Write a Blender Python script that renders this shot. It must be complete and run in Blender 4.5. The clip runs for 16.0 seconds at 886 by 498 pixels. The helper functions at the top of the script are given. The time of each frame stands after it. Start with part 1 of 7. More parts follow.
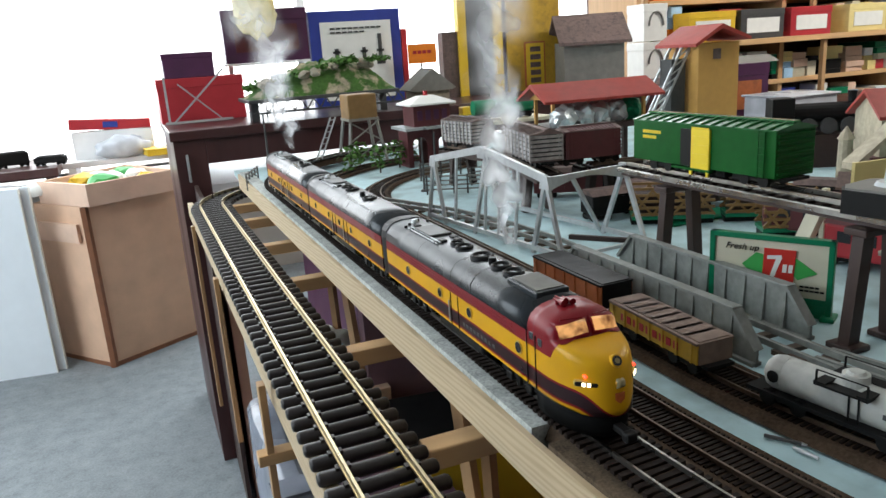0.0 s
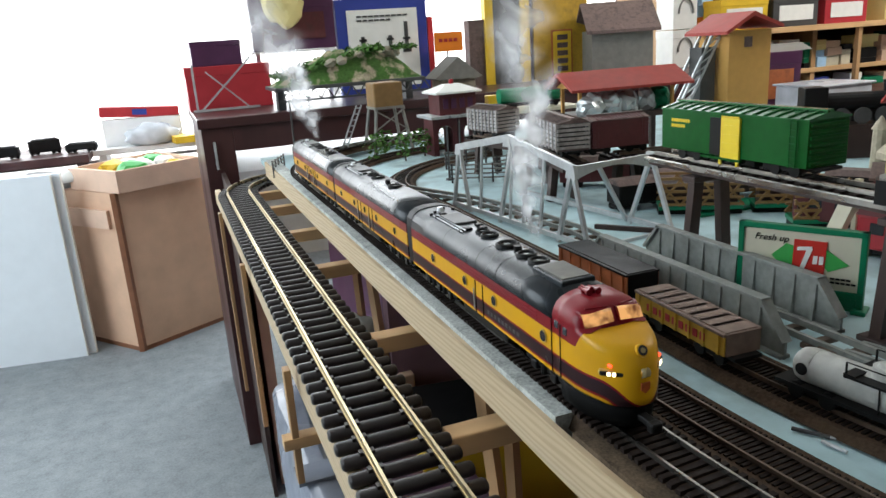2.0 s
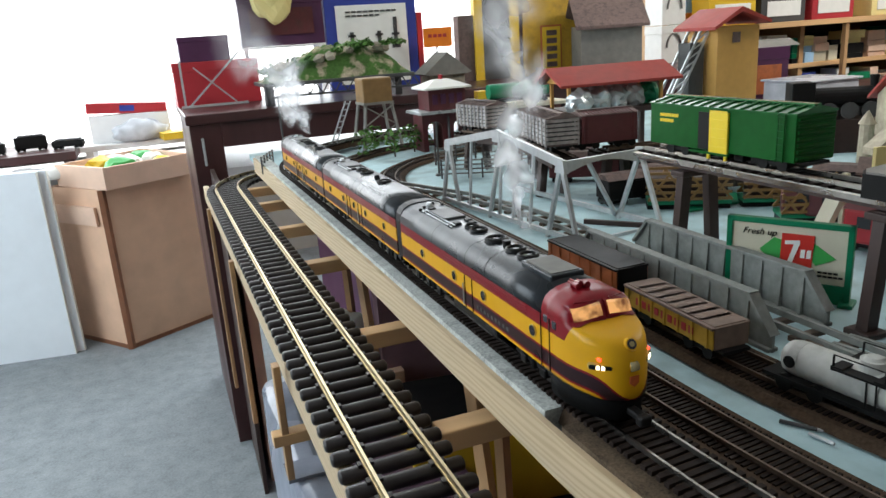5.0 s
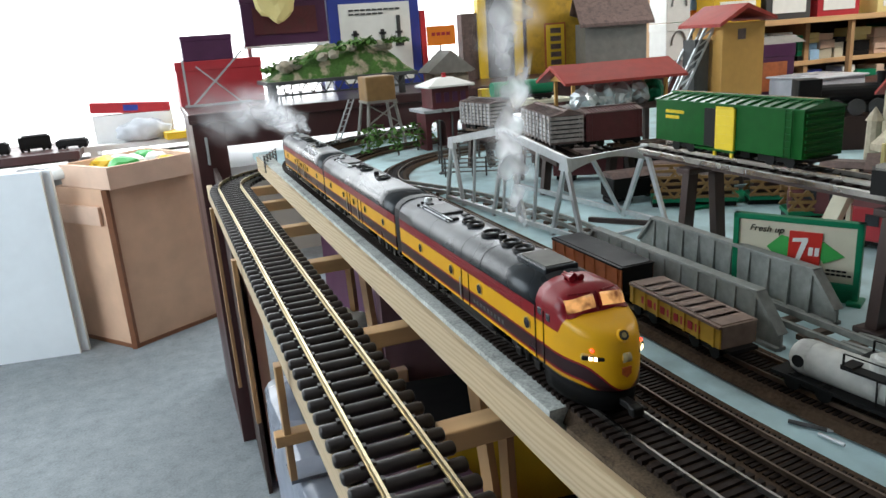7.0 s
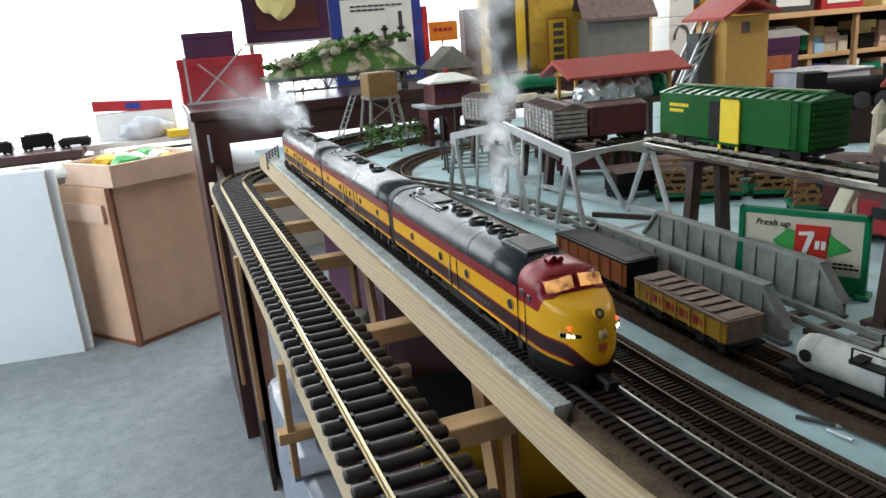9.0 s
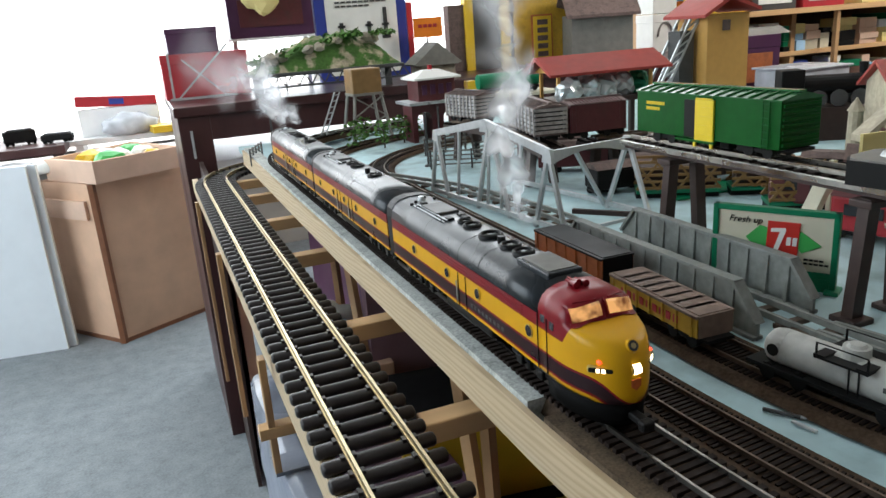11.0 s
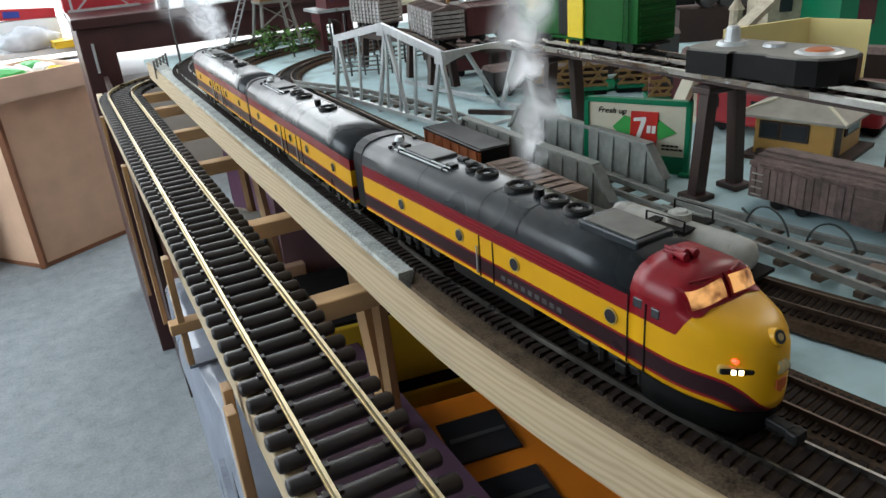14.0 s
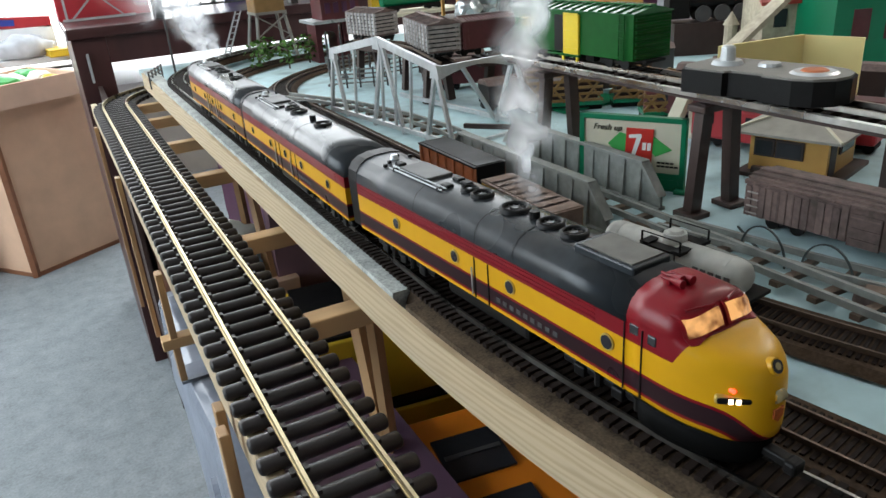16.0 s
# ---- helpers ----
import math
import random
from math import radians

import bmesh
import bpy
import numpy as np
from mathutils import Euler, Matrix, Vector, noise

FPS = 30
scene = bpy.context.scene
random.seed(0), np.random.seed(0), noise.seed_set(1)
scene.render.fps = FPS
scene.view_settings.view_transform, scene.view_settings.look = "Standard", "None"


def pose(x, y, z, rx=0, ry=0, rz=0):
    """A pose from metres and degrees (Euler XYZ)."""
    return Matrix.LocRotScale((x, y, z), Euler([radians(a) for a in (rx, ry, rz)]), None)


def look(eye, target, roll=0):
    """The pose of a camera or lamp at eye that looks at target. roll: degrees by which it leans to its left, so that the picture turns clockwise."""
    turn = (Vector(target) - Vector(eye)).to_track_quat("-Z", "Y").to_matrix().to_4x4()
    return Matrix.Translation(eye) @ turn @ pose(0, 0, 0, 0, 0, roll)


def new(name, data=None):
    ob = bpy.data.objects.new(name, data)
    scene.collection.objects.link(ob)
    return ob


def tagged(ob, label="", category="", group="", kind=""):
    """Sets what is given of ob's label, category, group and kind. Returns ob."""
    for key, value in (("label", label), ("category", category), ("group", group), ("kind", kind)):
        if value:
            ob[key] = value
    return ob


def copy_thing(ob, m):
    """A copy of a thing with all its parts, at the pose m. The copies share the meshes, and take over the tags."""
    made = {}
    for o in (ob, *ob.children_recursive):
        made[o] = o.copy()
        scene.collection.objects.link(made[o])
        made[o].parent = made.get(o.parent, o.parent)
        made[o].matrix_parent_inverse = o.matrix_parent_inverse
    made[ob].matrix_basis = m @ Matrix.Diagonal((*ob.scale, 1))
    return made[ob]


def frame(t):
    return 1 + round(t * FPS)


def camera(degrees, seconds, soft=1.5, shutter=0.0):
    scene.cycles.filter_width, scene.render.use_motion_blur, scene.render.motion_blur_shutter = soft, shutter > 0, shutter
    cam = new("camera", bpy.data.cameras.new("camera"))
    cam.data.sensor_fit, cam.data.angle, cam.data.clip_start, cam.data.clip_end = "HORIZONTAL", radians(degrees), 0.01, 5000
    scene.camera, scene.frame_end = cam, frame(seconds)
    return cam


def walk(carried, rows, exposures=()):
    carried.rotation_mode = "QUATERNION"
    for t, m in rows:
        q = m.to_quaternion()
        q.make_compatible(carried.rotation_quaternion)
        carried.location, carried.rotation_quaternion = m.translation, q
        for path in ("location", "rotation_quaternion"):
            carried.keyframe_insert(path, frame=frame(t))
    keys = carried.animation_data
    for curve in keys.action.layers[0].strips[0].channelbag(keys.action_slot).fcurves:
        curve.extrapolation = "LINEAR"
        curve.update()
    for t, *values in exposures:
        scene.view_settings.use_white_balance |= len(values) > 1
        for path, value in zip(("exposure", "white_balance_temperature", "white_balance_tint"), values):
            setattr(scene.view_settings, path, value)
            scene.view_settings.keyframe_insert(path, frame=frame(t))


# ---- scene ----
cam = camera(62.8, 16.0)
PATH = [
    (0, (0.032, 0.035, 1.081), (0.756, 1.824, 0.556), -3.9),
    (0.5, (0.028, 0.035, 1.081), (0.702, 1.843, 0.554), -4.0),
    (1, (0.027, 0.035, 1.079), (0.671, 1.852, 0.548), -3.9),
    (1.5, (0.028, 0.034, 1.08), (0.675, 1.848, 0.54), -4.0),
    (2, (0.031, 0.035, 1.08), (0.689, 1.842, 0.531), -3.9),
    (2.5, (0.032, 0.036, 1.079), (0.702, 1.836, 0.524), -3.9),
    (3, (0.033, 0.036, 1.079), (0.709, 1.833, 0.519), -3.9),
    (3.5, (0.033, 0.036, 1.079), (0.714, 1.83, 0.518), -3.9),
    (4, (0.032, 0.035, 1.08), (0.717, 1.829, 0.519), -3.9),
    (6.5, (0.033, 0.039, 1.076), (0.704, 1.838, 0.515), -4.0),
    (7, (0.035, 0.041, 1.076), (0.705, 1.839, 0.514), -4.1),
    (7.5, (0.035, 0.043, 1.075), (0.706, 1.841, 0.512), -4.0),
    (8, (0.035, 0.043, 1.074), (0.706, 1.84, 0.508), -4.2),
    (8.5, (0.036, 0.045, 1.073), (0.701, 1.843, 0.503), -4.3),
    (10.8, (0.041, 0.04, 1.079), (0.695, 1.842, 0.509), -5.3),
    (11, (0.042, 0.036, 1.076), (0.732, 1.82, 0.492), -4.3),
    (11.5, (0.044, 0.02, 1.073), (0.763, 1.769, 0.422), -4.5),
    (12, (0.041, 0.012, 1.077), (0.754, 1.763, 0.424), -4.6),
    (12.5, (0.045, 0.001, 1.073), (0.761, 1.748, 0.416), -4.8),
    (13, (0.051, -0.018, 1.067), (0.796, 1.679, 0.315), -4.4),
    (13.5, (0.055, -0.03, 1.065), (0.83, 1.628, 0.257), -4.5),
    (14, (0.059, -0.03, 1.069), (0.86, 1.613, 0.256), -4.8),
    (14.5, (0.06, -0.027, 1.067), (0.869, 1.618, 0.266), -4.9),
    (15, (0.063, -0.025, 1.067), (0.873, 1.62, 0.267), -5.1),
    (15.5, (0.066, -0.026, 1.068), (0.879, 1.616, 0.269), -5.1),
    (16, (0.062, -0.025, 1.075), (0.881, 1.618, 0.282), -4.4),
]
walk(cam, [(t, look(eye, target, roll)) for t, eye, target, roll in PATH], exposures=[(0, 0.07), (8.7, 0.06), (11.5, 0.04), (13, 0.0), (13.7, 0.04), (15, 0.16), (16, 0.2)])

# ---- world and lights ----
world = bpy.data.worlds.new("shop_daylight")
scene.world = world
world.use_nodes = True
wn = world.node_tree.nodes
wsky = wn.new("ShaderNodeTexSky")
wsky.sky_type, wsky.sun_disc = "NISHITA", False
wsky.sun_elevation, wsky.sun_rotation = radians(40), radians(-20)
world.node_tree.links.new(wsky.outputs[0], wn["Background"].inputs[0])
wn["Background"].inputs[1].default_value = 0.12


def area(name, m, sx, sy, watts, color):
    d = bpy.data.lights.new(name, "AREA")
    d.shape, d.size, d.size_y, d.energy, d.color = "RECTANGLE", sx, sy, watts, color
    ob = new(name, d)
    ob.matrix_world = m
    return ob


area("window_daylight", look((0.5, 3.86, 1.75), (0.5, 0, 1.0)), 5.6, 1.7, 82, (0.84, 0.94, 1.0))
area("side_window_daylight", look((-2.42, 1.6, 1.7), (0.0, 2.0, 0.6)), 2.4, 1.4, 74, (0.82, 0.93, 1.0))
# a and b: overhead lamps assumed out of view, no fixtures modelled
area("unseen_ceiling_light_a", look((0.6, 1.0, 2.62), (0.6, 1.0001, 0)), 1.3, 0.3, 1.5, (1.0, 0.96, 0.9))
area("unseen_ceiling_light_b", look((1.6, -0.6, 2.62), (1.6, -0.5999, 0)), 1.3, 0.3, 2.5, (1.0, 0.96, 0.9))
# added fill lamp, tilted to brighten the stock shelf at the far right
area("shelf_fill_light", look((3.2, 0.8, 2.6), (2.8, 2.7, 0.9)), 1.6, 0.3, 50, (1.0, 0.96, 0.9))


# ---- materials ----
def mat(name, color, rough=0.6, metal=0.0, vary=0.12, scale=60.0, bump=0.15, dirt=0.0, grain=None, spec=0.4, shift=0.0):
    """Base colour with two scales of variation, a fine bump, and a little difference from piece to piece."""
    m = bpy.data.materials.new(name)
    m.use_nodes = True
    n, l = m.node_tree.nodes, m.node_tree.links
    b = n["Principled BSDF"]
    tc = n.new("ShaderNodeTexCoord")
    mp = n.new("ShaderNodeMapping")
    l.new(tc.outputs["Object"], mp.inputs[0])
    if grain:
        mp.inputs["Scale"].default_value = grain
    fine = n.new("ShaderNodeTexNoise")
    fine.inputs["Scale"].default_value, fine.inputs["Detail"].default_value = scale, 5
    l.new(mp.outputs[0], fine.inputs[0])
    broad = n.new("ShaderNodeTexNoise")
    broad.inputs["Scale"].default_value, broad.inputs["Detail"].default_value = scale * 0.12, 3
    l.new(mp.outputs[0], broad.inputs[0])
    add = n.new("ShaderNodeMath")
    add.operation = "ADD"
    l.new(fine.outputs[0], add.inputs[0])
    l.new(broad.outputs[0], add.inputs[1])
    last = add.outputs[0]
    if shift:
        oi = n.new("ShaderNodeObjectInfo")
        mu = n.new("ShaderNodeMath")
        mu.operation = "MULTIPLY_ADD"
        mu.inputs[1].default_value = shift
        l.new(oi.outputs["Random"], mu.inputs[0])
        l.new(last, mu.inputs[2])
        last = mu.outputs[0]
    ramp = n.new("ShaderNodeMapRange")
    ramp.inputs[1].default_value, ramp.inputs[2].default_value = 0.6, 1.4 + shift
    ramp.inputs[3].default_value, ramp.inputs[4].default_value = 1 - vary, 1 + vary
    l.new(last, ramp.inputs[0])
    col = n.new("ShaderNodeMix")
    col.data_type, col.blend_type = "RGBA", "MULTIPLY"
    col.inputs[0].default_value = 1
    col.inputs[6].default_value = (*color, 1)
    l.new(ramp.outputs[0], col.inputs[7])
    out = col.outputs[2]
    if dirt:
        dn = n.new("ShaderNodeTexNoise")
        dn.inputs["Scale"].default_value, dn.inputs["Detail"].default_value = scale * 0.3, 8
        l.new(tc.outputs["Object"], dn.inputs[0])
        dr = n.new("ShaderNodeMapRange")
        dr.inputs[1].default_value, dr.inputs[2].default_value, dr.inputs[4].default_value = 0.5, 0.72, dirt
        l.new(dn.outputs[0], dr.inputs[0])
        dm = n.new("ShaderNodeMix")
        dm.data_type = "RGBA"
        l.new(dr.outputs[0], dm.inputs[0])
        l.new(out, dm.inputs[6])
        dm.inputs[7].default_value = (0.045, 0.037, 0.03, 1)
        out = dm.outputs[2]
    l.new(out, b.inputs["Base Color"])
    rr = n.new("ShaderNodeMapRange")
    rr.inputs[1].default_value, rr.inputs[2].default_value = 0.3, 0.7
    rr.inputs[3].default_value, rr.inputs[4].default_value = max(0.05, rough - 0.1), min(1, rough + 0.1)
    l.new(broad.outputs[0], rr.inputs[0])
    l.new(rr.outputs[0], b.inputs["Roughness"])
    b.inputs["Metallic"].default_value = metal
    b.inputs["Specular IOR Level"].default_value = spec
    if bump:
        bp = n.new("ShaderNodeBump")
        bp.inputs["Strength"].default_value, bp.inputs["Distance"].default_value = bump, 0.1 / scale
        l.new(fine.outputs[0], bp.inputs["Height"])
        l.new(bp.outputs[0], b.inputs["Normal"])
    return m


def glow(name, color, power):
    m = bpy.data.materials.new(name)
    m.use_nodes = True
    b = m.node_tree.nodes["Principled BSDF"]
    b.inputs["Base Color"].default_value = (*color, 1)
    b.inputs["Emission Color"].default_value = (*color, 1)
    b.inputs["Emission Strength"].default_value = power
    return m


def bands(name, stops, axis=2, rough=0.35, nose=0.0, vary=0.06, cap=None):
    """Paint in horizontal bands: stops of (height, colour). nose: how far the bands dip towards the front."""
    m = mat(name, (1, 1, 1), rough, 0, vary, 90, 0.05, spec=0.25)
    n, l = m.node_tree.nodes, m.node_tree.links
    col = next(x for x in n if x.bl_idname == "ShaderNodeMix")
    tc = next(x for x in n if x.bl_idname == "ShaderNodeTexCoord")
    sep = n.new("ShaderNodeSeparateXYZ")
    l.new(tc.outputs["Object"], sep.inputs[0])
    v = sep.outputs[axis]
    if nose:
        dip = n.new("ShaderNodeMapRange")
        dip.inputs[1].default_value, dip.inputs[2].default_value, dip.inputs[4].default_value = -0.155, -0.1795, 1
        l.new(sep.outputs[1], dip.inputs[0])
        bow = n.new("ShaderNodeMath")
        bow.operation = "POWER"
        bow.inputs[1].default_value = 3.6
        l.new(dip.outputs[0], bow.inputs[0])
        drop = n.new("ShaderNodeMath")
        drop.operation = "MULTIPLY"
        drop.inputs[1].default_value = nose
        l.new(bow.outputs[0], drop.inputs[0])
        ad = n.new("ShaderNodeMath")
        ad.operation = "ADD"
        l.new(v, ad.inputs[0])
        l.new(drop.outputs[0], ad.inputs[1])
        v = ad.outputs[0]
    sc = n.new("ShaderNodeMath")
    sc.operation = "MULTIPLY"
    sc.inputs[1].default_value = 10
    l.new(v, sc.inputs[0])
    r = n.new("ShaderNodeValToRGB")
    r.color_ramp.interpolation = "CONSTANT"
    e = r.color_ramp.elements
    while len(e) < len(stops):
        e.new(0.5)
    for k, (h, c) in enumerate(stops):
        e[k].position, e[k].color = h * 10, (*c, 1)
    l.new(sc.outputs[0], r.inputs[0])
    l.new(r.outputs[0], col.inputs[6])
    if cap:  # cab colour above a line that falls from the windscreen to the cab doors
        edge = n.new("ShaderNodeMapRange")
        edge.inputs[1].default_value, edge.inputs[2].default_value, edge.inputs[3].default_value, edge.inputs[4].default_value = -0.1440, -0.1505, 0.0437, 0.0552
        l.new(sep.outputs[1], edge.inputs[0])
        over = n.new("ShaderNodeMath")
        over.operation = "GREATER_THAN"
        l.new(sep.outputs[2], over.inputs[0])
        l.new(edge.outputs[0], over.inputs[1])
        mixc = n.new("ShaderNodeMix")
        mixc.data_type = "RGBA"
        l.new(over.outputs[0], mixc.inputs[0])
        l.new(r.outputs[0], mixc.inputs[6])
        mixc.inputs[7].default_value = (*cap, 1)
        l.new(mixc.outputs[2], col.inputs[6])
    return m


def grainy(name, light, dark):
    """Sawn pine with flowing growth rings along the board."""
    m = mat(name, light, 0.6, 0, 0.12, 160, 0.12, 0.0, (1, 0.05, 1))
    n, l = m.node_tree.nodes, m.node_tree.links
    col = next(x for x in n if x.bl_idname == "ShaderNodeMix")
    tc = next(x for x in n if x.bl_idname == "ShaderNodeTexCoord")
    mp = n.new("ShaderNodeMapping")
    mp.inputs["Scale"].default_value = (1.0, 0.10, 1.0)
    mp.inputs["Rotation"].default_value = (0.5, 0.0, 0.05)
    l.new(tc.outputs["Object"], mp.inputs[0])
    w = n.new("ShaderNodeTexWave")
    w.bands_direction = "Z"
    w.inputs["Scale"].default_value, w.inputs["Distortion"].default_value, w.inputs["Detail"].default_value, w.inputs["Detail Scale"].default_value = 70, 8.0, 3.0, 0.9
    l.new(mp.outputs[0], w.inputs[0])
    r = n.new("ShaderNodeValToRGB")
    r.color_ramp.elements[0].color, r.color_ramp.elements[1].color = (*light, 1), (*dark, 1)
    r.color_ramp.elements[0].position, r.color_ramp.elements[1].position = 0.25, 1.0
    l.new(w.outputs[0], r.inputs[0])
    l.new(r.outputs[0], col.inputs[6])
    return m


def cab_glow():
    """A lit cab seen through its windscreen: orange walls and dark fittings."""
    m = glow("cab_lamp_glow", (1.0, 0.5, 0.17), 0.8)
    n, l = m.node_tree.nodes, m.node_tree.links
    tc, ns, r = n.new("ShaderNodeTexCoord"), n.new("ShaderNodeTexNoise"), n.new("ShaderNodeValToRGB")
    ns.inputs["Scale"].default_value, ns.inputs["Detail"].default_value = 120, 2
    l.new(tc.outputs["Object"], ns.inputs[0])
    e = r.color_ramp.elements
    e[0].position, e[0].color = 0.36, (0.16, 0.05, 0.015, 1)
    e[1].position, e[1].color = 0.60, (1.0, 0.50, 0.17, 1)
    l.new(ns.outputs[0], r.inputs[0])
    b = n["Principled BSDF"]
    l.new(r.outputs[0], b.inputs["Emission Color"])
    b.inputs["Base Color"].default_value = (0.05, 0.03, 0.02, 1)
    b.inputs["Roughness"].default_value = 0.15
    return m


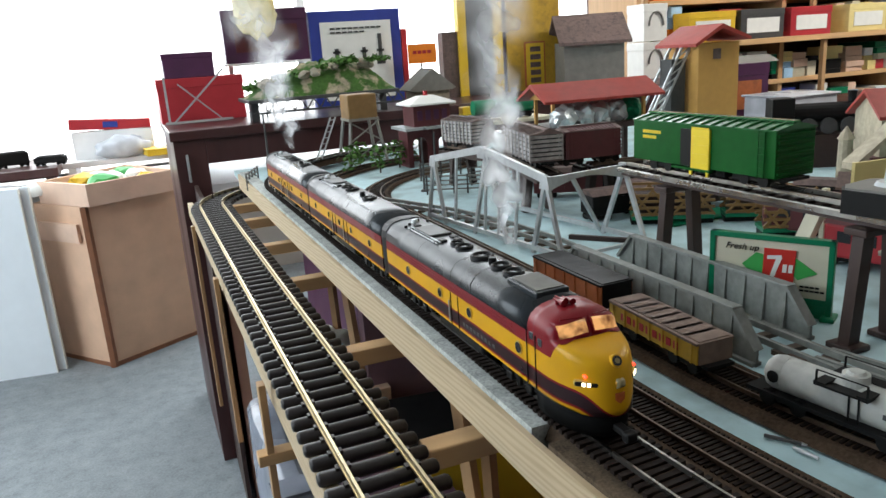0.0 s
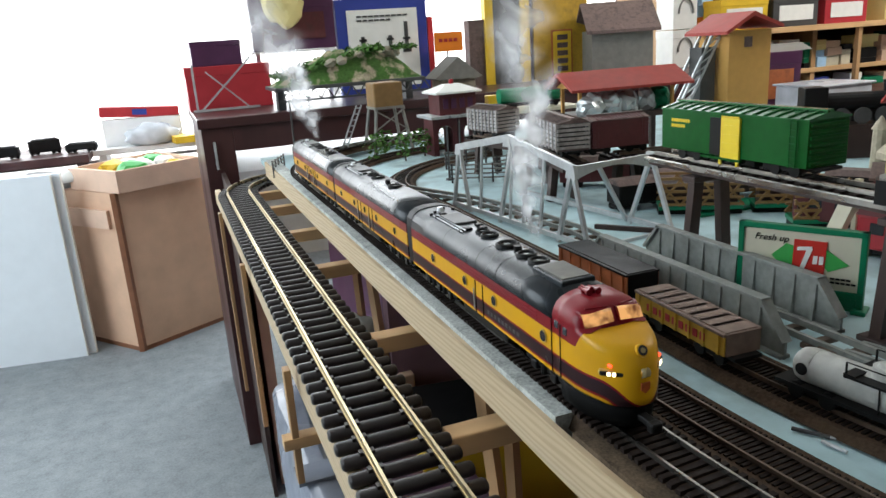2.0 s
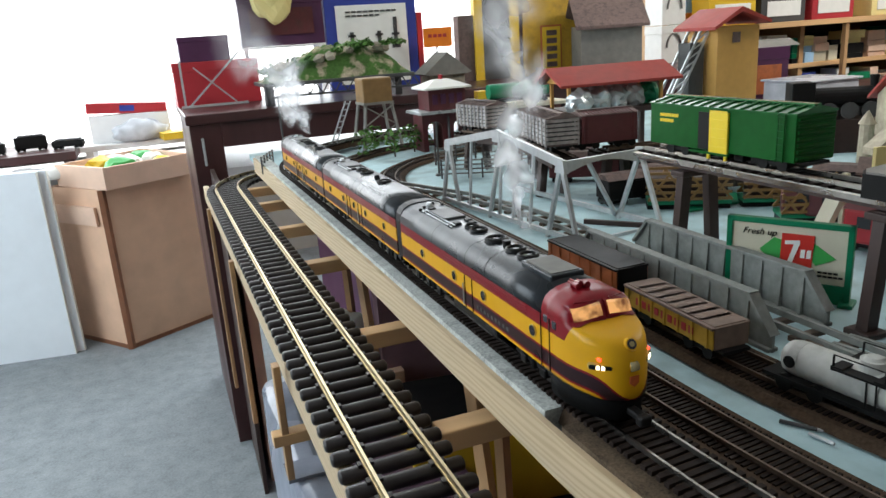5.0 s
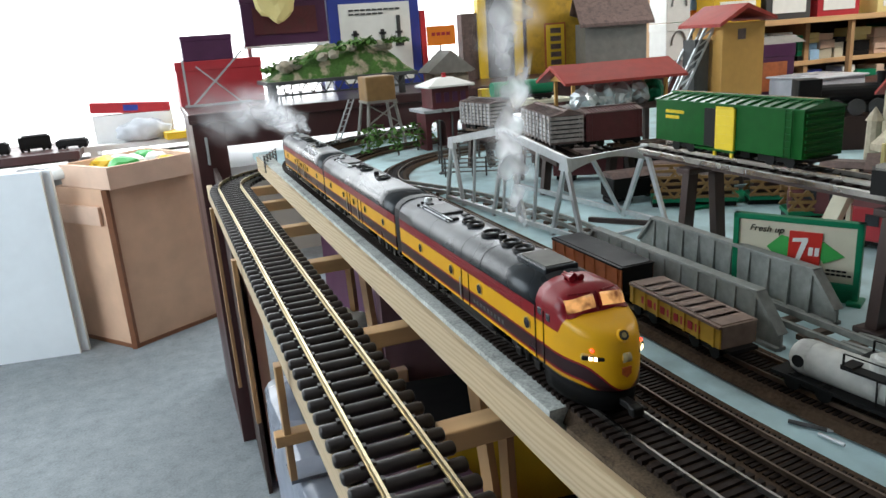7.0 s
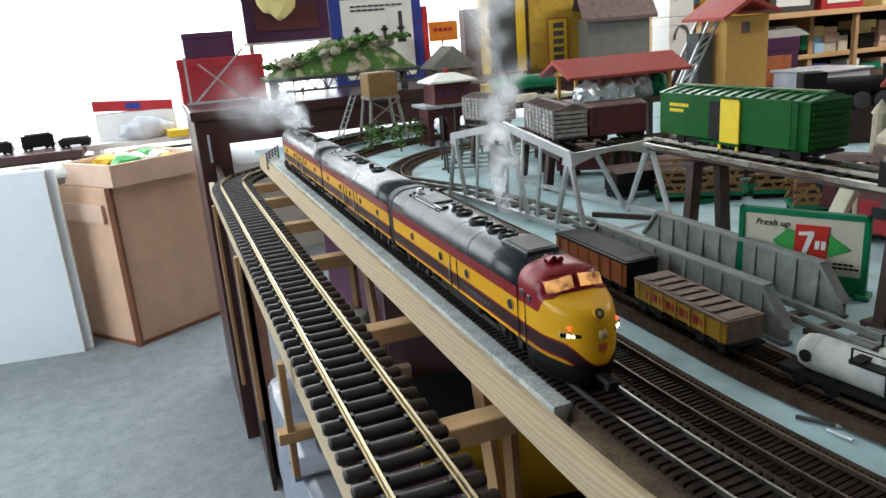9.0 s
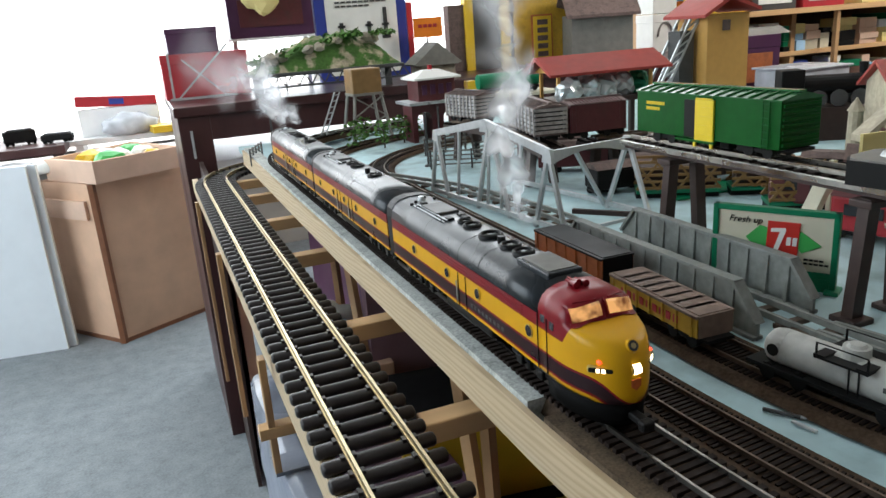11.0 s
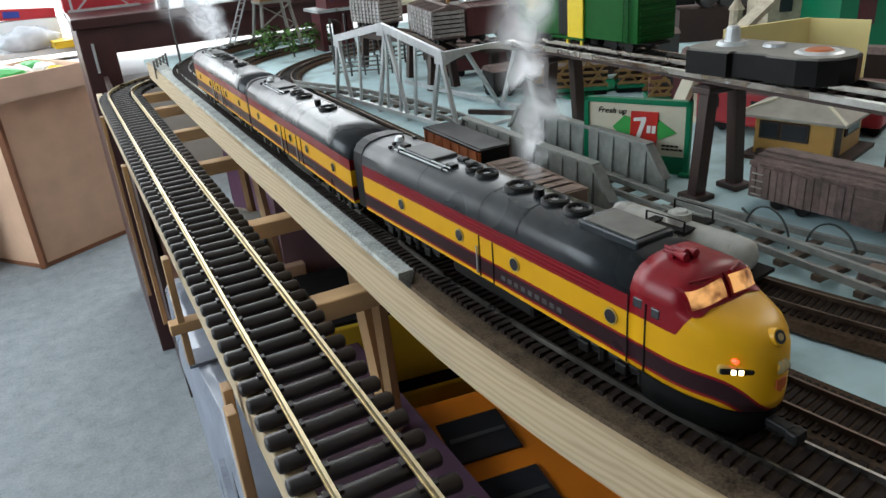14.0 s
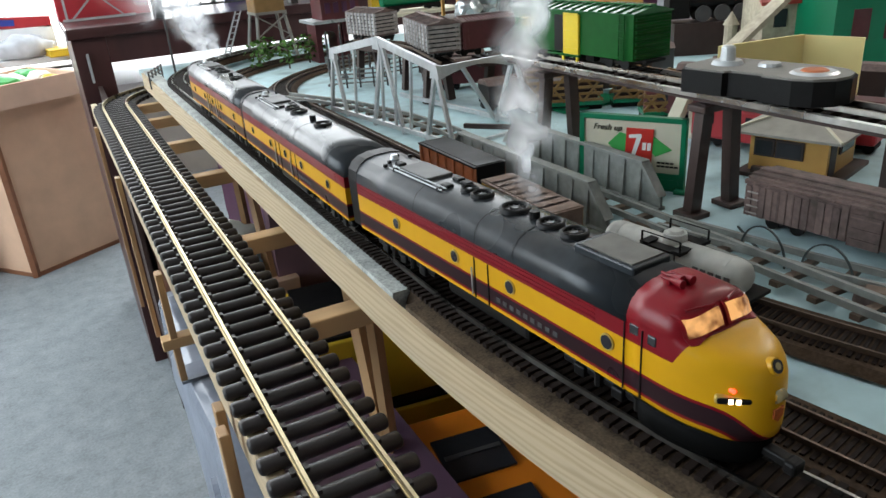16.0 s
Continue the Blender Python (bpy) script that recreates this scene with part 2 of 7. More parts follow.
YEL, MAR, BRN, BLK = (0.60, 0.31, 0.006), (0.185, 0.004, 0.010), (0.022, 0.009, 0.012), (0.012, 0.012, 0.012)
M = {
    "carpet": mat("grey_carpet", (0.225, 0.247, 0.262), 0.85, 0, 0.28, 150, 0.6, 0.18),
    "wall": mat("painted_wall", (0.40, 0.38, 0.35), 0.8, 0, 0.05, 30, 0.05),
    "ceiling": mat("ceiling_paint", (0.75, 0.74, 0.72), 0.85, 0, 0.04, 30, 0.05),
    "frame": mat("window_frame_paint", (0.8, 0.8, 0.8), 0.5, 0, 0.05, 30, 0.05),
    "pine": grainy("pine_wood", (0.51, 0.395, 0.255), (0.42, 0.315, 0.19)),
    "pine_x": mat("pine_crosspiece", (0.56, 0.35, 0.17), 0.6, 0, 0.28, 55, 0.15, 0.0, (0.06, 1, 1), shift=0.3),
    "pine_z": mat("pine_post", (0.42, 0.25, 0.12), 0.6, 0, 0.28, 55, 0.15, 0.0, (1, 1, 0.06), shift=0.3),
    "ballast_grey": mat("grey_roadbed", (0.40, 0.42, 0.40), 0.9, 0, 0.55, 420, 0.9, 0.0),
    "ballast_brown": mat("brown_roadbed", (0.060, 0.040, 0.027), 0.95, 0, 0.55, 420, 0.9, 0.0, spec=0.08),
    "foam": mat("pale_blue_board", (0.41, 0.57, 0.60), 0.7, 0, 0.16, 45, 0.2, 0.5),
    "tie": mat("black_brown_tie", (0.017, 0.0125, 0.0125), 0.38, 0, 0.4, 160, 0.35, spec=0.35, shift=0.4),
    "tie_small": mat("dark_tie", (0.015, 0.0095, 0.0075), 0.75, 0, 0.4, 300, 0.3, spec=0.12, shift=0.4),
    "brass": mat("brass_rail", (0.62, 0.52, 0.33), 0.36, 1, 0.12, 120, 0.05),
    "steel": mat("nickel_rail", (0.62, 0.62, 0.60), 0.27, 1, 0.3, 120, 0.05),
    "rust_rail": mat("weathered_rail", (0.13, 0.092, 0.068), 0.5, 0.6, 0.35, 160, 0.15),
    "roof": mat("loco_roof_grey", (0.017, 0.021, 0.025), 0.29, 0, 0.35, 90, 0.10, 0.3, spec=0.28),
    "maroon": mat("loco_maroon", MAR, 0.33, 0, 0.06, 90, 0.05, spec=0.25),
    "ring": mat("brass_ring", (0.55, 0.40, 0.12), 0.4, 0.5, 0.1, 90, 0.05),
    "hatchlid": mat("dusty_grey_lid", (0.13, 0.125, 0.11), 0.7, 0, 0.25, 120, 0.1, 0.2),
    "main_rail": mat("dull_steel_rail", (0.34, 0.32, 0.29), 0.30, 1, 0.4, 120, 0.08),
    "pilot": mat("matt_black_pilot", (0.003, 0.003, 0.003), 0.7, 0, 0.2, 120, 0.1, spec=0.06),
    "cork": mat("speckled_brown_roadbed", (0.085, 0.062, 0.042), 0.95, 0, 0.75, 620, 1.0, 0.0, spec=0.08),
    "mauve": mat("mauve_board", (0.24, 0.14, 0.17), 0.6, 0, 0.2, 30, 0.05),
    "sheet": mat("grey_wrapping_sheet", (0.20, 0.22, 0.27), 0.30, 0, 0.4, 26, 0.6),
    "yellow": mat("loco_yellow", YEL, 0.33, 0, 0.06, 90, 0.05),
    "black": mat("black_plastic", (0.007, 0.0065, 0.0065), 0.5, 0, 0.25, 120, 0.1, spec=0.18),
    "darkgrey": mat("dark_grey_plastic", (0.06, 0.06, 0.06), 0.45, 0, 0.2, 120, 0.1),
    "cab_light": cab_glow(),
    "lamp_warm": glow("number_board_glow", (1.0, 0.8, 0.45), 5.0),
    "lamp_red": glow("red_marker_glow", (1.0, 0.05, 0.02), 4.0),
    "lens": mat("lamp_lens", (0.30, 0.24, 0.12), 0.15, 0, 0.05, 90, 0.0),
    "glass_dark": mat("dark_window", (0.03, 0.03, 0.035), 0.1, 0, 0.1, 60, 0.0),
    "silver": mat("silver_paint", (0.50, 0.52, 0.53), 0.36, 0.45, 0.2, 120, 0.06),
    "girder": mat("grey_girder_plastic", (0.205, 0.215, 0.20), 0.55, 0, 0.3, 140, 0.15, 0.4),
    "tank": mat("tank_grey", (0.42, 0.42, 0.39), 0.5, 0, 0.2, 110, 0.1, 0.4),
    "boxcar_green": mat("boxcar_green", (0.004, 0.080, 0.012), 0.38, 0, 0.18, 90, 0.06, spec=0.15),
    # the boxcar green made paler: bright roof reflections put into the colour
    "boxcar_roof": mat("boxcar_sheen_green", (0.03, 0.13, 0.045), 0.2, 0, 0.3, 90, 0.10, spec=0.6),
    "tanktan": mat("dull_tan_tank", (0.23, 0.13, 0.045), 0.6, 0, 0.2, 60, 0.08, 0.3),
    "boxcar_yellow": mat("boxcar_door_yellow", (0.75, 0.55, 0.02), 0.45, 0, 0.1, 90, 0.06),
    "boxcar_red": mat("boxcar_oxide", (0.10, 0.022, 0.025), 0.5, 0, 0.2, 110, 0.1, 0.3),
    "slat": mat("weathered_slat", (0.34, 0.30, 0.28), 0.7, 0, 0.4, 200, 0.2, 0.5),
    "weather": mat("weathered_boxcar", (0.14, 0.095, 0.085), 0.75, 0, 0.6, 210, 0.5, 0.6, shift=0.5),
    "rustcar": mat("rust_orange_car", (0.42, 0.12, 0.04), 0.6, 0, 0.2, 120, 0.1, 0.3),
    "mudcar": mat("mud_brown_car", (0.17, 0.115, 0.09), 0.7, 0, 0.3, 140, 0.15, 0.3),
    "ochre": mat("ochre_panel", (0.50, 0.30, 0.03), 0.55, 0, 0.2, 120, 0.1, 0.3),
    "cardboard": mat("cardboard", (0.64, 0.41, 0.28), 0.75, 0, 0.12, 14, 0.08, 0.12),
    "cardboard_top": mat("cardboard_tray", (0.68, 0.47, 0.35), 0.75, 0, 0.10, 20, 0.05, 0.1),
    "tape": mat("brown_tape", (0.22, 0.09, 0.045), 0.35, 0, 0.2, 30, 0.03),
    "whiteboard": mat("white_board", (0.78, 0.82, 0.85), 0.5, 0, 0.04, 20, 0.02),
    "darkwood": mat("dark_mahogany", (0.05, 0.018, 0.018), 0.35, 0, 0.3, 30, 0.06, 0.0, (1, 1, 0.2)),
    "redbox": mat("red_carton", (0.42, 0.03, 0.04), 0.4, 0, 0.15, 25, 0.04),
    "purplebox": mat("dark_purple_carton", (0.07, 0.02, 0.06), 0.4, 0, 0.2, 25, 0.04),
    "bluebox": mat("blue_carton", (0.03, 0.05, 0.28), 0.4, 0, 0.15, 25, 0.04),
    "orangebox": mat("orange_carton", (0.80, 0.22, 0.015), 0.45, 0, 0.12, 25, 0.04),
    "yellowbox": mat("yellow_carton", (0.70, 0.46, 0.03), 0.45, 0, 0.12, 25, 0.04),
    "paper": mat("paper_white", (0.78, 0.78, 0.74), 0.6, 0, 0.06, 40, 0.02),
    "cream": mat("cream_panel", (0.60, 0.56, 0.43), 0.6, 0, 0.08, 60, 0.04),
    "yellowcard": mat("pale_yellow_card", (0.74, 0.62, 0.27), 0.6, 0, 0.08, 25, 0.03),
    "signgreen": mat("sign_green", (0.0, 0.17, 0.075), 0.4, 0, 0.1, 60, 0.03),
    "leafgreen": mat("sign_leaf_green", (0.05, 0.36, 0.08), 0.45, 0, 0.06, 60, 0.02),
    "signred": mat("sign_red", (0.55, 0.03, 0.02), 0.45, 0, 0.06, 60, 0.02),
    "emblem": mat("dull_red_emblem", (0.42, 0.09, 0.02), 0.45, 0, 0.3, 400, 0.02),
    "trestle": mat("trestle_brown", (0.04, 0.022, 0.018), 0.5, 0, 0.2, 90, 0.1),
    "redroof": mat("red_roof", (0.32, 0.04, 0.03), 0.5, 0, 0.2, 60, 0.08),
    "tan": mat("tan_wall", (0.55, 0.30, 0.08), 0.55, 0, 0.1, 60, 0.06),
    "greyroof": mat("grey_roof", (0.30, 0.28, 0.24), 0.6, 0, 0.2, 80, 0.08),
    "housegrey": mat("grey_house", (0.20, 0.19, 0.17), 0.7, 0, 0.2, 60, 0.1),
    "grass": mat("model_grass", (0.07, 0.16, 0.03), 0.95, 0, 0.6, 120, 1.0, 0.0),
    "rock": mat("model_rock", (0.33, 0.29, 0.22), 0.9, 0, 0.4, 90, 0.8, 0.2),
    "foil": mat("crumpled_wrap", (0.6, 0.65, 0.66), 0.22, 0.6, 0.2, 60, 0.6),
    "wire": mat("black_wire", (0.02, 0.03, 0.03), 0.5, 0, 0.1, 60, 0.0),
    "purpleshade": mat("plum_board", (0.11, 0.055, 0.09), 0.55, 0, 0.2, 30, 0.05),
    "dust": mat("dusty_beige_plastic", (0.42, 0.36, 0.26), 0.7, 0, 0.3, 120, 0.1, 0.3),
    "slat_pale": mat("chalky_weathered_slat", (0.42, 0.40, 0.40), 0.75, 0, 0.7, 240, 0.3, 0.8),
    "white_lamp": glow("lit_headlight_glow", (1.0, 0.86, 0.52), 7.0),
    "bag": mat("grey_plastic_bag", (0.50, 0.52, 0.56), 0.3, 0, 0.3, 20, 0.5),
    "blueplastic": mat("light_blue_plastic", (0.35, 0.55, 0.75), 0.4, 0, 0.2, 30, 0.3),
}
M["side_paint"] = bands("loco_side_paint", [(0.0, BLK), (0.0160, YEL), (0.0180, MAR), (0.0198, BRN), (0.0282, MAR), (0.0300, YEL), (0.0432, MAR)])
M["nose_paint"] = bands("loco_nose_paint", [(0.0, BLK), (0.0160, YEL), (0.0180, MAR), (0.0198, BRN), (0.0282, MAR), (0.0300, YEL)], nose=0.0158, cap=MAR)


# ---- mesh helpers ----
def part(name, bm, material, parent=None, label="", m=None, smooth=False):
    """Links a bmesh as one mesh object, under parent if there is one."""
    me = bpy.data.meshes.new(name)
    if smooth:
        for f in bm.faces:
            f.smooth = True
    bm.to_mesh(me)
    bm.free()
    for x in material if isinstance(material, (list, tuple)) else (material,):
        me.materials.append(M[x] if isinstance(x, str) else x)
    ob = new(name, me)
    if parent:
        ob.parent = parent
    if m is not None:
        ob.matrix_basis = m
    if label:
        tagged(ob, label)
    return ob


def thing(name, label, category, m=None, group="", kind=""):
    ob = new(name)
    ob.empty_display_size = 0.01
    if m is not None:
        ob.matrix_basis = m
    return tagged(ob, label, category, group, kind)


def add_box(bm, x0, x1, y0, y1, z0, z1, bevel=0.0, m=None):
    t = bmesh.new()
    bmesh.ops.create_cube(t, size=1)
    for v in t.verts:
        v.co = Vector(((x0 + x1) / 2 + v.co.x * (x1 - x0), (y0 + y1) / 2 + v.co.y * (y1 - y0), (z0 + z1) / 2 + v.co.z * (z1 - z0)))
    if bevel:
        bmesh.ops.bevel(t, geom=t.edges[:], offset=bevel, segments=2, affect="EDGES", profile=0.5)
    if m is not None:
        t.transform(m)
    merge(bm, t)
    return bm


def merge(bm, t):
    me = bpy.data.meshes.new("t")
    t.to_mesh(me)
    t.free()
    bm.from_mesh(me)
    bpy.data.meshes.remove(me)


def box(x0, x1, y0, y1, z0, z1, bevel=0.0, m=None):
    return add_box(bmesh.new(), x0, x1, y0, y1, z0, z1, bevel, m)


def add_cyl(bm, p, q, r, r2=None, n=12):
    p, q = Vector(p), Vector(q)
    t = bmesh.new()
    bmesh.ops.create_cone(t, cap_ends=True, segments=n, radius1=r, radius2=r if r2 is None else r2, depth=(q - p).length)
    t.transform(Matrix.Translation((p + q) / 2) @ (q - p).to_track_quat("Z", "Y").to_matrix().to_4x4())
    merge(bm, t)
    return bm


def cyl(p, q, r, r2=None, n=12):
    return add_cyl(bmesh.new(), p, q, r, r2, n)


def add_bar(bm, p, q, w, h):
    """A square bar from p to q."""
    p, q = Vector(p), Vector(q)
    d = (q - p).length
    return add_box(bm, -w / 2, w / 2, -h / 2, h / 2, -d / 2, d / 2, 0, Matrix.Translation((p + q) / 2) @ (q - p).to_track_quat("Z", "Y").to_matrix().to_4x4())


def prism(outline, a, b, axis="y"):
    """Extrudes an outline of (u, v): along y it is (x, z), along x it is (y, z), along z it is (x, y)."""
    bm = bmesh.new()
    put = {"y": lambda u, v, w: (u, w, v), "x": lambda u, v, w: (w, u, v), "z": lambda u, v, w: (u, v, w)}[axis]
    r0 = [bm.verts.new(put(u, v, a)) for u, v in outline]
    r1 = [bm.verts.new(put(u, v, b)) for u, v in outline]
    k = len(outline)
    for i in range(k):
        bm.faces.new((r0[i], r0[(i + 1) % k], r1[(i + 1) % k], r1[i]))
    bm.faces.new(r0[::-1]), bm.faces.new(r1)
    bmesh.ops.recalc_face_normals(bm, faces=bm.faces[:])
    return bm


def loft(rings, close=True, caps=True):
    bm = bmesh.new()
    vs = [[bm.verts.new(p) for p in r] for r in rings]
    k = len(vs[0])
    for a, b in zip(vs, vs[1:]):
        for i in range(k if close else k - 1):
            j = (i + 1) % k
            bm.faces.new((a[i], a[j], b[j], b[i]))
    if caps:
        bm.faces.new(vs[0][::-1]), bm.faces.new(vs[-1])
    bmesh.ops.recalc_face_normals(bm, faces=bm.faces[:])
    return bm


def structure(name, bm, material, label, category):
    return tagged(part(name, bm, material), label, category, kind="structure")


def simple(name, bm, material, label, category, group="", smooth=False):
    return tagged(part(name, bm, material, smooth=smooth), label, category, group)


# ---- the room ----
TOP = 0.828      # table surface
LINE = 0.857     # under the wheels of the diesels
RAIL = 0.8545    # rail head of the main line
structure("floor", box(-2.6, 4.8, -2.6, 4.2, -0.1, 0), "carpet", "worn grey-blue short pile carpet floor", "floor")
structure("ceiling", box(-2.6, 4.8, -2.6, 4.2, 2.7, 2.8), "ceiling", "plain white ceiling", "ceiling")
structure("wall_south", box(-2.6, 4.8, -2.7, -2.6, 0, 2.7), "wall", "plain pale painted shop wall", "wall")
structure("wall_east", box(4.8, 4.9, -2.6, 4.2, 0, 2.7), "wall", "pale painted shop wall behind shelves", "wall")
W = bmesh.new()
add_box(W, -2.6, 4.8, 3.95, 4.1, 0, 0.62)
add_box(W, -2.6, 4.8, 3.95, 4.1, 2.6, 2.7)
add_box(W, -2.6, -2.4, 3.95, 4.1, 0.62, 2.6)
add_box(W, 3.35, 4.8, 3.95, 4.1, 0.62, 2.6)
structure("wall_north", W, "wall", "pale shop front wall with wide window", "wall")
W = bmesh.new()
add_box(W, -2.7, -2.6, -2.6, 4.2, 0, 0.9)
add_box(W, -2.7, -2.6, -2.6, 4.2, 2.5, 2.7)
add_box(W, -2.7, -2.6, -2.6, -0.5, 0.9, 2.5)
add_box(W, -2.7, -2.6, 2.9, 4.2, 0.9, 2.5)
structure("wall_west", W, "wall", "pale shop side wall with window", "wall")
win = tagged(new("window_1"), "wide shop window with bright daylight behind", "window", kind="structure")
for x0 in (-2.4, -1.3, 0.9, 2.1, 3.31):
    part("mullion", box(x0, x0 + 0.04, 3.97, 4.05, 0.62, 2.6, 0.004), "frame", win)
part("sill", box(-2.4, 3.35, 3.8, 4.05, 0.6, 0.62, 0.004), "frame", win)
win2 = tagged(new("window_2"), "side shop window with white frame", "window", kind="structure")
for y0 in (-0.5, 1.2, 2.86):
    part("mullion", box(-2.66, -2.62, y0, y0 + 0.04, 0.9, 2.5, 0.004), "frame", win2)
bd = structure("backdrop", box(-7, 9, 6.0, 6.05, -0.5, 4.5), glow("street_daylight", (1.0, 1.0, 1.0), 2.6), "overexposed bright street beyond the window", "backdrop")


# ---- benchwork ----
def lay(points, n=0):
    """A polyline as smooth points."""
    return [Vector((*p, 0)) for p in points]


def bend(x, y0, y1, start, radius, back=None, step=0.01):
    """A line at x that runs along y from y1 (far) to y0 (near) and bends to +x below start; back = (y, radius): bends to +x beyond y."""
    out = []
    if back:
        yb, rb = back
        for k in range(90, 0, -4):
            a = radians(k)
            out.append((x + rb * (1 - math.cos(a)), yb + rb * math.sin(a)))
        y1 = yb
    k = max(2, int((y1 - start) / 0.03))
    out += [(x, y1 + (start - y1) * i / k) for i in range(k + 1)]
    a, lim = 0.0, (start - y0) / radius
    while a < math.asin(min(0.99, lim)):
        a += step * 2 / radius
        out.append((x + radius * (1 - math.cos(a)), start - radius * math.sin(a)))
    return out


def dense(path, step):
    """Points and headings at even steps along a polyline."""
    pts = [Vector((x, y, 0)) for x, y in path]
    out, left = [], 0.0
    for a, b in zip(pts, pts[1:]):
        d = (b - a).length
        while left <= d:
            v = (b - a).normalized()
            out.append((a + v * left, math.atan2(v.y, v.x)))
            left += step
        left -= d
    return out


def ribbon(path, half, z0, z1, slope=0.0):
    """A strip of ground or rail along a path, with sloping shoulders."""
    rings = []
    for p, h in dense(path, 0.02):
        nx, ny = -math.sin(h), math.cos(h)
        rings.append([(p.x + nx * o, p.y + ny * o, z) for o, z in ((-half - slope, z0), (-half, z1), (half, z1), (half + slope, z0))])
    return loft(rings)


def offset(path, d):
    out = []
    for p, h in dense(path, 0.012):
        out.append((p.x - math.sin(h) * d, p.y + math.cos(h) * d))
    return out


def railway(name, label, path, gauge, z, bed=None, bedw=0.022, bedh=0.012, pitch=0.0085, tie=(0.038, 0.0042, 0.003), rail="steel", railw=0.0016, railh=0.0032, tiemat="tie_small", third=False):
    t = thing(name, label, "railway track", kind="")
    zt = z - railh
    if bed:
        part("roadbed", ribbon(path, bedw, zt - tie[2] - bedh, zt - tie[2] + 0.0012, 0.006), bed, t)
    for s in (-1, 1) if not third else (-1, 0, 1):
        part("rail", ribbon(offset(path, s * gauge / 2), railw / 2, zt, z), rail, t)
    spots = [(p, h + random.uniform(-0.03, 0.03)) for p, h in dense(path, pitch)]
    near = [q for q in spots if -0.12 < q[0].y < 1.0][:300]
    taken = set(id(q) for q in near)
    shared = None
    for p, h in near:
        if shared is None:
            o = shared = part("tie", box(-tie[1] / 2, tie[1] / 2, -tie[0] / 2, tie[0] / 2, -tie[2], 0), tiemat, t)
        else:
            o = new("tie", shared.data)
            o.parent = t
        o.matrix_basis = Matrix.Translation((p.x, p.y, zt)) @ Matrix.Rotation(h, 4, "Z")
    rest = [q for q in spots if id(q) not in taken]
    if rest:
        v, f = [], []
        for p, h in rest:
            c, s, k = math.cos(h), math.sin(h), len(v)
            for z in (-tie[2], 0):
                for i, j in ((-1, -1), (1, -1), (1, 1), (-1, 1)):
                    x, y = i * tie[1] / 2, j * tie[0] / 2
                    v.append((p.x + c * x - s * y, p.y + s * x + c * y, zt + z))
            f += [(k, k + 3, k + 2, k + 1), (k + 4, k + 5, k + 6, k + 7)] + [(k + i, k + (i + 1) % 4, k + 4 + (i + 1) % 4, k + 4 + i) for i in range(4)]
        me = bpy.data.meshes.new("tie_rest")
        me.from_pydata(v, [], f)
        me.materials.append(M[tiemat])
        o = new("tie_rest", me)
        o.parent = t
        tagged(o, kind="stuff")
    return t


# table board, fascia and legs
tb = bmesh.new()
front = bend(0.236, -0.5, 1.72, 0.40, 1.4)
far = [(x, y) for x, y in front]
outline = [(1.5, 1.9), (0.24, 1.9)] + far + [(1.5, far[-1][1])]
table = thing("layout_table", "model railway table with pale blue board top", "table")
part("board", prism(outline, TOP - 0.012, TOP, "z"), "foam", table, "pale blue painted board")
part("fascia", ribbon(offset(bend(0.2292, -0.5, 1.72, 0.40, 1.4), 0.0), 0.0022, 0.811, 0.8432), "pine", table, "light pine edge board")
part("shoulder", ribbon([q for q in bend(0.2428, 0.2, 1.72, 0.40, 1.4) if q[1] > 0.391], 0.0110, TOP, 0.8472), "ballast_grey", table, "speckled grey roadbed strip")
part("shoulder", ribbon([q for q in bend(0.2428, -0.5, 1.0, 0.40, 1.4) if q[1] < 0.391], 0.0110, TOP, 0.8464), "cork", table, "brown roadbed strip")
for y in (0.503, 0.718, 1.0, 1.225, 1.45, 1.62):
    part("crosspiece", box(0.194, 0.60, y - 0.011, y + 0.011, 0.7745, 0.7925, 0.0015), "pine_x", table)
for y in (0.62, 0.98, 1.32):
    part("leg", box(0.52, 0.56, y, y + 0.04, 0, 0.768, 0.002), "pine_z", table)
for y, e in ((0.60, -0.05), (0.535, 0.012), (0.98, -0.05), (1.06, 0.02)):
    b = bmesh.new()
    add_bar(b, (0.262, y, 0.81), (0.275, y + e, 0.45), 0.008, 0.016)
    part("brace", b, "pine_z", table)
part("skirt_panel", box(0.62, 0.64, -0.45, 1.85, 0, 0.797), "purpleshade", table, "dark plum panel under the table")
for x in (1.0, 1.4):
    for y in (0.0, 1.7):
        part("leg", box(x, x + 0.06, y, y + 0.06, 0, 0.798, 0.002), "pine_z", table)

# the four lines on the table
main_line = bend(0.2625, -0.5, 1.4, 0.40, 1.4, back=(1.42, 0.42))
railway("main_line_track", "dark railway track with bright rails beside the table edge", main_line, 0.0224, RAIL, "ballast_brown", 0.0155, 0.012, rail="main_rail", pitch=0.0064, tie=(0.040, 0.0036, 0.003))
railway("second_track", "brown weathered railway track on roadbed", bend(0.322, -0.5, 1.4, 0.45, 1.6, back=(1.34, 0.36)), 0.0224, 0.8385, "ballast_brown", 0.024, 0.003, rail="rust_rail", pitch=0.0042, tie=(0.038, 0.0022, 0.0024))
railway("third_track", "brown weathered railway track under parked cars", bend(0.405, -0.5, 1.3, 0.44, 0.80, back=(1.22, 0.30)), 0.0224, 0.8385, "ballast_brown", 0.024, 0.003, rail="rust_rail", pitch=0.0042, tie=(0.038, 0.0022, 0.0024))
bridge_line = [(0.50, -0.3), (0.482, 0.2), (0.478, 0.5), (0.485, 0.66), (0.495, 0.80), (0.487, 0.92), (0.46, 1.06), (0.40, 1.22)][::-1]
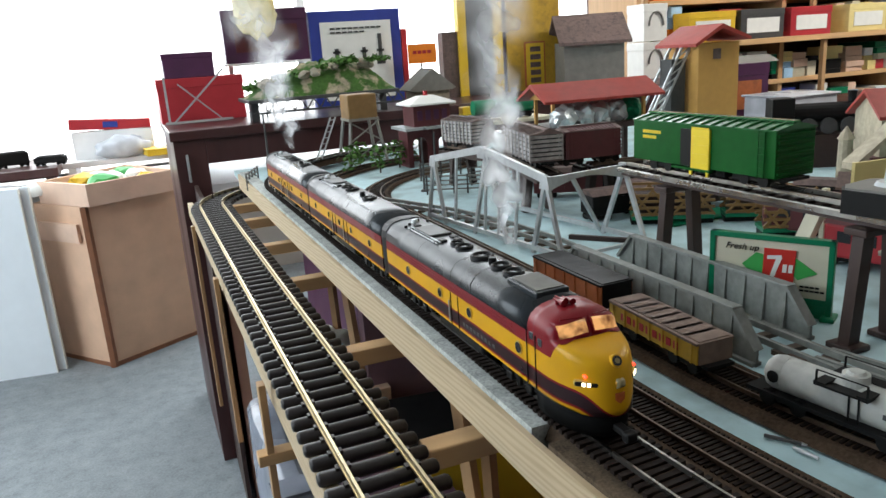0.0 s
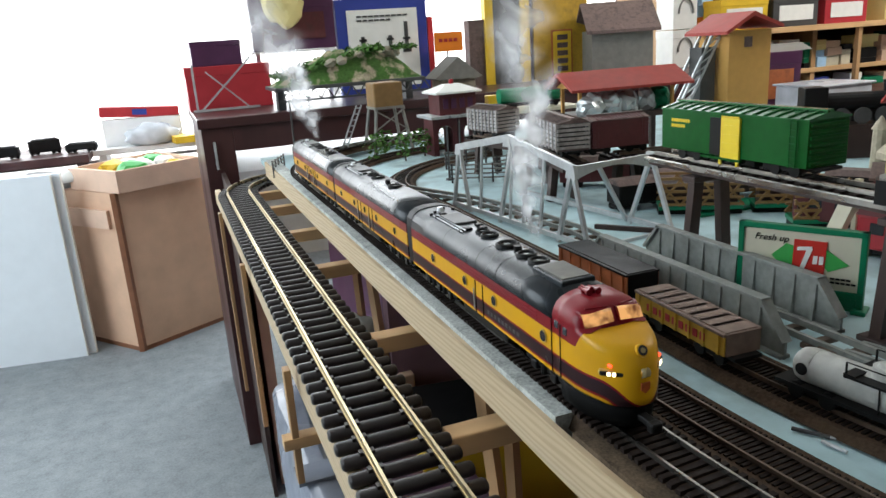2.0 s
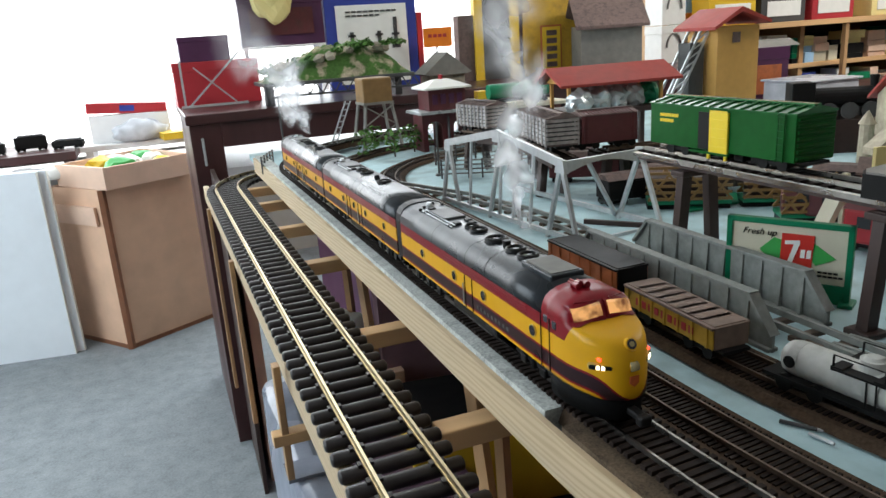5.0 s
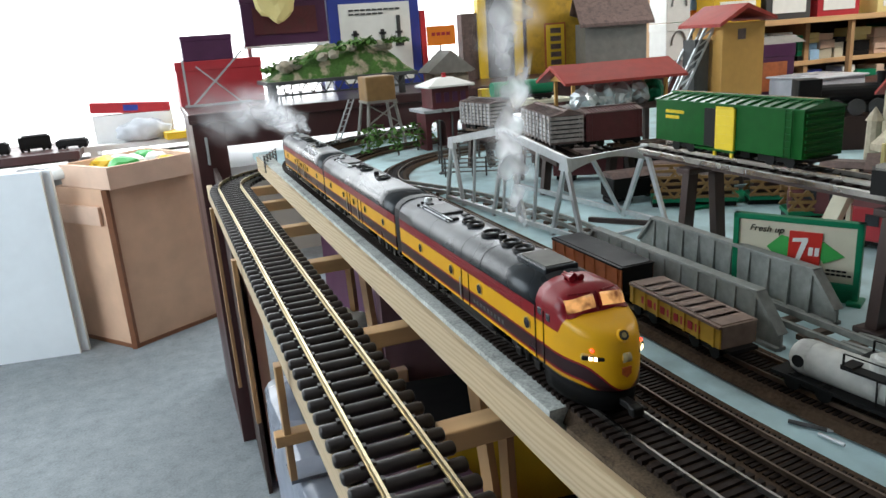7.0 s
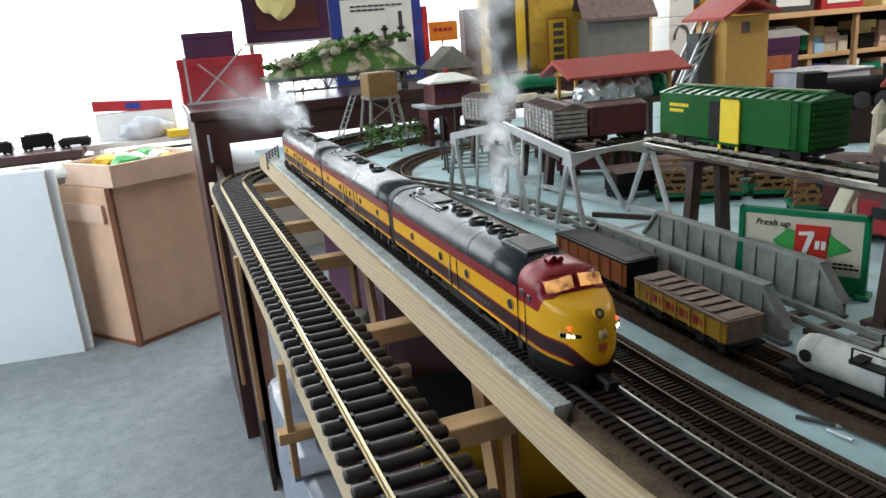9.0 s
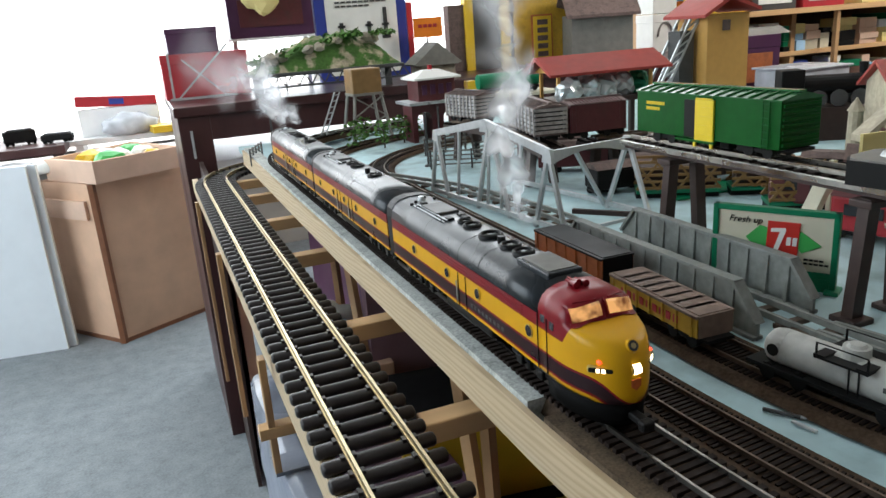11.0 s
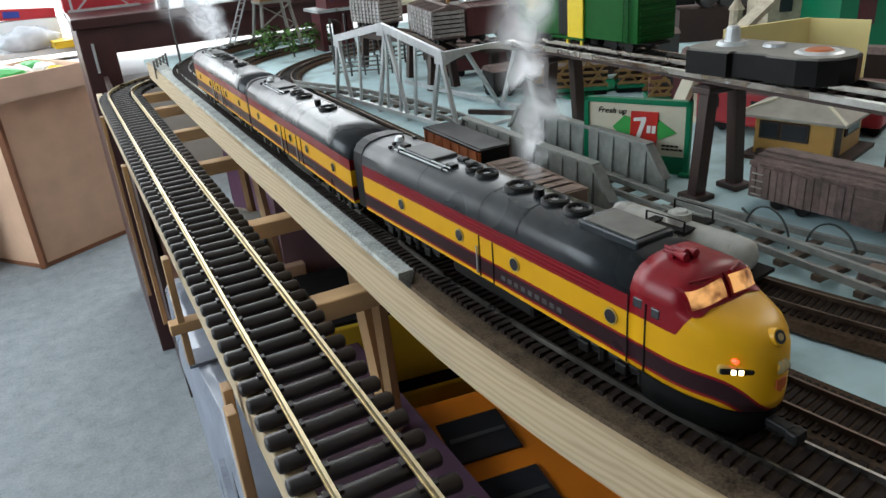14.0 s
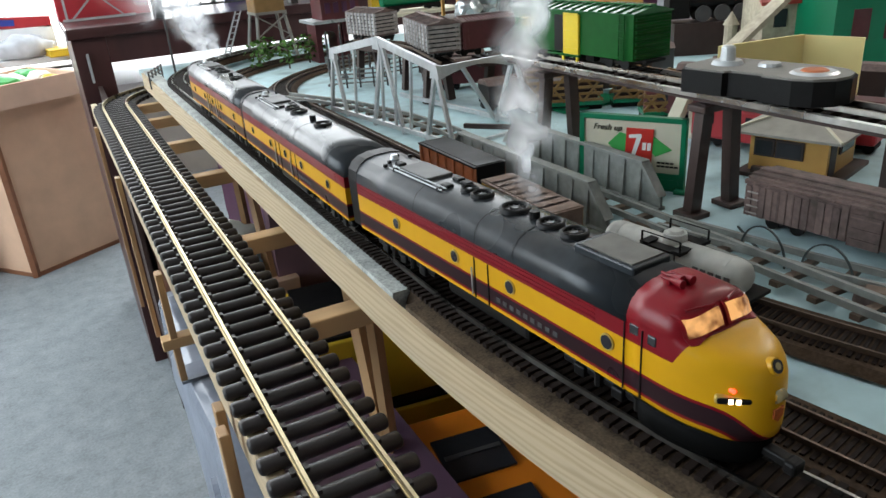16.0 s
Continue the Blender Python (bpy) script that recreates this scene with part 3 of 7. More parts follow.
railway("bridge_track", "grey metal railway track with spaced dark ties", bridge_line, 0.0224, 0.843, None, pitch=0.030, tie=(0.032, 0.007, 0.004), rail="girder", railw=0.0036, railh=0.005, tiemat="rust_rail")

# garden-scale line on crosspieces beside the table
garden = bend(0.1515, -0.35, 1.6, -0.3, 2.0, back=(1.60, 0.20))
gt = thing("large_gauge_track", "large brass-railed track on thick black ties", "railway track")
for s in (-1, 1):
    part("rail", ribbon(offset(garden, s * 0.0225), 0.0011, 0.8, 0.8055), "brass", gt, "shiny brass rail")
    part("rail_foot", ribbon(offset(garden, s * 0.0225), 0.0018, 0.7985, 0.8003), "brass", gt)
tie_mesh = None
for p, h in dense(garden, 0.0222):
    if tie_mesh is None:
        b = bmesh.new()
        rings = []
        for y, q in ((-0.042, 0.55), (-0.0412, 0.85), (-0.0395, 1.0), (0.0395, 1.0), (0.0412, 0.85), (0.042, 0.55)):
            rings.append([(0.0062 * q * math.cos(2 * math.pi * k / 14), y, -0.0012 + 0.0052 * q * math.sin(2 * math.pi * k / 14)) for k in range(14)])
        merge(b, loft(rings))
        for f in b.faces:
            f.smooth = True
        for s in (-1, 1):
            for e in (-0.0042, 0.0042):
                add_box(b, -0.0028, 0.0028, s * 0.0225 + e - 0.0014, s * 0.0225 + e + 0.0014, 0.0030, 0.0060)
        o = part("tie", b, "tie", gt)
        tie_mesh = o.data
    else:
        o = new("tie", tie_mesh)
        o.parent = gt
    o.matrix_basis = Matrix.Translation((p.x, p.y, 0.795)) @ Matrix.Rotation(h + random.uniform(-0.02, 0.02), 4, "Z")
stringer = thing("track_support", "pine stringer and posts under the large track", "wooden frame")
part("stringer", box(0.112, 0.124, 0.02, 1.75, 0.756, 0.789, 0.002), "pine", stringer)
for y, x, z in ((0.40, 0.097, 0.62), (0.43, 0.101, 0.60), (0.70, 0.099, 0.66), (1.10, 0.10, 0.52), (1.5, 0.10, 0.40)):
    part("post", box(x, x + 0.007, y - 0.007, y + 0.007, z, 0.785, 0.001), "pine_z", stringer)
part("tie_bar", box(0.090, 0.097, 0.37, 0.45, 0.625, 0.640, 0.001), "pine", stringer)
part("tie_bar", box(0.09, 0.13, 0.692, 0.708, 0.70, 0.712, 0.001), "pine_x", stringer)


# ---- the diesel train ----
def section(w, z0, zs, zt, n=9):
    """Half-round carbody roof over straight sides: the outline from the left foot to the right."""
    pts = [(-w, z0), (-w, zs)]
    for k in range(1, n):
        a = math.pi * k / n
        c, s = math.cos(a), math.sin(a)
        pts.append((-w * math.copysign(abs(c) ** 0.75, c), zs + (zt - zs) * s ** 0.8))
    return pts + [(w, zs), (w, z0)]


def roof_z(x, w=0.024, zs=0.0522, zt=0.0695):
    q = min(1.0, abs(x) / w) ** (1 / 0.75)
    return zs + (zt - zs) * max(0.0, 1 - q * q) ** 0.4


def bogie(parent, y):
    t = part("truck", box(-0.017, 0.017, y - 0.040, y + 0.040, 0.006, 0.0125, 0.0015), "black", parent)
    for s in (-1, 1):
        b = box(s * 0.0165 - 0.002, s * 0.0165 + 0.002, y - 0.041, y + 0.041, 0.0055, 0.010, 0.001)
        for k in (-0.027, 0, 0.027):
            add_box(b, s * 0.0175 - 0.003, s * 0.0175 + 0.003, y + k - 0.004, y + k + 0.004, 0.003, 0.0095, 0.001)
        for k in (-0.0135, 0.0135):
            add_cyl(b, (s * 0.0185, y + k, 0.004), (s * 0.0185, y + k, 0.011), 0.0028, n=8)
        part("side_frame", b, "black", t)
    for k in (-0.027, 0, 0.027):
        b = bmesh.new()
        for s in (-1, 1):
            add_cyl(b, (s * 0.0101, y + k, 0.0075), (s * 0.0128, y + k, 0.0075), 0.0075, n=16)
        add_cyl(b, (-0.012, y + k, 0.0075), (0.012, y + k, 0.0075), 0.0015, n=8)
        part("wheelset", b, "darkgrey", t)


def fan(parent, y, r=0.0085):
    """A low open roof fan: a raised dark ring round a recessed grille."""
    z, n = 0.0690, 24
    prof = ((r * 0.70, 0.0), (r * 0.72, 0.0022), (r * 0.86, 0.0029), (r, 0.0020), (r * 1.02, -0.001))
    rings = [[(math.cos(2 * math.pi * k / n) * q, y + math.sin(2 * math.pi * k / n) * q, z + h) for k in range(n)] for q, h in prof]
    f = part("roof_fan", loft(rings, True, False), "black", parent, smooth=True)
    b = cyl((0, y, z - 0.001), (0, y, z + 0.0004), r * 0.74, n=20)
    for k in range(6):
        a = math.pi * k / 6
        add_bar(b, (math.cos(a) * r * 0.7, y + math.sin(a) * r * 0.7, z + 0.0010), (-math.cos(a) * r * 0.7, y - math.sin(a) * r * 0.7, z + 0.0010), 0.0005, 0.0005)
    add_cyl(b, (0, y, z), (0, y, z + 0.0018), r * 0.25, n=10)
    part("grille", b, "darkgrey", f)


def diesel(name, label, cab):
    """A streamlined unit: the front towards -y, 0 at the rail head."""
    u = thing(name, label, "locomotive", group="diesel units of the train")
    y0, y1 = (-0.117 if cab else -0.160), 0.160
    w = 0.024
    b = bmesh.new()
    for s in (-1, 1):
        add_box(b, s * w - 0.0008, s * w + 0.0008, y0, y1, 0.0160, 0.0522)
    add_box(b, -w, w, y1 - 0.002, y1, 0.0160, 0.0522)
    if not cab:
        add_box(b, -w, w, y0, y0 + 0.002, 0.0160, 0.0522)
    part("carbody", b, "side_paint", u, "yellow sides with brown and maroon stripes")
    ring = section(w + 0.0008, 0.0520, 0.0522, 0.0695)
    part("roof", loft([[(x, y, z) for x, z in ring] for y in [y0 + (y1 - y0) * k / 6 for k in range(7)]]), "roof", u, "satin dark grey rounded roof", smooth=True)
    part("end_diaphragm", loft([[(x * 1.0, y, z * 1.012) for x, z in [(-w, 0.016)] + ring + [(w, 0.016)]] for y in (y1 + 0.0002, y1 + (0.014 if cab else 0.008))]), "black", u)
    part("underframe", box(-0.019, 0.019, -0.150, 0.155, 0.0105, 0.0160), "black", u)
    part("fuel_tank", box(-0.0205, 0.0205, -0.040, 0.045, 0.0035, 0.0158, 0.003), "black", u)
    bogie(u, -0.108)
    bogie(u, 0.105)
    for y in ((-0.1057, -0.030, 0.026, 0.100) if cab else (-0.120, -0.050, 0.0, 0.050, 0.120)):
        for s in (-1, 1):
            p = part("porthole", cyl((s * (w + 0.0004), y, 0.0368), (s * (w + 0.0016), y, 0.0368), 0.0044, n=16), "ring", u, "brass ringed porthole window")
            part("pane", cyl((s * (w + 0.0012), y, 0.0368), (s * (w + 0.0019), y, 0.0368), 0.0036, n=14), "glass_dark", p)
    for y in ((-0.002,) if cab else (-0.025, 0.026)):
        for s in (-1, 1):
            d = bmesh.new()
            add_box(d, s * (w + 0.001) - 0.0004, s * (w + 0.001) + 0.0004, y - 0.0072, y - 0.0066, 0.0165, 0.0432)
            add_box(d, s * (w + 0.001) - 0.0004, s * (w + 0.001) + 0.0004, y + 0.0066, y + 0.0072, 0.0165, 0.0432)
            part("door_frame", d, "black", u)
            part("grab_rail", cyl((s * (w + 0.0018), y + 0.009, 0.018), (s * (w + 0.0018), y + 0.009, 0.036), 0.0005, n=6), "silver", u)
    for y in (-0.032, 0.004, 0.075):
        part("panel_seam", loft([[(x * 1.006, y + e, z + 0.0003) for x, z in ring[1:-1]] for e in (-0.0004, 0.0004)], close=False, caps=False), "black", u)
    # maroon louvre band under the roof edge
    for s in (-1, 1):
        b = bmesh.new()
        for k in range(3):
            add_box(b, s * (w + 0.0009) - 0.0004, s * (w + 0.0009) + 0.0004, y0 + 0.02, y1 - 0.006, 0.0452 + k * 0.0024, 0.0460 + k * 0.0024)
        part("grille_band", b, "maroon", u)
    # heritage lettering on the stripe, too small to read
    for s in (-1, 1):
        b = bmesh.new()
        for k in range(9):
            add_box(b, s * (w + 0.0009) - 0.0002, s * (w + 0.0009) + 0.0003, 0.02 - k * 0.0062 - 0.04, 0.02 - k * 0.0062 - 0.0365, 0.0222, 0.0250)
        part("lettering", b, "darkgrey", u, "row of small dim lettering bars")
    for y, r in (((-0.055, 0.008), (-0.036, 0.008), (-0.004, 0.0095), (0.029, 0.0075), (0.043, 0.006)) if cab else ((0.02, 0.0085), (0.042, 0.0075), (-0.05, 0.0085))):
        fan(u, y, r)
    for x, yy in ((-0.006, 0.060), (0.006, 0.055), (0.007, 0.066), (-0.004, 0.125)):
        part("roof_vent", box(x - 0.003, x + 0.003, yy - 0.004, yy + 0.004, 0.066, 0.0712, 0.001), "black", u)
    part("pipe_bracket", box(-0.0138, -0.0092, 0.060, 0.0612, roof_z(-0.013) - 0.001, roof_z(-0.010) + 0.0012), "black", u)
    part("pipe_bracket", box(-0.0138, -0.0092, 0.118, 0.1192, roof_z(-0.013) - 0.001, roof_z(-0.010) + 0.0012), "black", u)
    b = box(-0.0105, 0.0105, 0.078, 0.116, 0.0665, 0.0712, 0.001)
    part("roof_hatch", b, "darkgrey", u, "grey flat roof hatch")
    for x in (-0.013, -0.010):
        part("roof_pipe", cyl((x, 0.055, roof_z(x) + 0.001), (x, 0.125, roof_z(x) + 0.001), 0.0006, n=6), "silver", u)
    part("exhaust_stack", cyl((0, -0.022, 0.067), (0, -0.022, 0.0735), 0.0034, 0.003, 12), "black", u)
    for x, y in ((0.012, 0.14), (-0.008, 0.135), (-0.013, 0.132), (0.004, 0.145)):
        part("lifting_lug", box(x - 0.0012, x + 0.0012, y - 0.0012, y + 0.0012, roof_z(x) - 0.001, roof_z(x) + 0.002), "black", u)
    part("vent_cap", cyl((0.0, 0.142, 0.068), (0.0, 0.142, 0.0725), 0.004, 0.0025, 12), "silver", u)
    part("coupler", box(-0.003, 0.003, y1, y1 + 0.0075, 0.009, 0.0125, 0.001), "black", u)
    if cab:
        part("winter_hatch", box(-0.0125, 0.0125, -0.109, -0.068, 0.0660, 0.0722, 0.0012), "roof", u, "raised dark roof hatch")
        part("hatch_lid", box(-0.0105, 0.0105, -0.106, -0.072, 0.0722, 0.0728), "hatchlid", u, "dusty grey hatch lid")
        return u, nose(u, w)
    return u


def nose(u, w):
    """Cab and bulldog nose, from the cab door forward."""
    back, root = -0.1168, -0.135
    levels = [  # height, half width, how far the front reaches past the root, squareness
        (0.0150, 0.0244, 0.0440, 2.15), (0.0200, 0.0247, 0.0443, 2.15), (0.0270, 0.0248, 0.0444, 2.15), (0.0350, 0.0248, 0.0443, 2.15),
        (0.0420, 0.0248, 0.0436, 2.15), (0.0465, 0.0248, 0.0420, 2.15), (0.0495, 0.0247, 0.0392, 2.2), (0.0515, 0.0246, 0.0348, 2.2), (0.0530, 0.0245, 0.0290, 2.3),
        (0.0540, 0.0245, 0.0232, 2.4), (0.0548, 0.0246, 0.0182, 2.6), (0.0556, 0.0246, 0.0160, 2.8), (0.0595, 0.0236, 0.0146, 2.9), (0.0635, 0.0212, 0.0126, 3.0), (0.0660, 0.0180, 0.0104, 2.9),
        (0.0680, 0.0134, 0.0074, 2.7), (0.0691, 0.0080, 0.0045, 2.4), (0.0695, 0.0015, 0.0020, 2.0)]
    rings = []
    for z, hw, f, p in levels:
        r = [(-hw, back, z), (-hw, (back + root) / 2, z)]
        for k in range(41):
            a = math.pi * k / 40
            c, s = math.cos(a), math.sin(a)
            r.append((-hw * math.copysign(abs(c) ** (2 / p), c), root - f * max(0.0, s) ** (2 / p), z))
        r += [(hw, (back + root) / 2, z), (hw, back, z)]
        rings.append(r)
    part("nose", loft(rings), "nose_paint", u, "yellow bulldog nose under a maroon cab", smooth=True)
    pil = []
    for z, hw, f in ((-0.0005, 0.0215, 0.0390), (0.004, 0.0232, 0.0415), (0.0152, 0.0240, 0.0428)):
        r = [(-hw, -0.125, z)]
        for k in range(21):
            a = math.pi * k / 20
            c, s = math.cos(a), math.sin(a)
            r.append((-hw * c, root - f * s, z))
        r.append((hw, -0.125, z))
        pil.append(r)
    part("pilot", loft(pil), "pilot", u, smooth=True)
    cp = part("coupler", box(-0.003, 0.003, -0.189, -0.172, 0.005, 0.0095, 0.001), "black", u)
    part("knuckle", box(-0.005, 0.003, -0.193, -0.187, 0.004, 0.0105, 0.0015), "black", cp)

    def reach(z, x):
        for (za, ha, fa, pa), (zb, hb, fb, pb) in zip(levels, levels[1:]):
            if za <= z <= zb:
                q = (z - za) / (zb - za)
                hw, f, p = ha + (hb - ha) * q, fa + (fb - fa) * q, pa + (pb - pa) * q
                return root - f * max(0.0, 1 - min(0.999, abs(x) / hw) ** p) ** (1 / p)
        return root

    for s in (-1, 1):
        def pane(x0, x1, drop, z0, z1, lift, name, material, label=""):
            b = bmesh.new()
            n, k = 14, 6
            g = []
            for i in range(n + 1):
                x = x0 + (x1 - x0) * i / n
                col = []
                for j in range(k + 1):
                    z = z0 + (z1 - z0) * j / k - drop * (i / n) ** 1.6
                    col.append(b.verts.new((s * x, reach(z, x) - lift, z + lift * 0.4)))
                g.append(col)
            for i in range(n):
                for j in range(k):
                    b.faces.new((g[i][j], g[i + 1][j], g[i + 1][j + 1], g[i][j + 1]))
            bmesh.ops.recalc_face_normals(b, faces=b.faces[:])
            bmesh.ops.solidify(b, geom=b.faces[:], thickness=0.0004)
            return part(name, b, material, u, label)
        pane(0.0012, 0.0214, 0.0026, 0.0562, 0.0662, 0.0009, "windscreen_frame", "maroon")
        pane(0.0024, 0.0204, 0.0024, 0.0576, 0.0650, 0.0017, "windscreen", "cab_light", "cab window glowing orange from inside")
        y = reach(0.0350, 0.0162)
        turn = Matrix.Translation((s * 0.0162, y, 0.0350)) @ Matrix.Rotation(s * radians(43), 4, "Z")
        p = part("light_pocket", box(-0.0072, 0.0072, -0.0009, 0.003, -0.0017, 0.0017, 0.0012), "black", u, m=turn)
        part("pocket_rim", box(-0.0078, 0.0078, -0.0006, 0.003, -0.0022, 0.0022, 0.0014), "ring", p)
        for k in (-0.0015, 0.0015):
            part("lamp", box(k - 0.0010, k + 0.0010, -0.0013, -0.0006, -0.0012, 0.0012, 0.0003), "lamp_warm", p, "small lit warm white lamp")
        yr = reach(0.0397, 0.0165)
        part("marker_lamp", cyl((s * 0.0162, yr + 0.002, 0.0397), (s * 0.0170, yr - 0.0010, 0.0397), 0.0012, 0.0009, 10), "lamp_red", u, "glowing red marker lamp")
        part("cab_window", box(s * 0.0242 - 0.001, s * 0.0242 + 0.001, -0.1350, -0.1300, 0.0468, 0.0518, 0.0006), "glass_dark", u)
        part("eyebrow_rail", cyl((s * 0.004, -0.1475, 0.0668), (s * 0.0165, -0.1425, 0.0655), 0.0006, n=8), "maroon", u)
        d = bmesh.new()
        for yy in (-0.1270, -0.1163):
            add_box(d, s * 0.0249 - 0.0004, s * 0.0249 + 0.0004, yy - 0.0003, yy + 0.0003, 0.0165, 0.052)
        part("door_frame", d, "black", u)
        part("door_window", box(s * 0.0241 - 0.0008, s * 0.0241 + 0.0008, -0.1245, -0.1190, 0.0478, 0.0528, 0.0005), "glass_dark", u)
    for z, r, lab in ((0.0480, 0.0032, "unlit upper headlight in a yellow bezel"), (0.0357, 0.0023, "lower gyrating headlight")):
        yy = reach(z, 0.0)
        c, ax = Vector((0, yy, z)), Vector((0, -0.86, 0.51) if z > 0.04 else (0, -1, 0))
        h = part("headlight", cyl(c - ax * 0.003, c + ax * (0.0014 if z > 0.04 else 0.0006), r + 0.0012, r + 0.0005, 20), "yellow", u, lab)
        part("reflector", cyl(c - ax * 0.001, c + ax * (0.0016 if z > 0.04 else 0.0008), r, r * 0.94, 20), "glass_dark", h)
        part("lens", cyl(c, c + ax * (0.0018 if z > 0.04 else 0.0010), r * 0.55, r * 0.5, 16), "lens", h)
    b = prism([(-0.0030, 0.0032), (0.0030, 0.0032), (0.0030, -0.0012), (0, -0.0036), (-0.0030, -0.0012)], -0.0006, 0.002, "y")
    part("emblem", b, "emblem", u, "small red shield emblem", m=Matrix.Translation((0, reach(0.027, 0.0), 0.0268)))
    b = bmesh.new()
    for x, y in ((-0.0072, 0.0), (-0.0040, 0.003), (-0.0008, 0.0)):
        add_cyl(b, (x, -0.126 + y, 0.0712), (x, -0.133 + y, 0.0714), 0.0009, 0.0022, 12)
        add_cyl(b, (x, -0.121 + y, 0.0712), (x, -0.126 + y, 0.0712), 0.0008, 0.0009, 8)
    add_box(b, -0.0085, 0.0005, -0.1265, -0.1250, 0.067, 0.0716)
    part("air_horn", b, "maroon", u, "cluster of maroon air horns")
    # added drum that switches the lower lamp: its glowing half turns forward while lit
    d = cyl((-0.0024, 0, 0), (0.0024, 0, 0), 0.0030, n=32)
    for f in d.faces:
        f.material_index = 1 if f.calc_center_median().y > 0.0002 else 0
    drum = part("gyrating_lamp", d, ["lens", "white_lamp"], u, "added drum with one glowing face, turned to switch the lower headlight", m=Matrix.Translation((0, reach(0.0357, 0.0) + 0.0007, 0.0357)), smooth=True)
    return drum


lead, lamp_drum = diesel("lead_diesel", "yellow, maroon and brown streamlined diesel cab unit", True)
units = [lead]
units.append(diesel("booster_diesel", "cabless yellow, maroon and brown diesel booster unit", False))
third_unit = copy_thing(units[1], pose(0, 0, 0))
tagged(third_unit, "rear cabless yellow and brown diesel booster unit")
units.append(third_unit)


# ---- bridges ----
def truss():
    t = thing("truss_bridge", "silver metal truss bridge with peaked top chord", "bridge", pose(0.535, 0.79, TOP, 0, 0, 7))
    L, hw, ze, zp = 0.275, 0.0625, 0.097, 0.122
    nodes = [0.0, L / 2, L]
    for s in (-1, 1):
        x = s * hw
        for a, b, za, zb in ((0, L / 2, ze, zp), (L / 2, L, zp, ze)) if s < 0 else ():
            bm = bmesh.new()
            add_bar(bm, (x, a, za), (x, b, zb), 0.005, 0.010)
            part("top_chord", bm, "silver", t)
        part("bottom_chord", box(x - 0.0025, x + 0.0025, -0.02, L + 0.02, 0.004, 0.010), "silver", t)
        for y, z, sp in ((0, ze, 0.030), (L * 0.46, zp, 0.040), (L, ze, 0.026)) if s < 0 else ((0, ze, 0.040),):
            for e in (-1, 1):
                bm = bmesh.new()
                add_bar(bm, (x, y, z), (x, y + e * sp, 0.0), 0.0045, 0.0055)
                part("diagonal", bm, "silver", t)
        for y, z in ((L * 0.20, ze + 0.008), (L * 0.34, ze + 0.014), (L * 0.46, zp), (L * 0.75, (ze + zp) / 2)) if s < 0 else ():
            bm = bmesh.new()
            add_bar(bm, (x, y, z), (x, y + 0.014, 0.004), 0.003, 0.004)
            part("hanger", bm, "silver", t)
        for y in (0, L / 2, L) if s < 0 else (0,):
            part("gusset", prism([(y - 0.010, (ze if y != L / 2 else zp) - 0.012), (y + 0.010, (ze if y != L / 2 else zp) - 0.012), (y + 0.006, (ze if y != L / 2 else zp) + 0.004), (y - 0.006, (ze if y != L / 2 else zp) + 0.004)], x - 0.003, x + 0.003, "x"), "silver", t)
    for y in (0,):
        arch = [(-hw, ze + 0.002)] + [(hw, ze + 0.002)] + [(hw * (1 - 2 * k / 8), ze - 0.016 + 0.012 * math.sin(math.pi * k / 8)) for k in range(9)]
        part("portal", prism(arch, y - 0.0015, y + 0.0015, "y"), "silver", t)
        part("portal_foot", box(-hw, hw, y - 0.028, y - 0.024, 0, 0.004), "silver", t)
    bm = bmesh.new()
    add_bar(bm, (-hw * 0.35, 0, ze - 0.004), (hw, 0.045, 0.004), 0.004, 0.005)
    part("cross_brace", bm, "silver", t)
    bm = bmesh.new()
    add_bar(bm, (hw * 0.2, 0.050, 0.003), (hw, -0.03, 0.003), 0.006, 0.006)
    part("sole_bar", bm, "trestle", t)


truss()


def plate_girder(x, y0, y1):
    t = thing("girder_side", "grey plastic plate girder with upright ribs", "bridge girder", group="girders of the bridge")
    h = 0.042
    prof = [(y0, TOP), (y0, TOP + h * 0.35), (y0 + 0.024, TOP + h), (y1 - 0.024, TOP + h), (y1, TOP + h * 0.35), (y1, TOP)]
    part("web", prism(prof, x - 0.0012, x + 0.0012, "x"), "girder", t)
    for z in (TOP + h, TOP + 0.002):
        a, b = (y0 + 0.022, y1 - 0.022) if z > TOP + 0.01 else (y0, y1)
        part("flange", box(x - 0.005, x + 0.005, a, b, z - 0.0015, z + 0.0015, 0.0004), "girder", t)
    for e in (0, 1):
        bm = bmesh.new()
        ya, yb = (y0, y0 + 0.024) if not e else (y1, y1 - 0.024)
        add_bar(bm, (x, ya, TOP + h * 0.33), (x, yb, TOP + h), 0.010, 0.003)
        part("end_flange", bm, "girder", t)
    k = int((y1 - y0 - 0.05) / 0.021)
    for i in range(k + 1):
        y = y0 + 0.026 + i * (y1 - y0 - 0.052) / k
        part("rib", prism([(x - 0.005, TOP), (x + 0.005, TOP), (x + 0.002, TOP + h), (x - 0.002, TOP + h)], y - 0.0012, y + 0.0012, "y"), "girder", t)


plate_girder(0.446, 0.425, 0.70)
plate_girder(0.520, 0.440, 0.70)


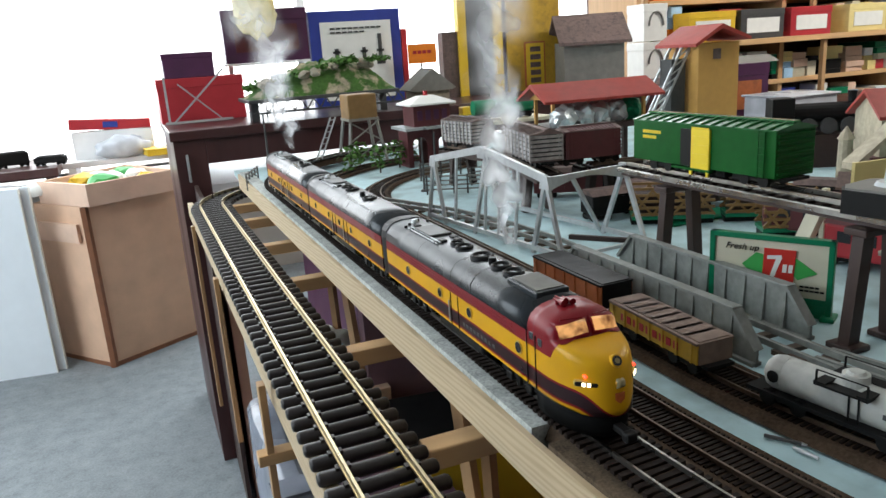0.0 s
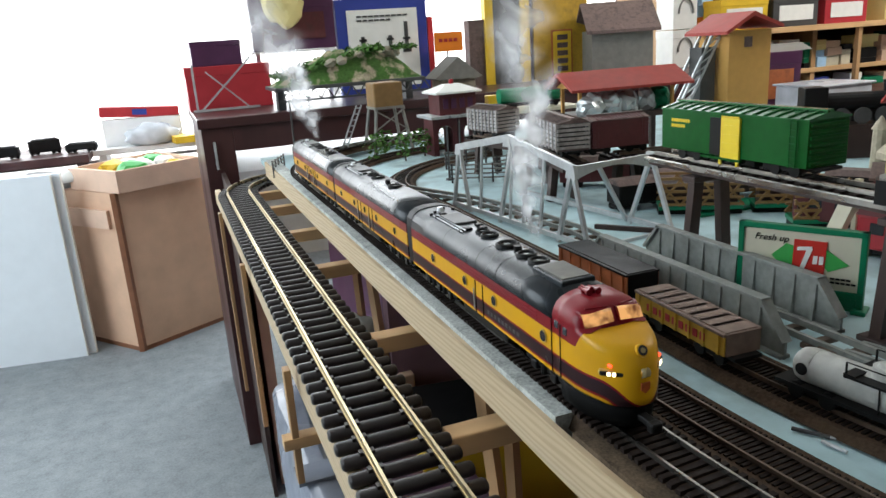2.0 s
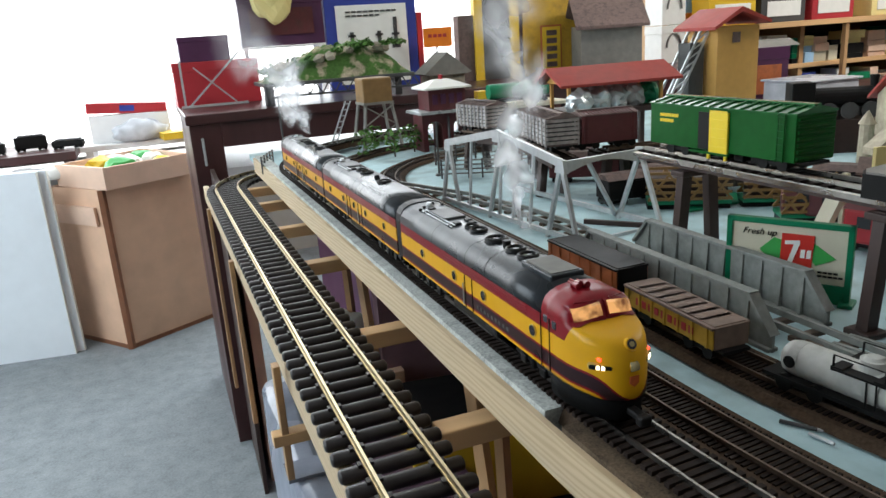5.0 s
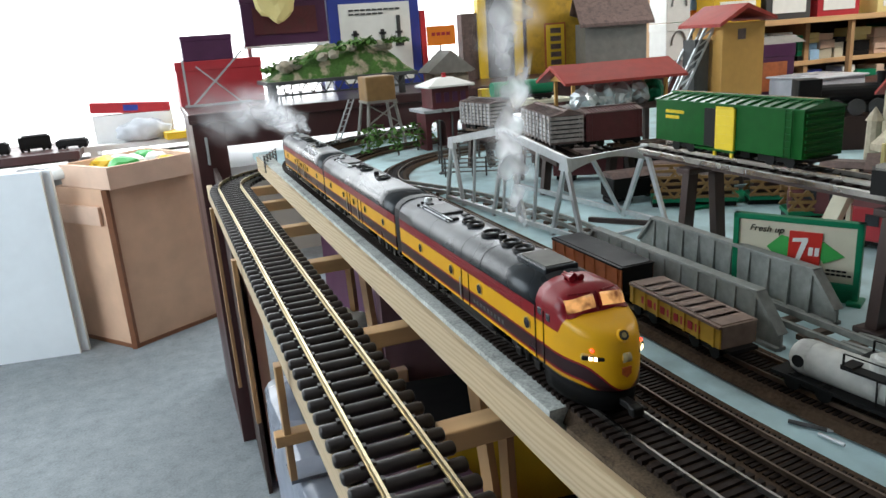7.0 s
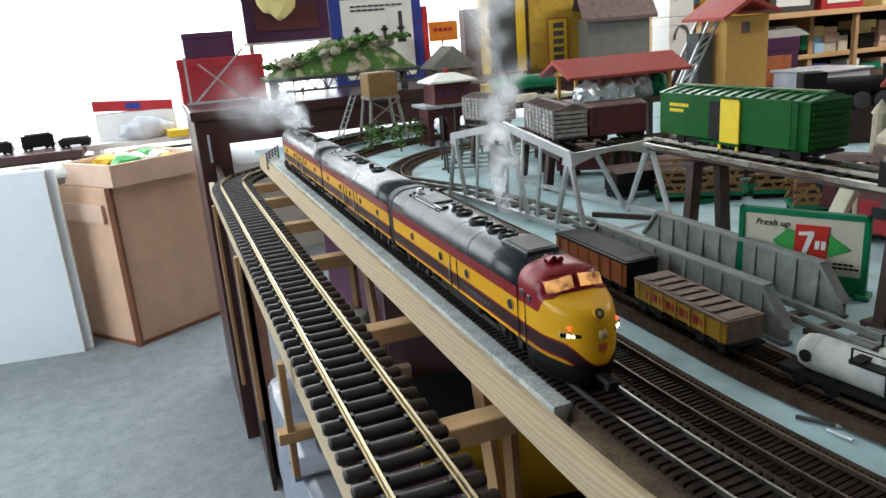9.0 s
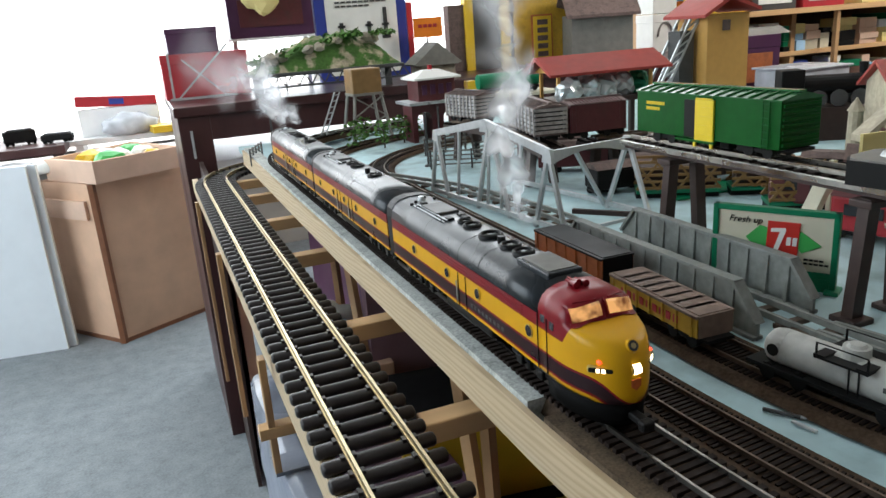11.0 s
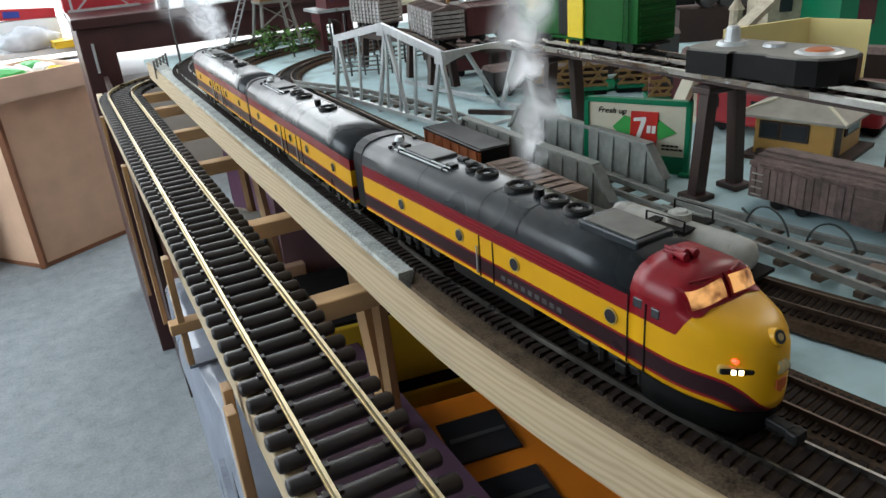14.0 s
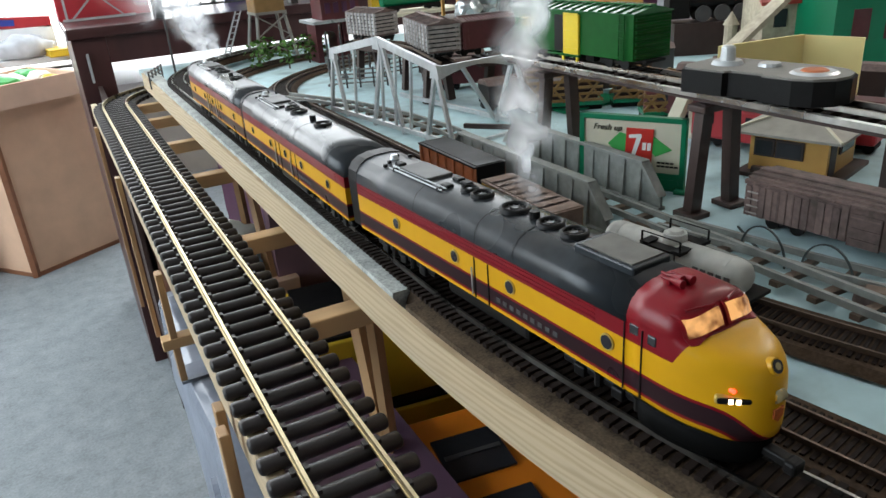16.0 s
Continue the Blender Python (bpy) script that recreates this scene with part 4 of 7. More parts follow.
# ---- elevated line ----
EL = 0.944
elev = [(0.5585, 0.722), (0.557, 0.69), (0.556, 0.5), (0.556, 0.3), (0.556, -0.2)]
railway("elevated_track", "elevated silver-edged track on brown piers", elev, 0.0224, EL, None, pitch=0.014, tie=(0.036, 0.007, 0.004), rail="main_rail", railw=0.0024, railh=0.004)
deck = thing("elevated_deck", "bright metal side beams under the elevated track", "track deck")
for s in (-1, 1):
    part("beam", ribbon(offset(elev, s * 0.0235), 0.0026, EL - 0.0095, EL - 0.0050), "steel", deck)
part("plank", ribbon(elev, 0.0200, EL - 0.014, EL - 0.010), "trestle", deck)


def pier(x, y, rz=0.0):
    t = thing("bridge_pier", "dark brown plastic two-legged railway pier", "bridge pier", pose(x, y, TOP, 0, 0, rz), group="piers under the elevated track")
    h = EL - 0.016 - TOP
    for s in (-1, 1):
        b = bmesh.new()
        add_bar(b, (s * 0.024, 0, 0), (s * 0.016, 0, h), 0.010, 0.012)
        part("leg", b, "trestle", t)
        part("foot", box(s * 0.024 - 0.011, s * 0.024 + 0.011, -0.012, 0.012, 0, 0.005, 0.001), "trestle", t)
    part("cap", box(-0.027, 0.027, -0.010, 0.010, h - 0.006, h, 0.001), "trestle", t)


for x, y in ((0.556, 0.415), (0.557, 0.645), (0.556, -0.1)):
    pier(x, y)


# ---- rolling stock ----
def wheels(u, L, z=0.0):
    for y in (-L * 0.33, L * 0.33):
        b = box(-0.013, 0.013, y - 0.017, y + 0.017, 0.004, 0.0085, 0.001)
        for s in (-1, 1):
            for k in (-0.011, 0.011):
                add_cyl(b, (s * 0.0100, y + k, 0.006), (s * 0.0140, y + k, 0.006), 0.006, n=12)
        part("truck", b, "black", u)


def boxcar(name, label, m, body, L=0.19, H=0.047, w=0.0235, door=None, roofmat=None, ribs=True, open_door=False, slats=False, side_ribs=True, planks=False, group="model boxcars"):
    u = thing(name, label, "model boxcar", m, group)
    z0 = 0.011
    if slats:
        part("floor", box(-w, w, -L / 2, L / 2, z0, z0 + 0.003), body, u)
        part("core", box(-w + 0.004, w - 0.004, -L / 2 + 0.004, L / 2 - 0.004, z0 + 0.003, z0 + H - 0.002), "black", u)
        for s in (-1, 1):
            for k in range(6):
                z = z0 + 0.005 + k * (H - 0.008) / 5
                part("slat", box(s * w - 0.001, s * w + 0.001, -L / 2, L / 2, z - 0.0022, z + 0.0022), "slat_pale", u)
            for k in range(9):
                y = -L / 2 + 0.003 + k * (L - 0.006) / 8
                part("upright", box(s * (w + 0.0015) - 0.001, s * (w + 0.0015) + 0.001, y - 0.0022, y + 0.0022, z0, z0 + H), "slat", u)
        for e in (-1, 1):
            for k in range(6):
                z = z0 + 0.005 + k * (H - 0.008) / 5
                part("slat", box(-w, w, e * L / 2 - 0.001, e * L / 2 + 0.001, z - 0.0022, z + 0.0022), "slat", u)
    else:
        part("body", box(-w, w, -L / 2, L / 2, z0, z0 + H, 0.0006), body, u)
        if ribs:
            for e in (-1, 1):
                for k in range(7):
                    z = z0 + 0.004 + k * (H - 0.008) / 6
                    part("end_rib", box(-w + 0.002, w - 0.002, e * (L / 2 + 0.0005) - 0.0012, e * (L / 2 + 0.0005) + 0.0012, z - 0.0014, z + 0.0014, 0.0005), body, u)
            for s in (-1, 1):
                for k in range(15 if side_ribs else 0):
                    y = -L / 2 + 0.004 + k * (L - 0.008) / 14
                    if abs(y) > 0.03:
                        part("side_rib", box(s * (w + 0.0003) - 0.0004, s * (w + 0.0003) + 0.0004, y - 0.0006, y + 0.0006, z0, z0 + H), body, u)
    if planks:  # upright side boards of uneven depth, a ladder and a brake wheel
        n = 30
        for s in (-1, 1):
            for k in range(n):
                y = -L / 2 + (k + 0.5) * L / n
                d = 0.0004 + 0.0009 * ((k * 7) % 5) / 4
                if not -0.020 < y < 0.006:
                    part("side_board", box(s * w - d, s * w + d, y - L / n * 0.44, y + L / n * 0.44, z0 + 0.0004, z0 + H - 0.0006 * ((k * 3) % 4)), "weather", u)
            for k in range(4):
                part("rung", box(s * (w + 0.002) - 0.0006, s * (w + 0.002) + 0.0006, L / 2 - 0.013, L / 2 - 0.003, z0 + 0.003 + k * 0.006, z0 + 0.004 + k * 0.006), "slat", u)
        for k in range(9):
            x = -w + (k + 0.5) * 2 * w / 9
            part("roof_board", box(x - w / 9 * 0.8, x + w / 9 * 0.8, -L / 2 - 0.002, L / 2 + 0.002, z0 + H + 0.0010, z0 + H + 0.0075 - abs(x) / w * 0.005 + 0.0006 * (k % 3)), "weather", u)
    rm = roofmat or body
    rf = [(-w - 0.001, z0 + H), (-w - 0.001, z0 + H + 0.0012), (0, z0 + H + 0.0062), (w + 0.001, z0 + H + 0.0012), (w + 0.001, z0 + H)]
    part("roof", prism(rf, -L / 2 - 0.001, L / 2 + 0.001, "y"), rm, u)
    for k in range(14):
        y = -L / 2 + 0.008 + k * (L - 0.016) / 13
        part("roof_rib", prism([(a, b + 0.0012) for a, b in rf[1:4]] + [(a, b - 0.0004) for a, b in rf[3:0:-1]], y - 0.0008, y + 0.0008, "y"), body if not slats else rm, u)
    part("roof_walk", box(-0.004, 0.004, -L / 2, L / 2, z0 + H + 0.0062, z0 + H + 0.0078), rm, u)
    part("underframe", box(-0.012, 0.012, -L / 2 - 0.006, L / 2 + 0.006, 0.0085, z0), "black", u)
    if door:
        for s in (-1, 1):
            d = part("door", box(s * (w + 0.0012) - 0.0012, s * (w + 0.0012) + 0.0012, -0.019, 0.005, z0 - 0.001, z0 + H - 0.003, 0.0004), door, u, "closed sliding door")
            for k in range(5):
                z = z0 + 0.005 + k * 0.0085
                part("door_rib", box(s * (w + 0.0026) - 0.0004, s * (w + 0.0026) + 0.0004, -0.018, 0.004, z - 0.0006, z + 0.0006), door, d)
            if open_door:
                # flat black plate on the solid side: the dark inside of an open door
                part("door_shade", box(s * (w + 0.0005) - 0.0005, s * (w + 0.0005) + 0.0005, 0.006, 0.021, z0 + 0.001, z0 + H - 0.004), "black", u)
    wheels(u, L)
    return u


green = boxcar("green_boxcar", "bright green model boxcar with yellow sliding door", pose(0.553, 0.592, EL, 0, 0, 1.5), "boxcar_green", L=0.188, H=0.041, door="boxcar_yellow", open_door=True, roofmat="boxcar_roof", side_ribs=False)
b = bmesh.new()
for k, (a, n) in enumerate(((0.0, 8), (0.0055, 6))):
    for i in range(n):
        add_box(b, -0.0242, -0.0236, 0.078 - i * 0.0035 - 0.0026, 0.078 - i * 0.0035, 0.040 - a, 0.0432 - a)
part("lettering", b, "boxcar_yellow", green, "two rows of small yellow lettering bars")
for y in (-0.0835, -0.0765):
    part("ladder_rail", box(-0.0262, -0.0250, y - 0.0005, y + 0.0005, 0.011, 0.052), "boxcar_green", green)
for k in range(7):
    part("ladder_rung", box(-0.0262, -0.0250, -0.0835, -0.0765, 0.0135 + k * 0.006, 0.0145 + k * 0.006), "boxcar_roof", green)
part("door_track", box(-0.0275, -0.0240, -0.022, 0.030, 0.0085, 0.0105), "boxcar_green", green)
for y in (-0.018, 0.004):
    part("door_foot", box(-0.0270, -0.0250, y - 0.0015, y + 0.0015, 0.004, 0.0095), "boxcar_yellow", green)
for k in range(5):
    part("brake_gear", box(-0.010, 0.010, -0.045 + k * 0.021, -0.033 + k * 0.021, 0.002, 0.0085, 0.001), "black", green)
boxcar("oxide_boxcar", "dark oxide red model boxcar with ribbed roof", pose(0.660, 0.973, 0.902, 0, 0, 80), "boxcar_red", L=0.088, H=0.040, roofmat="weather")
boxcar("slatted_stock_car", "weathered grey slatted model stock car", pose(0.602, 1.044, 0.902, 0, 0, -13), "weather", L=0.165, H=0.040, roofmat="weather", slats=True)
boxcar("weathered_boxcar", "mottled brown weathered model boxcar on the table", pose(0.583, 0.283, TOP, 0, 0, 7), "weather", L=0.186, H=0.0275, roofmat="weather", door="weather", planks=True)


def gondola(name, label, m, body, panel, L=0.165, H=0.024, rim="mudcar", w=0.0215):
    u = thing(name, label, "model gondola", m, "model gondolas")
    z0 = 0.010
    part("floor", box(-w, w, -L / 2, L / 2, z0, z0 + 0.003), body, u)
    for s in (-1, 1):
        part("side", box(s * w - 0.001, s * w + 0.001, -L / 2, L / 2, z0, z0 + H), panel, u)
        part("rim", box(s * w - 0.002, s * w + 0.002, -L / 2, L / 2, z0 + H, z0 + H + 0.002), rim, u)
        for k in range(7):
            y = -L / 2 + 0.006 + k * (L - 0.012) / 6
            part("stake", box(s * (w + 0.0015) - 0.0008, s * (w + 0.0015) + 0.0008, y - 0.001, y + 0.001, z0, z0 + H), panel, u)
    for e in (-1, 1):
        part("end", box(-w, w, e * L / 2 - 0.001, e * L / 2 + 0.001, z0, z0 + H + 0.002), rim, u)
    part("load", box(-w + 0.0015, w - 0.0015, -L / 2 + 0.002, L / 2 - 0.002, z0 + 0.003, z0 + H - 0.002), rim, u)
    for k in range(8):
        y = -L / 2 + 0.01 + k * (L - 0.02) / 7
        part("cover_board", box(-w + 0.001, w - 0.001, y - 0.009, y + 0.009, z0 + H + 0.0005, z0 + H + 0.0028, 0.0005), rim, u)
    part("underframe", box(-0.012, 0.012, -L / 2 - 0.007, L / 2 + 0.007, 0.0075, z0), "black", u)
    wheels(u, L)
    return u


g = gondola("yellow_gondola", "brown model gondola with yellow lettered side panels", pose(0.397, 0.472, 0.8385, 0, 0, -2), "mudcar", "ochre", L=0.112, H=0.0150, w=0.0150)
b = bmesh.new()
for i in range(9):
    add_box(b, -0.0170, -0.0164, 0.038 - i * 0.0085 - 0.005, 0.038 - i * 0.0085, 0.0145, 0.0205)
part("lettering", b, "redbox", g, "faded lettering bars")
gondola("rust_gondola", "rust orange model hopper with black ribbed cover", pose(0.406, 0.610, 0.8385), "rustcar", "rustcar", L=0.120, H=0.0205, rim="black", w=0.0158)


def tank_car():
    u = thing("tank_car", "pale grey weathered model tank car", "model tank car", pose(0.4145, 0.318, 0.8365, 0, 0, 8))
    L, r, zc = 0.118, 0.0122, 0.0200
    rings = []
    for y, q in ((-L / 2, 0.2), (-L / 2 + 0.001, 0.6), (-L / 2 + 0.004, 0.88), (-L / 2 + 0.009, 1), (L / 2 - 0.009, 1), (L / 2 - 0.004, 0.88), (L / 2 - 0.001, 0.6), (L / 2, 0.2)):
        rings.append([(r * q * math.cos(a), y, zc + r * q * math.sin(a)) for a in [2 * math.pi * k / 24 for k in range(24)]])
    part("tank", loft(rings), "tank", u, smooth=True)
    for y in (-0.045, 0.0, 0.045):
        part("band", loft([[(r * 1.02 * math.cos(a), y + e, zc + r * 1.02 * math.sin(a)) for a in [2 * math.pi * k / 24 for k in range(24)]] for e in (-0.0012, 0.0012)]), "tank", u)
    part("dome", cyl((0, 0, zc + r - 0.002), (0, 0, zc + r + 0.0050), 0.0085, 0.008, 18), "tank", u)
    part("dome_lid", cyl((0, 0, zc + r + 0.0050), (0, 0, zc + r + 0.0068), 0.0060, 0.0045, 14), "tank", u)
    b = bmesh.new()
    for s in (-1, 1):
        add_box(b, s * 0.0125 - 0.0042, s * 0.0125 + 0.0042, -0.017, 0.017, zc + r - 0.0035, zc + r - 0.0020)
        add_box(b, -0.0165, 0.0165, s * 0.0135 - 0.0038, s * 0.0135 + 0.0038, zc + r - 0.0022, zc + r - 0.0008)
        for y in (-0.016, 0.016):
            add_cyl(b, (s * 0.0155, y, zc + r - 0.004), (s * 0.0155, y, zc + r + 0.0065), 0.0008, n=6)
        add_cyl(b, (s * 0.0155, -0.016, zc + r + 0.0065), (s * 0.0155, 0.016, zc + r + 0.0065), 0.0005, n=6)
        add_cyl(b, (s * 0.0125, s * 0.004, 0.010), (s * 0.0135, s * 0.004, zc + r - 0.002), 0.0006, n=6)
        add_cyl(b, (s * 0.0125, s * 0.010, 0.010), (s * 0.0135, s * 0.010, zc + r - 0.002), 0.0006, n=6)
    part("dome_platform", b, "black", u, "black dome platform with handrails")
    part("frame", box(-0.016, 0.016, -L / 2 - 0.006, L / 2 + 0.006, 0.0080, 0.0105), "black", u)
    for s in (-1, 1):
        part("round_emblem", cyl((s * (r - 0.0002), 0.048, zc + 0.001), (s * (r + 0.0006), 0.048, zc + 0.001), 0.0042, n=16), "black", u)
        b = bmesh.new()
        for k in range(5):
            add_box(b, s * r - 0.0004, s * r + 0.0006, -0.052 + k * 0.006, -0.048 + k * 0.006, zc, zc + 0.003)
        part("lettering", b, "darkgrey", u)
    wheels(u, L)


tank_car()


# ---- billboard ----
def text_part(words, size, material, parent, m, depth=0.0003, shear=0.0, label=""):
    c = bpy.data.curves.new("text", "FONT")
    c.body, c.size, c.extrude, c.shear, c.align_x, c.align_y = words, size, depth, shear, "CENTER", "CENTER"
    tmp = new("text", c)
    me = bpy.data.meshes.new_from_object(tmp.evaluated_get(bpy.context.evaluated_depsgraph_get()))
    bpy.data.objects.remove(tmp)
    me.materials.clear()
    me.materials.append(M[material])
    o = new("lettering", me)
    o.parent, o.matrix_basis = parent, m
    if label:
        tagged(o, label)
    return o


def billboard():
    ang = math.degrees(math.atan2(0.463 - 0.556, 0.570 - 0.518))
    u = thing("billboard", "green framed soda billboard on the table", "billboard", pose(0.518, 0.556, TOP, 0, 0, ang))
    L, H = 0.107, 0.073
    part("panel", box(0.004, L - 0.004, 0.0, 0.004, 0.016, H - 0.004), "cream", u, "cream advertising panel")
    for a in ((0, L, H - 0.005, H), (0, L, 0.012, 0.018), (0, 0.005, 0.0, H), (L - 0.005, L, 0.0, H)):
        part("frame", box(a[0], a[1], -0.002, 0.006, a[2], a[3], 0.0006), "signgreen", u)
    part("base_board", box(0.0, L, 0.0, 0.004, 0.0, 0.012), "signgreen", u)
    part("foot", box(L - 0.008, L + 0.004, -0.008, 0.012, 0, 0.004, 0.001), "signgreen", u)
    part("foot", box(-0.004, 0.008, -0.008, 0.012, 0, 0.004, 0.001), "signgreen", u)
    part("leaf", prism([(0.030, 0.044), (0.042, 0.056), (0.060, 0.052), (0.060, 0.034), (0.040, 0.034)], -0.0010, 0.0002, "y"), "leafgreen", u)
    part("leaf", prism([(0.076, 0.054), (0.094, 0.042), (0.078, 0.034), (0.070, 0.044)], -0.0010, 0.0002, "y"), "leafgreen", u)
    part("red_square", prism([(0.049, 0.061), (0.076, 0.061), (0.0745, 0.028), (0.048, 0.029)], -0.0016, 0.0, "y"), "signred", u, "red square with white lettering")
    r = Matrix.Rotation(radians(90), 4, "X")
    part("mark", prism([(0.0520, 0.0545), (0.0640, 0.0560), (0.0645, 0.0530), (0.0585, 0.0345), (0.0545, 0.0345), (0.0595, 0.0520), (0.0518, 0.0512)], -0.0022, -0.0014, "y"), "paper", u, "bold white mark")
    for x in (0.0655, 0.0705):
        part("mark", prism([(x, 0.0475), (x + 0.0036, 0.0478), (x + 0.0032, 0.0402), (x - 0.0004, 0.0400)], -0.0022, -0.0014, "y"), "paper", u)
    text_part("Fresh up", 0.0085, "black", u, Matrix.Translation((0.029, -0.0006, 0.060)) @ r, shear=0.3, label="dark script lettering")
    b = bmesh.new()
    for k, (z, n) in enumerate(((0.0275, 4), (0.024, 5))):
        for i in range(n):
            add_box(b, 0.080 + i * 0.0042, 0.0835 + i * 0.0042, -0.0006, 0.0, z, z + 0.0018)
    part("small_print", b, "black", u)


billboard()


# ---- the far cabinet, window ledge and what stands on it ----
cab = thing("dark_cabinet", "dark mahogany long cabinet behind the layout", "cabinet")
part("top", box(0.105, 1.9, 1.98, 2.55, 0.905, 0.93, 0.003), "darkwood", cab)
part("apron", box(0.19, 1.9, 1.99, 2.01, 0.842, 0.905), "darkwood", cab)
part("side_panel", box(0.112, 0.19, 1.99, 2.03, 0, 0.905, 0.002), "darkwood", cab)
part("end_panel", box(0.112, 0.135, 2.03, 2.5, 0, 0.905), "darkwood", cab)
part("end_panel", box(1.86, 1.9, 1.99, 2.5, 0, 0.905), "darkwood", cab)
part("shelf", box(0.135, 1.86, 2.03, 2.5, 0.76, 0.78), "whiteboard", cab)
part("handle", box(0.137, 0.143, 1.98, 1.99, 0.80, 0.87, 0.001), "silver", cab, "long pale handle")


def carton(name, label, x0, x1, y0, y1, z0, z1, material, rz=0.0, panel=None, category="carton", group=""):
    u = thing(name, label, category, pose((x0 + x1) / 2, (y0 + y1) / 2, z0, 0, 0, rz), group)
    hx, hy, h = (x1 - x0) / 2, (y1 - y0) / 2, z1 - z0
    part("body", box(-hx, hx, -hy, hy, 0, h * 0.985, 0.002), material, u)
    part("lid_edge", box(-hx - 0.0015, hx + 0.0015, -hy - 0.0015, hy + 0.0015, h * 0.78, h, 0.002), material, u)
    if panel:
        part("printed_panel", box(-hx * 0.75, hx * 0.75, -hy - 0.004, -hy - 0.001, h * 0.2, h * 0.7), panel, u)
    return u


carton("red_carton", "glossy red carton with grey diagonal stripe", 0.105, 0.345, 2.3, 2.5, 0.93, 1.055, "redbox")
carton("black_model_box", "dark display box on the red carton", 0.13, 0.27, 2.3, 2.45, 1.055, 1.125, "purplebox")

# large cardboard carton with a tray of oddments on it
u = thing("cardboard_box", "large tall plain cardboard box with taped edges", "cardboard box")
out = [(-0.188, 2.91), (0.15, 3.11), (-0.04, 3.45), (-0.385, 3.16)]
part("body", prism(out, 0, 0.625, "z"), "cardboard", u)
for (ax, ay) in ((-0.188, 2.91),):
    part("tape", prism([(ax - 0.012, ay - 0.003), (ax + 0.006, ay - 0.007), (ax + 0.016, ay + 0.004), (ax - 0.002, ay + 0.01)], 0, 0.625, "z"), "tape", u, "dark brown edge tape")
for p, q in ((out[0], out[1]), (out[3], out[0])):
    d = Vector((q[0] - p[0], q[1] - p[1])).normalized() * 0.003
    part("base_tape", prism([(p[0] + d.y, p[1] - d.x), (q[0] + d.y, q[1] - d.x), q, p], 0.0, 0.016, "z"), "tape", u)
part("flap", prism([(-0.362, 3.130), (-0.215, 2.942), (-0.224, 2.930), (-0.372, 3.120)], 0.49, 0.56, "z"), "cardboard_top", u, "torn open side flap")
v = thing("cardboard_tray", "shallow cardboard tray full of oddments", "cardboard tray")
inn = [(-0.160, 2.895), (0.130, 3.04), (-0.035, 3.37), (-0.325, 3.13)]
grow = [(-0.165, 2.875), (0.142, 3.04), (-0.03, 3.39), (-0.345, 3.13)]
part("base", prism(grow, 0.627, 0.635, "z"), "cardboard_top", v)
for k in range(4):
    a, b2, c, d = grow[k], grow[(k + 1) % 4], inn[(k + 1) % 4], inn[k]
    part("wall", prism([a, b2, c, d], 0.635, 0.708, "z"), "cardboard_top", v)
for k in range(14):
    a, c = random.random(), random.random()
    x, y = -0.22 + 0.26 * a, 3.02 + 0.22 * c
    s = random.uniform(0.03, 0.06)
    bm = bmesh.new()
    bmesh.ops.create_icosphere(bm, subdivisions=2, radius=s)
    for w in bm.verts:
        w.co *= 1 + 0.35 * noise.noise(w.co * 40 + Vector((k, 0, 0)))
        w.co.z *= 0.6
    simple("crumpled_wrapper", bm, ("paper", "leafgreen", "yellowbox", "bluebox", "paper", "paper")[k % 6], "crumpled coloured wrapper in the tray", "wrapper", "oddments in the tray").matrix_basis = pose(x, y, 0.690)
for k, (p, q) in enumerate((((-0.70, 3.02), (-0.39, 2.975)), ((-0.69, 3.05), (-0.36, 2.995)))):
    d = Vector((q[0] - p[0], q[1] - p[1])).normalized() * 0.018
    u = thing("foam_board", "upright plain white foam board", "foam board", group="white foam boards")
    part("sheet", prism([p, q, (q[0] - d.y, q[1] + d.x), (p[0] - d.y, p[1] + d.x)], 0, 0.71, "z"), "whiteboard", u)
    part("edge_tape", prism([(q[0] - 0.001, q[1] - 0.002), (q[0] + 0.002, q[1] - 0.002), (q[0] - d.y + 0.002, q[1] + d.x), (q[0] - d.y - 0.001, q[1] + d.x + 0.001)], 0, 0.708, "z"), "paper", u)

# low dark table with black models in front of the window
lt = thing("low_dark_table", "dark low display table by the window", "table")
part("tabletop", box(-1.3, -0.28, 3.3, 3.75, 0.70, 0.735, 0.003), "darkwood", lt)
for x in (-1.27, -0.33):
    part("leg", box(x, x + 0.04, 3.32, 3.36, 0, 0.70), "darkwood", lt)


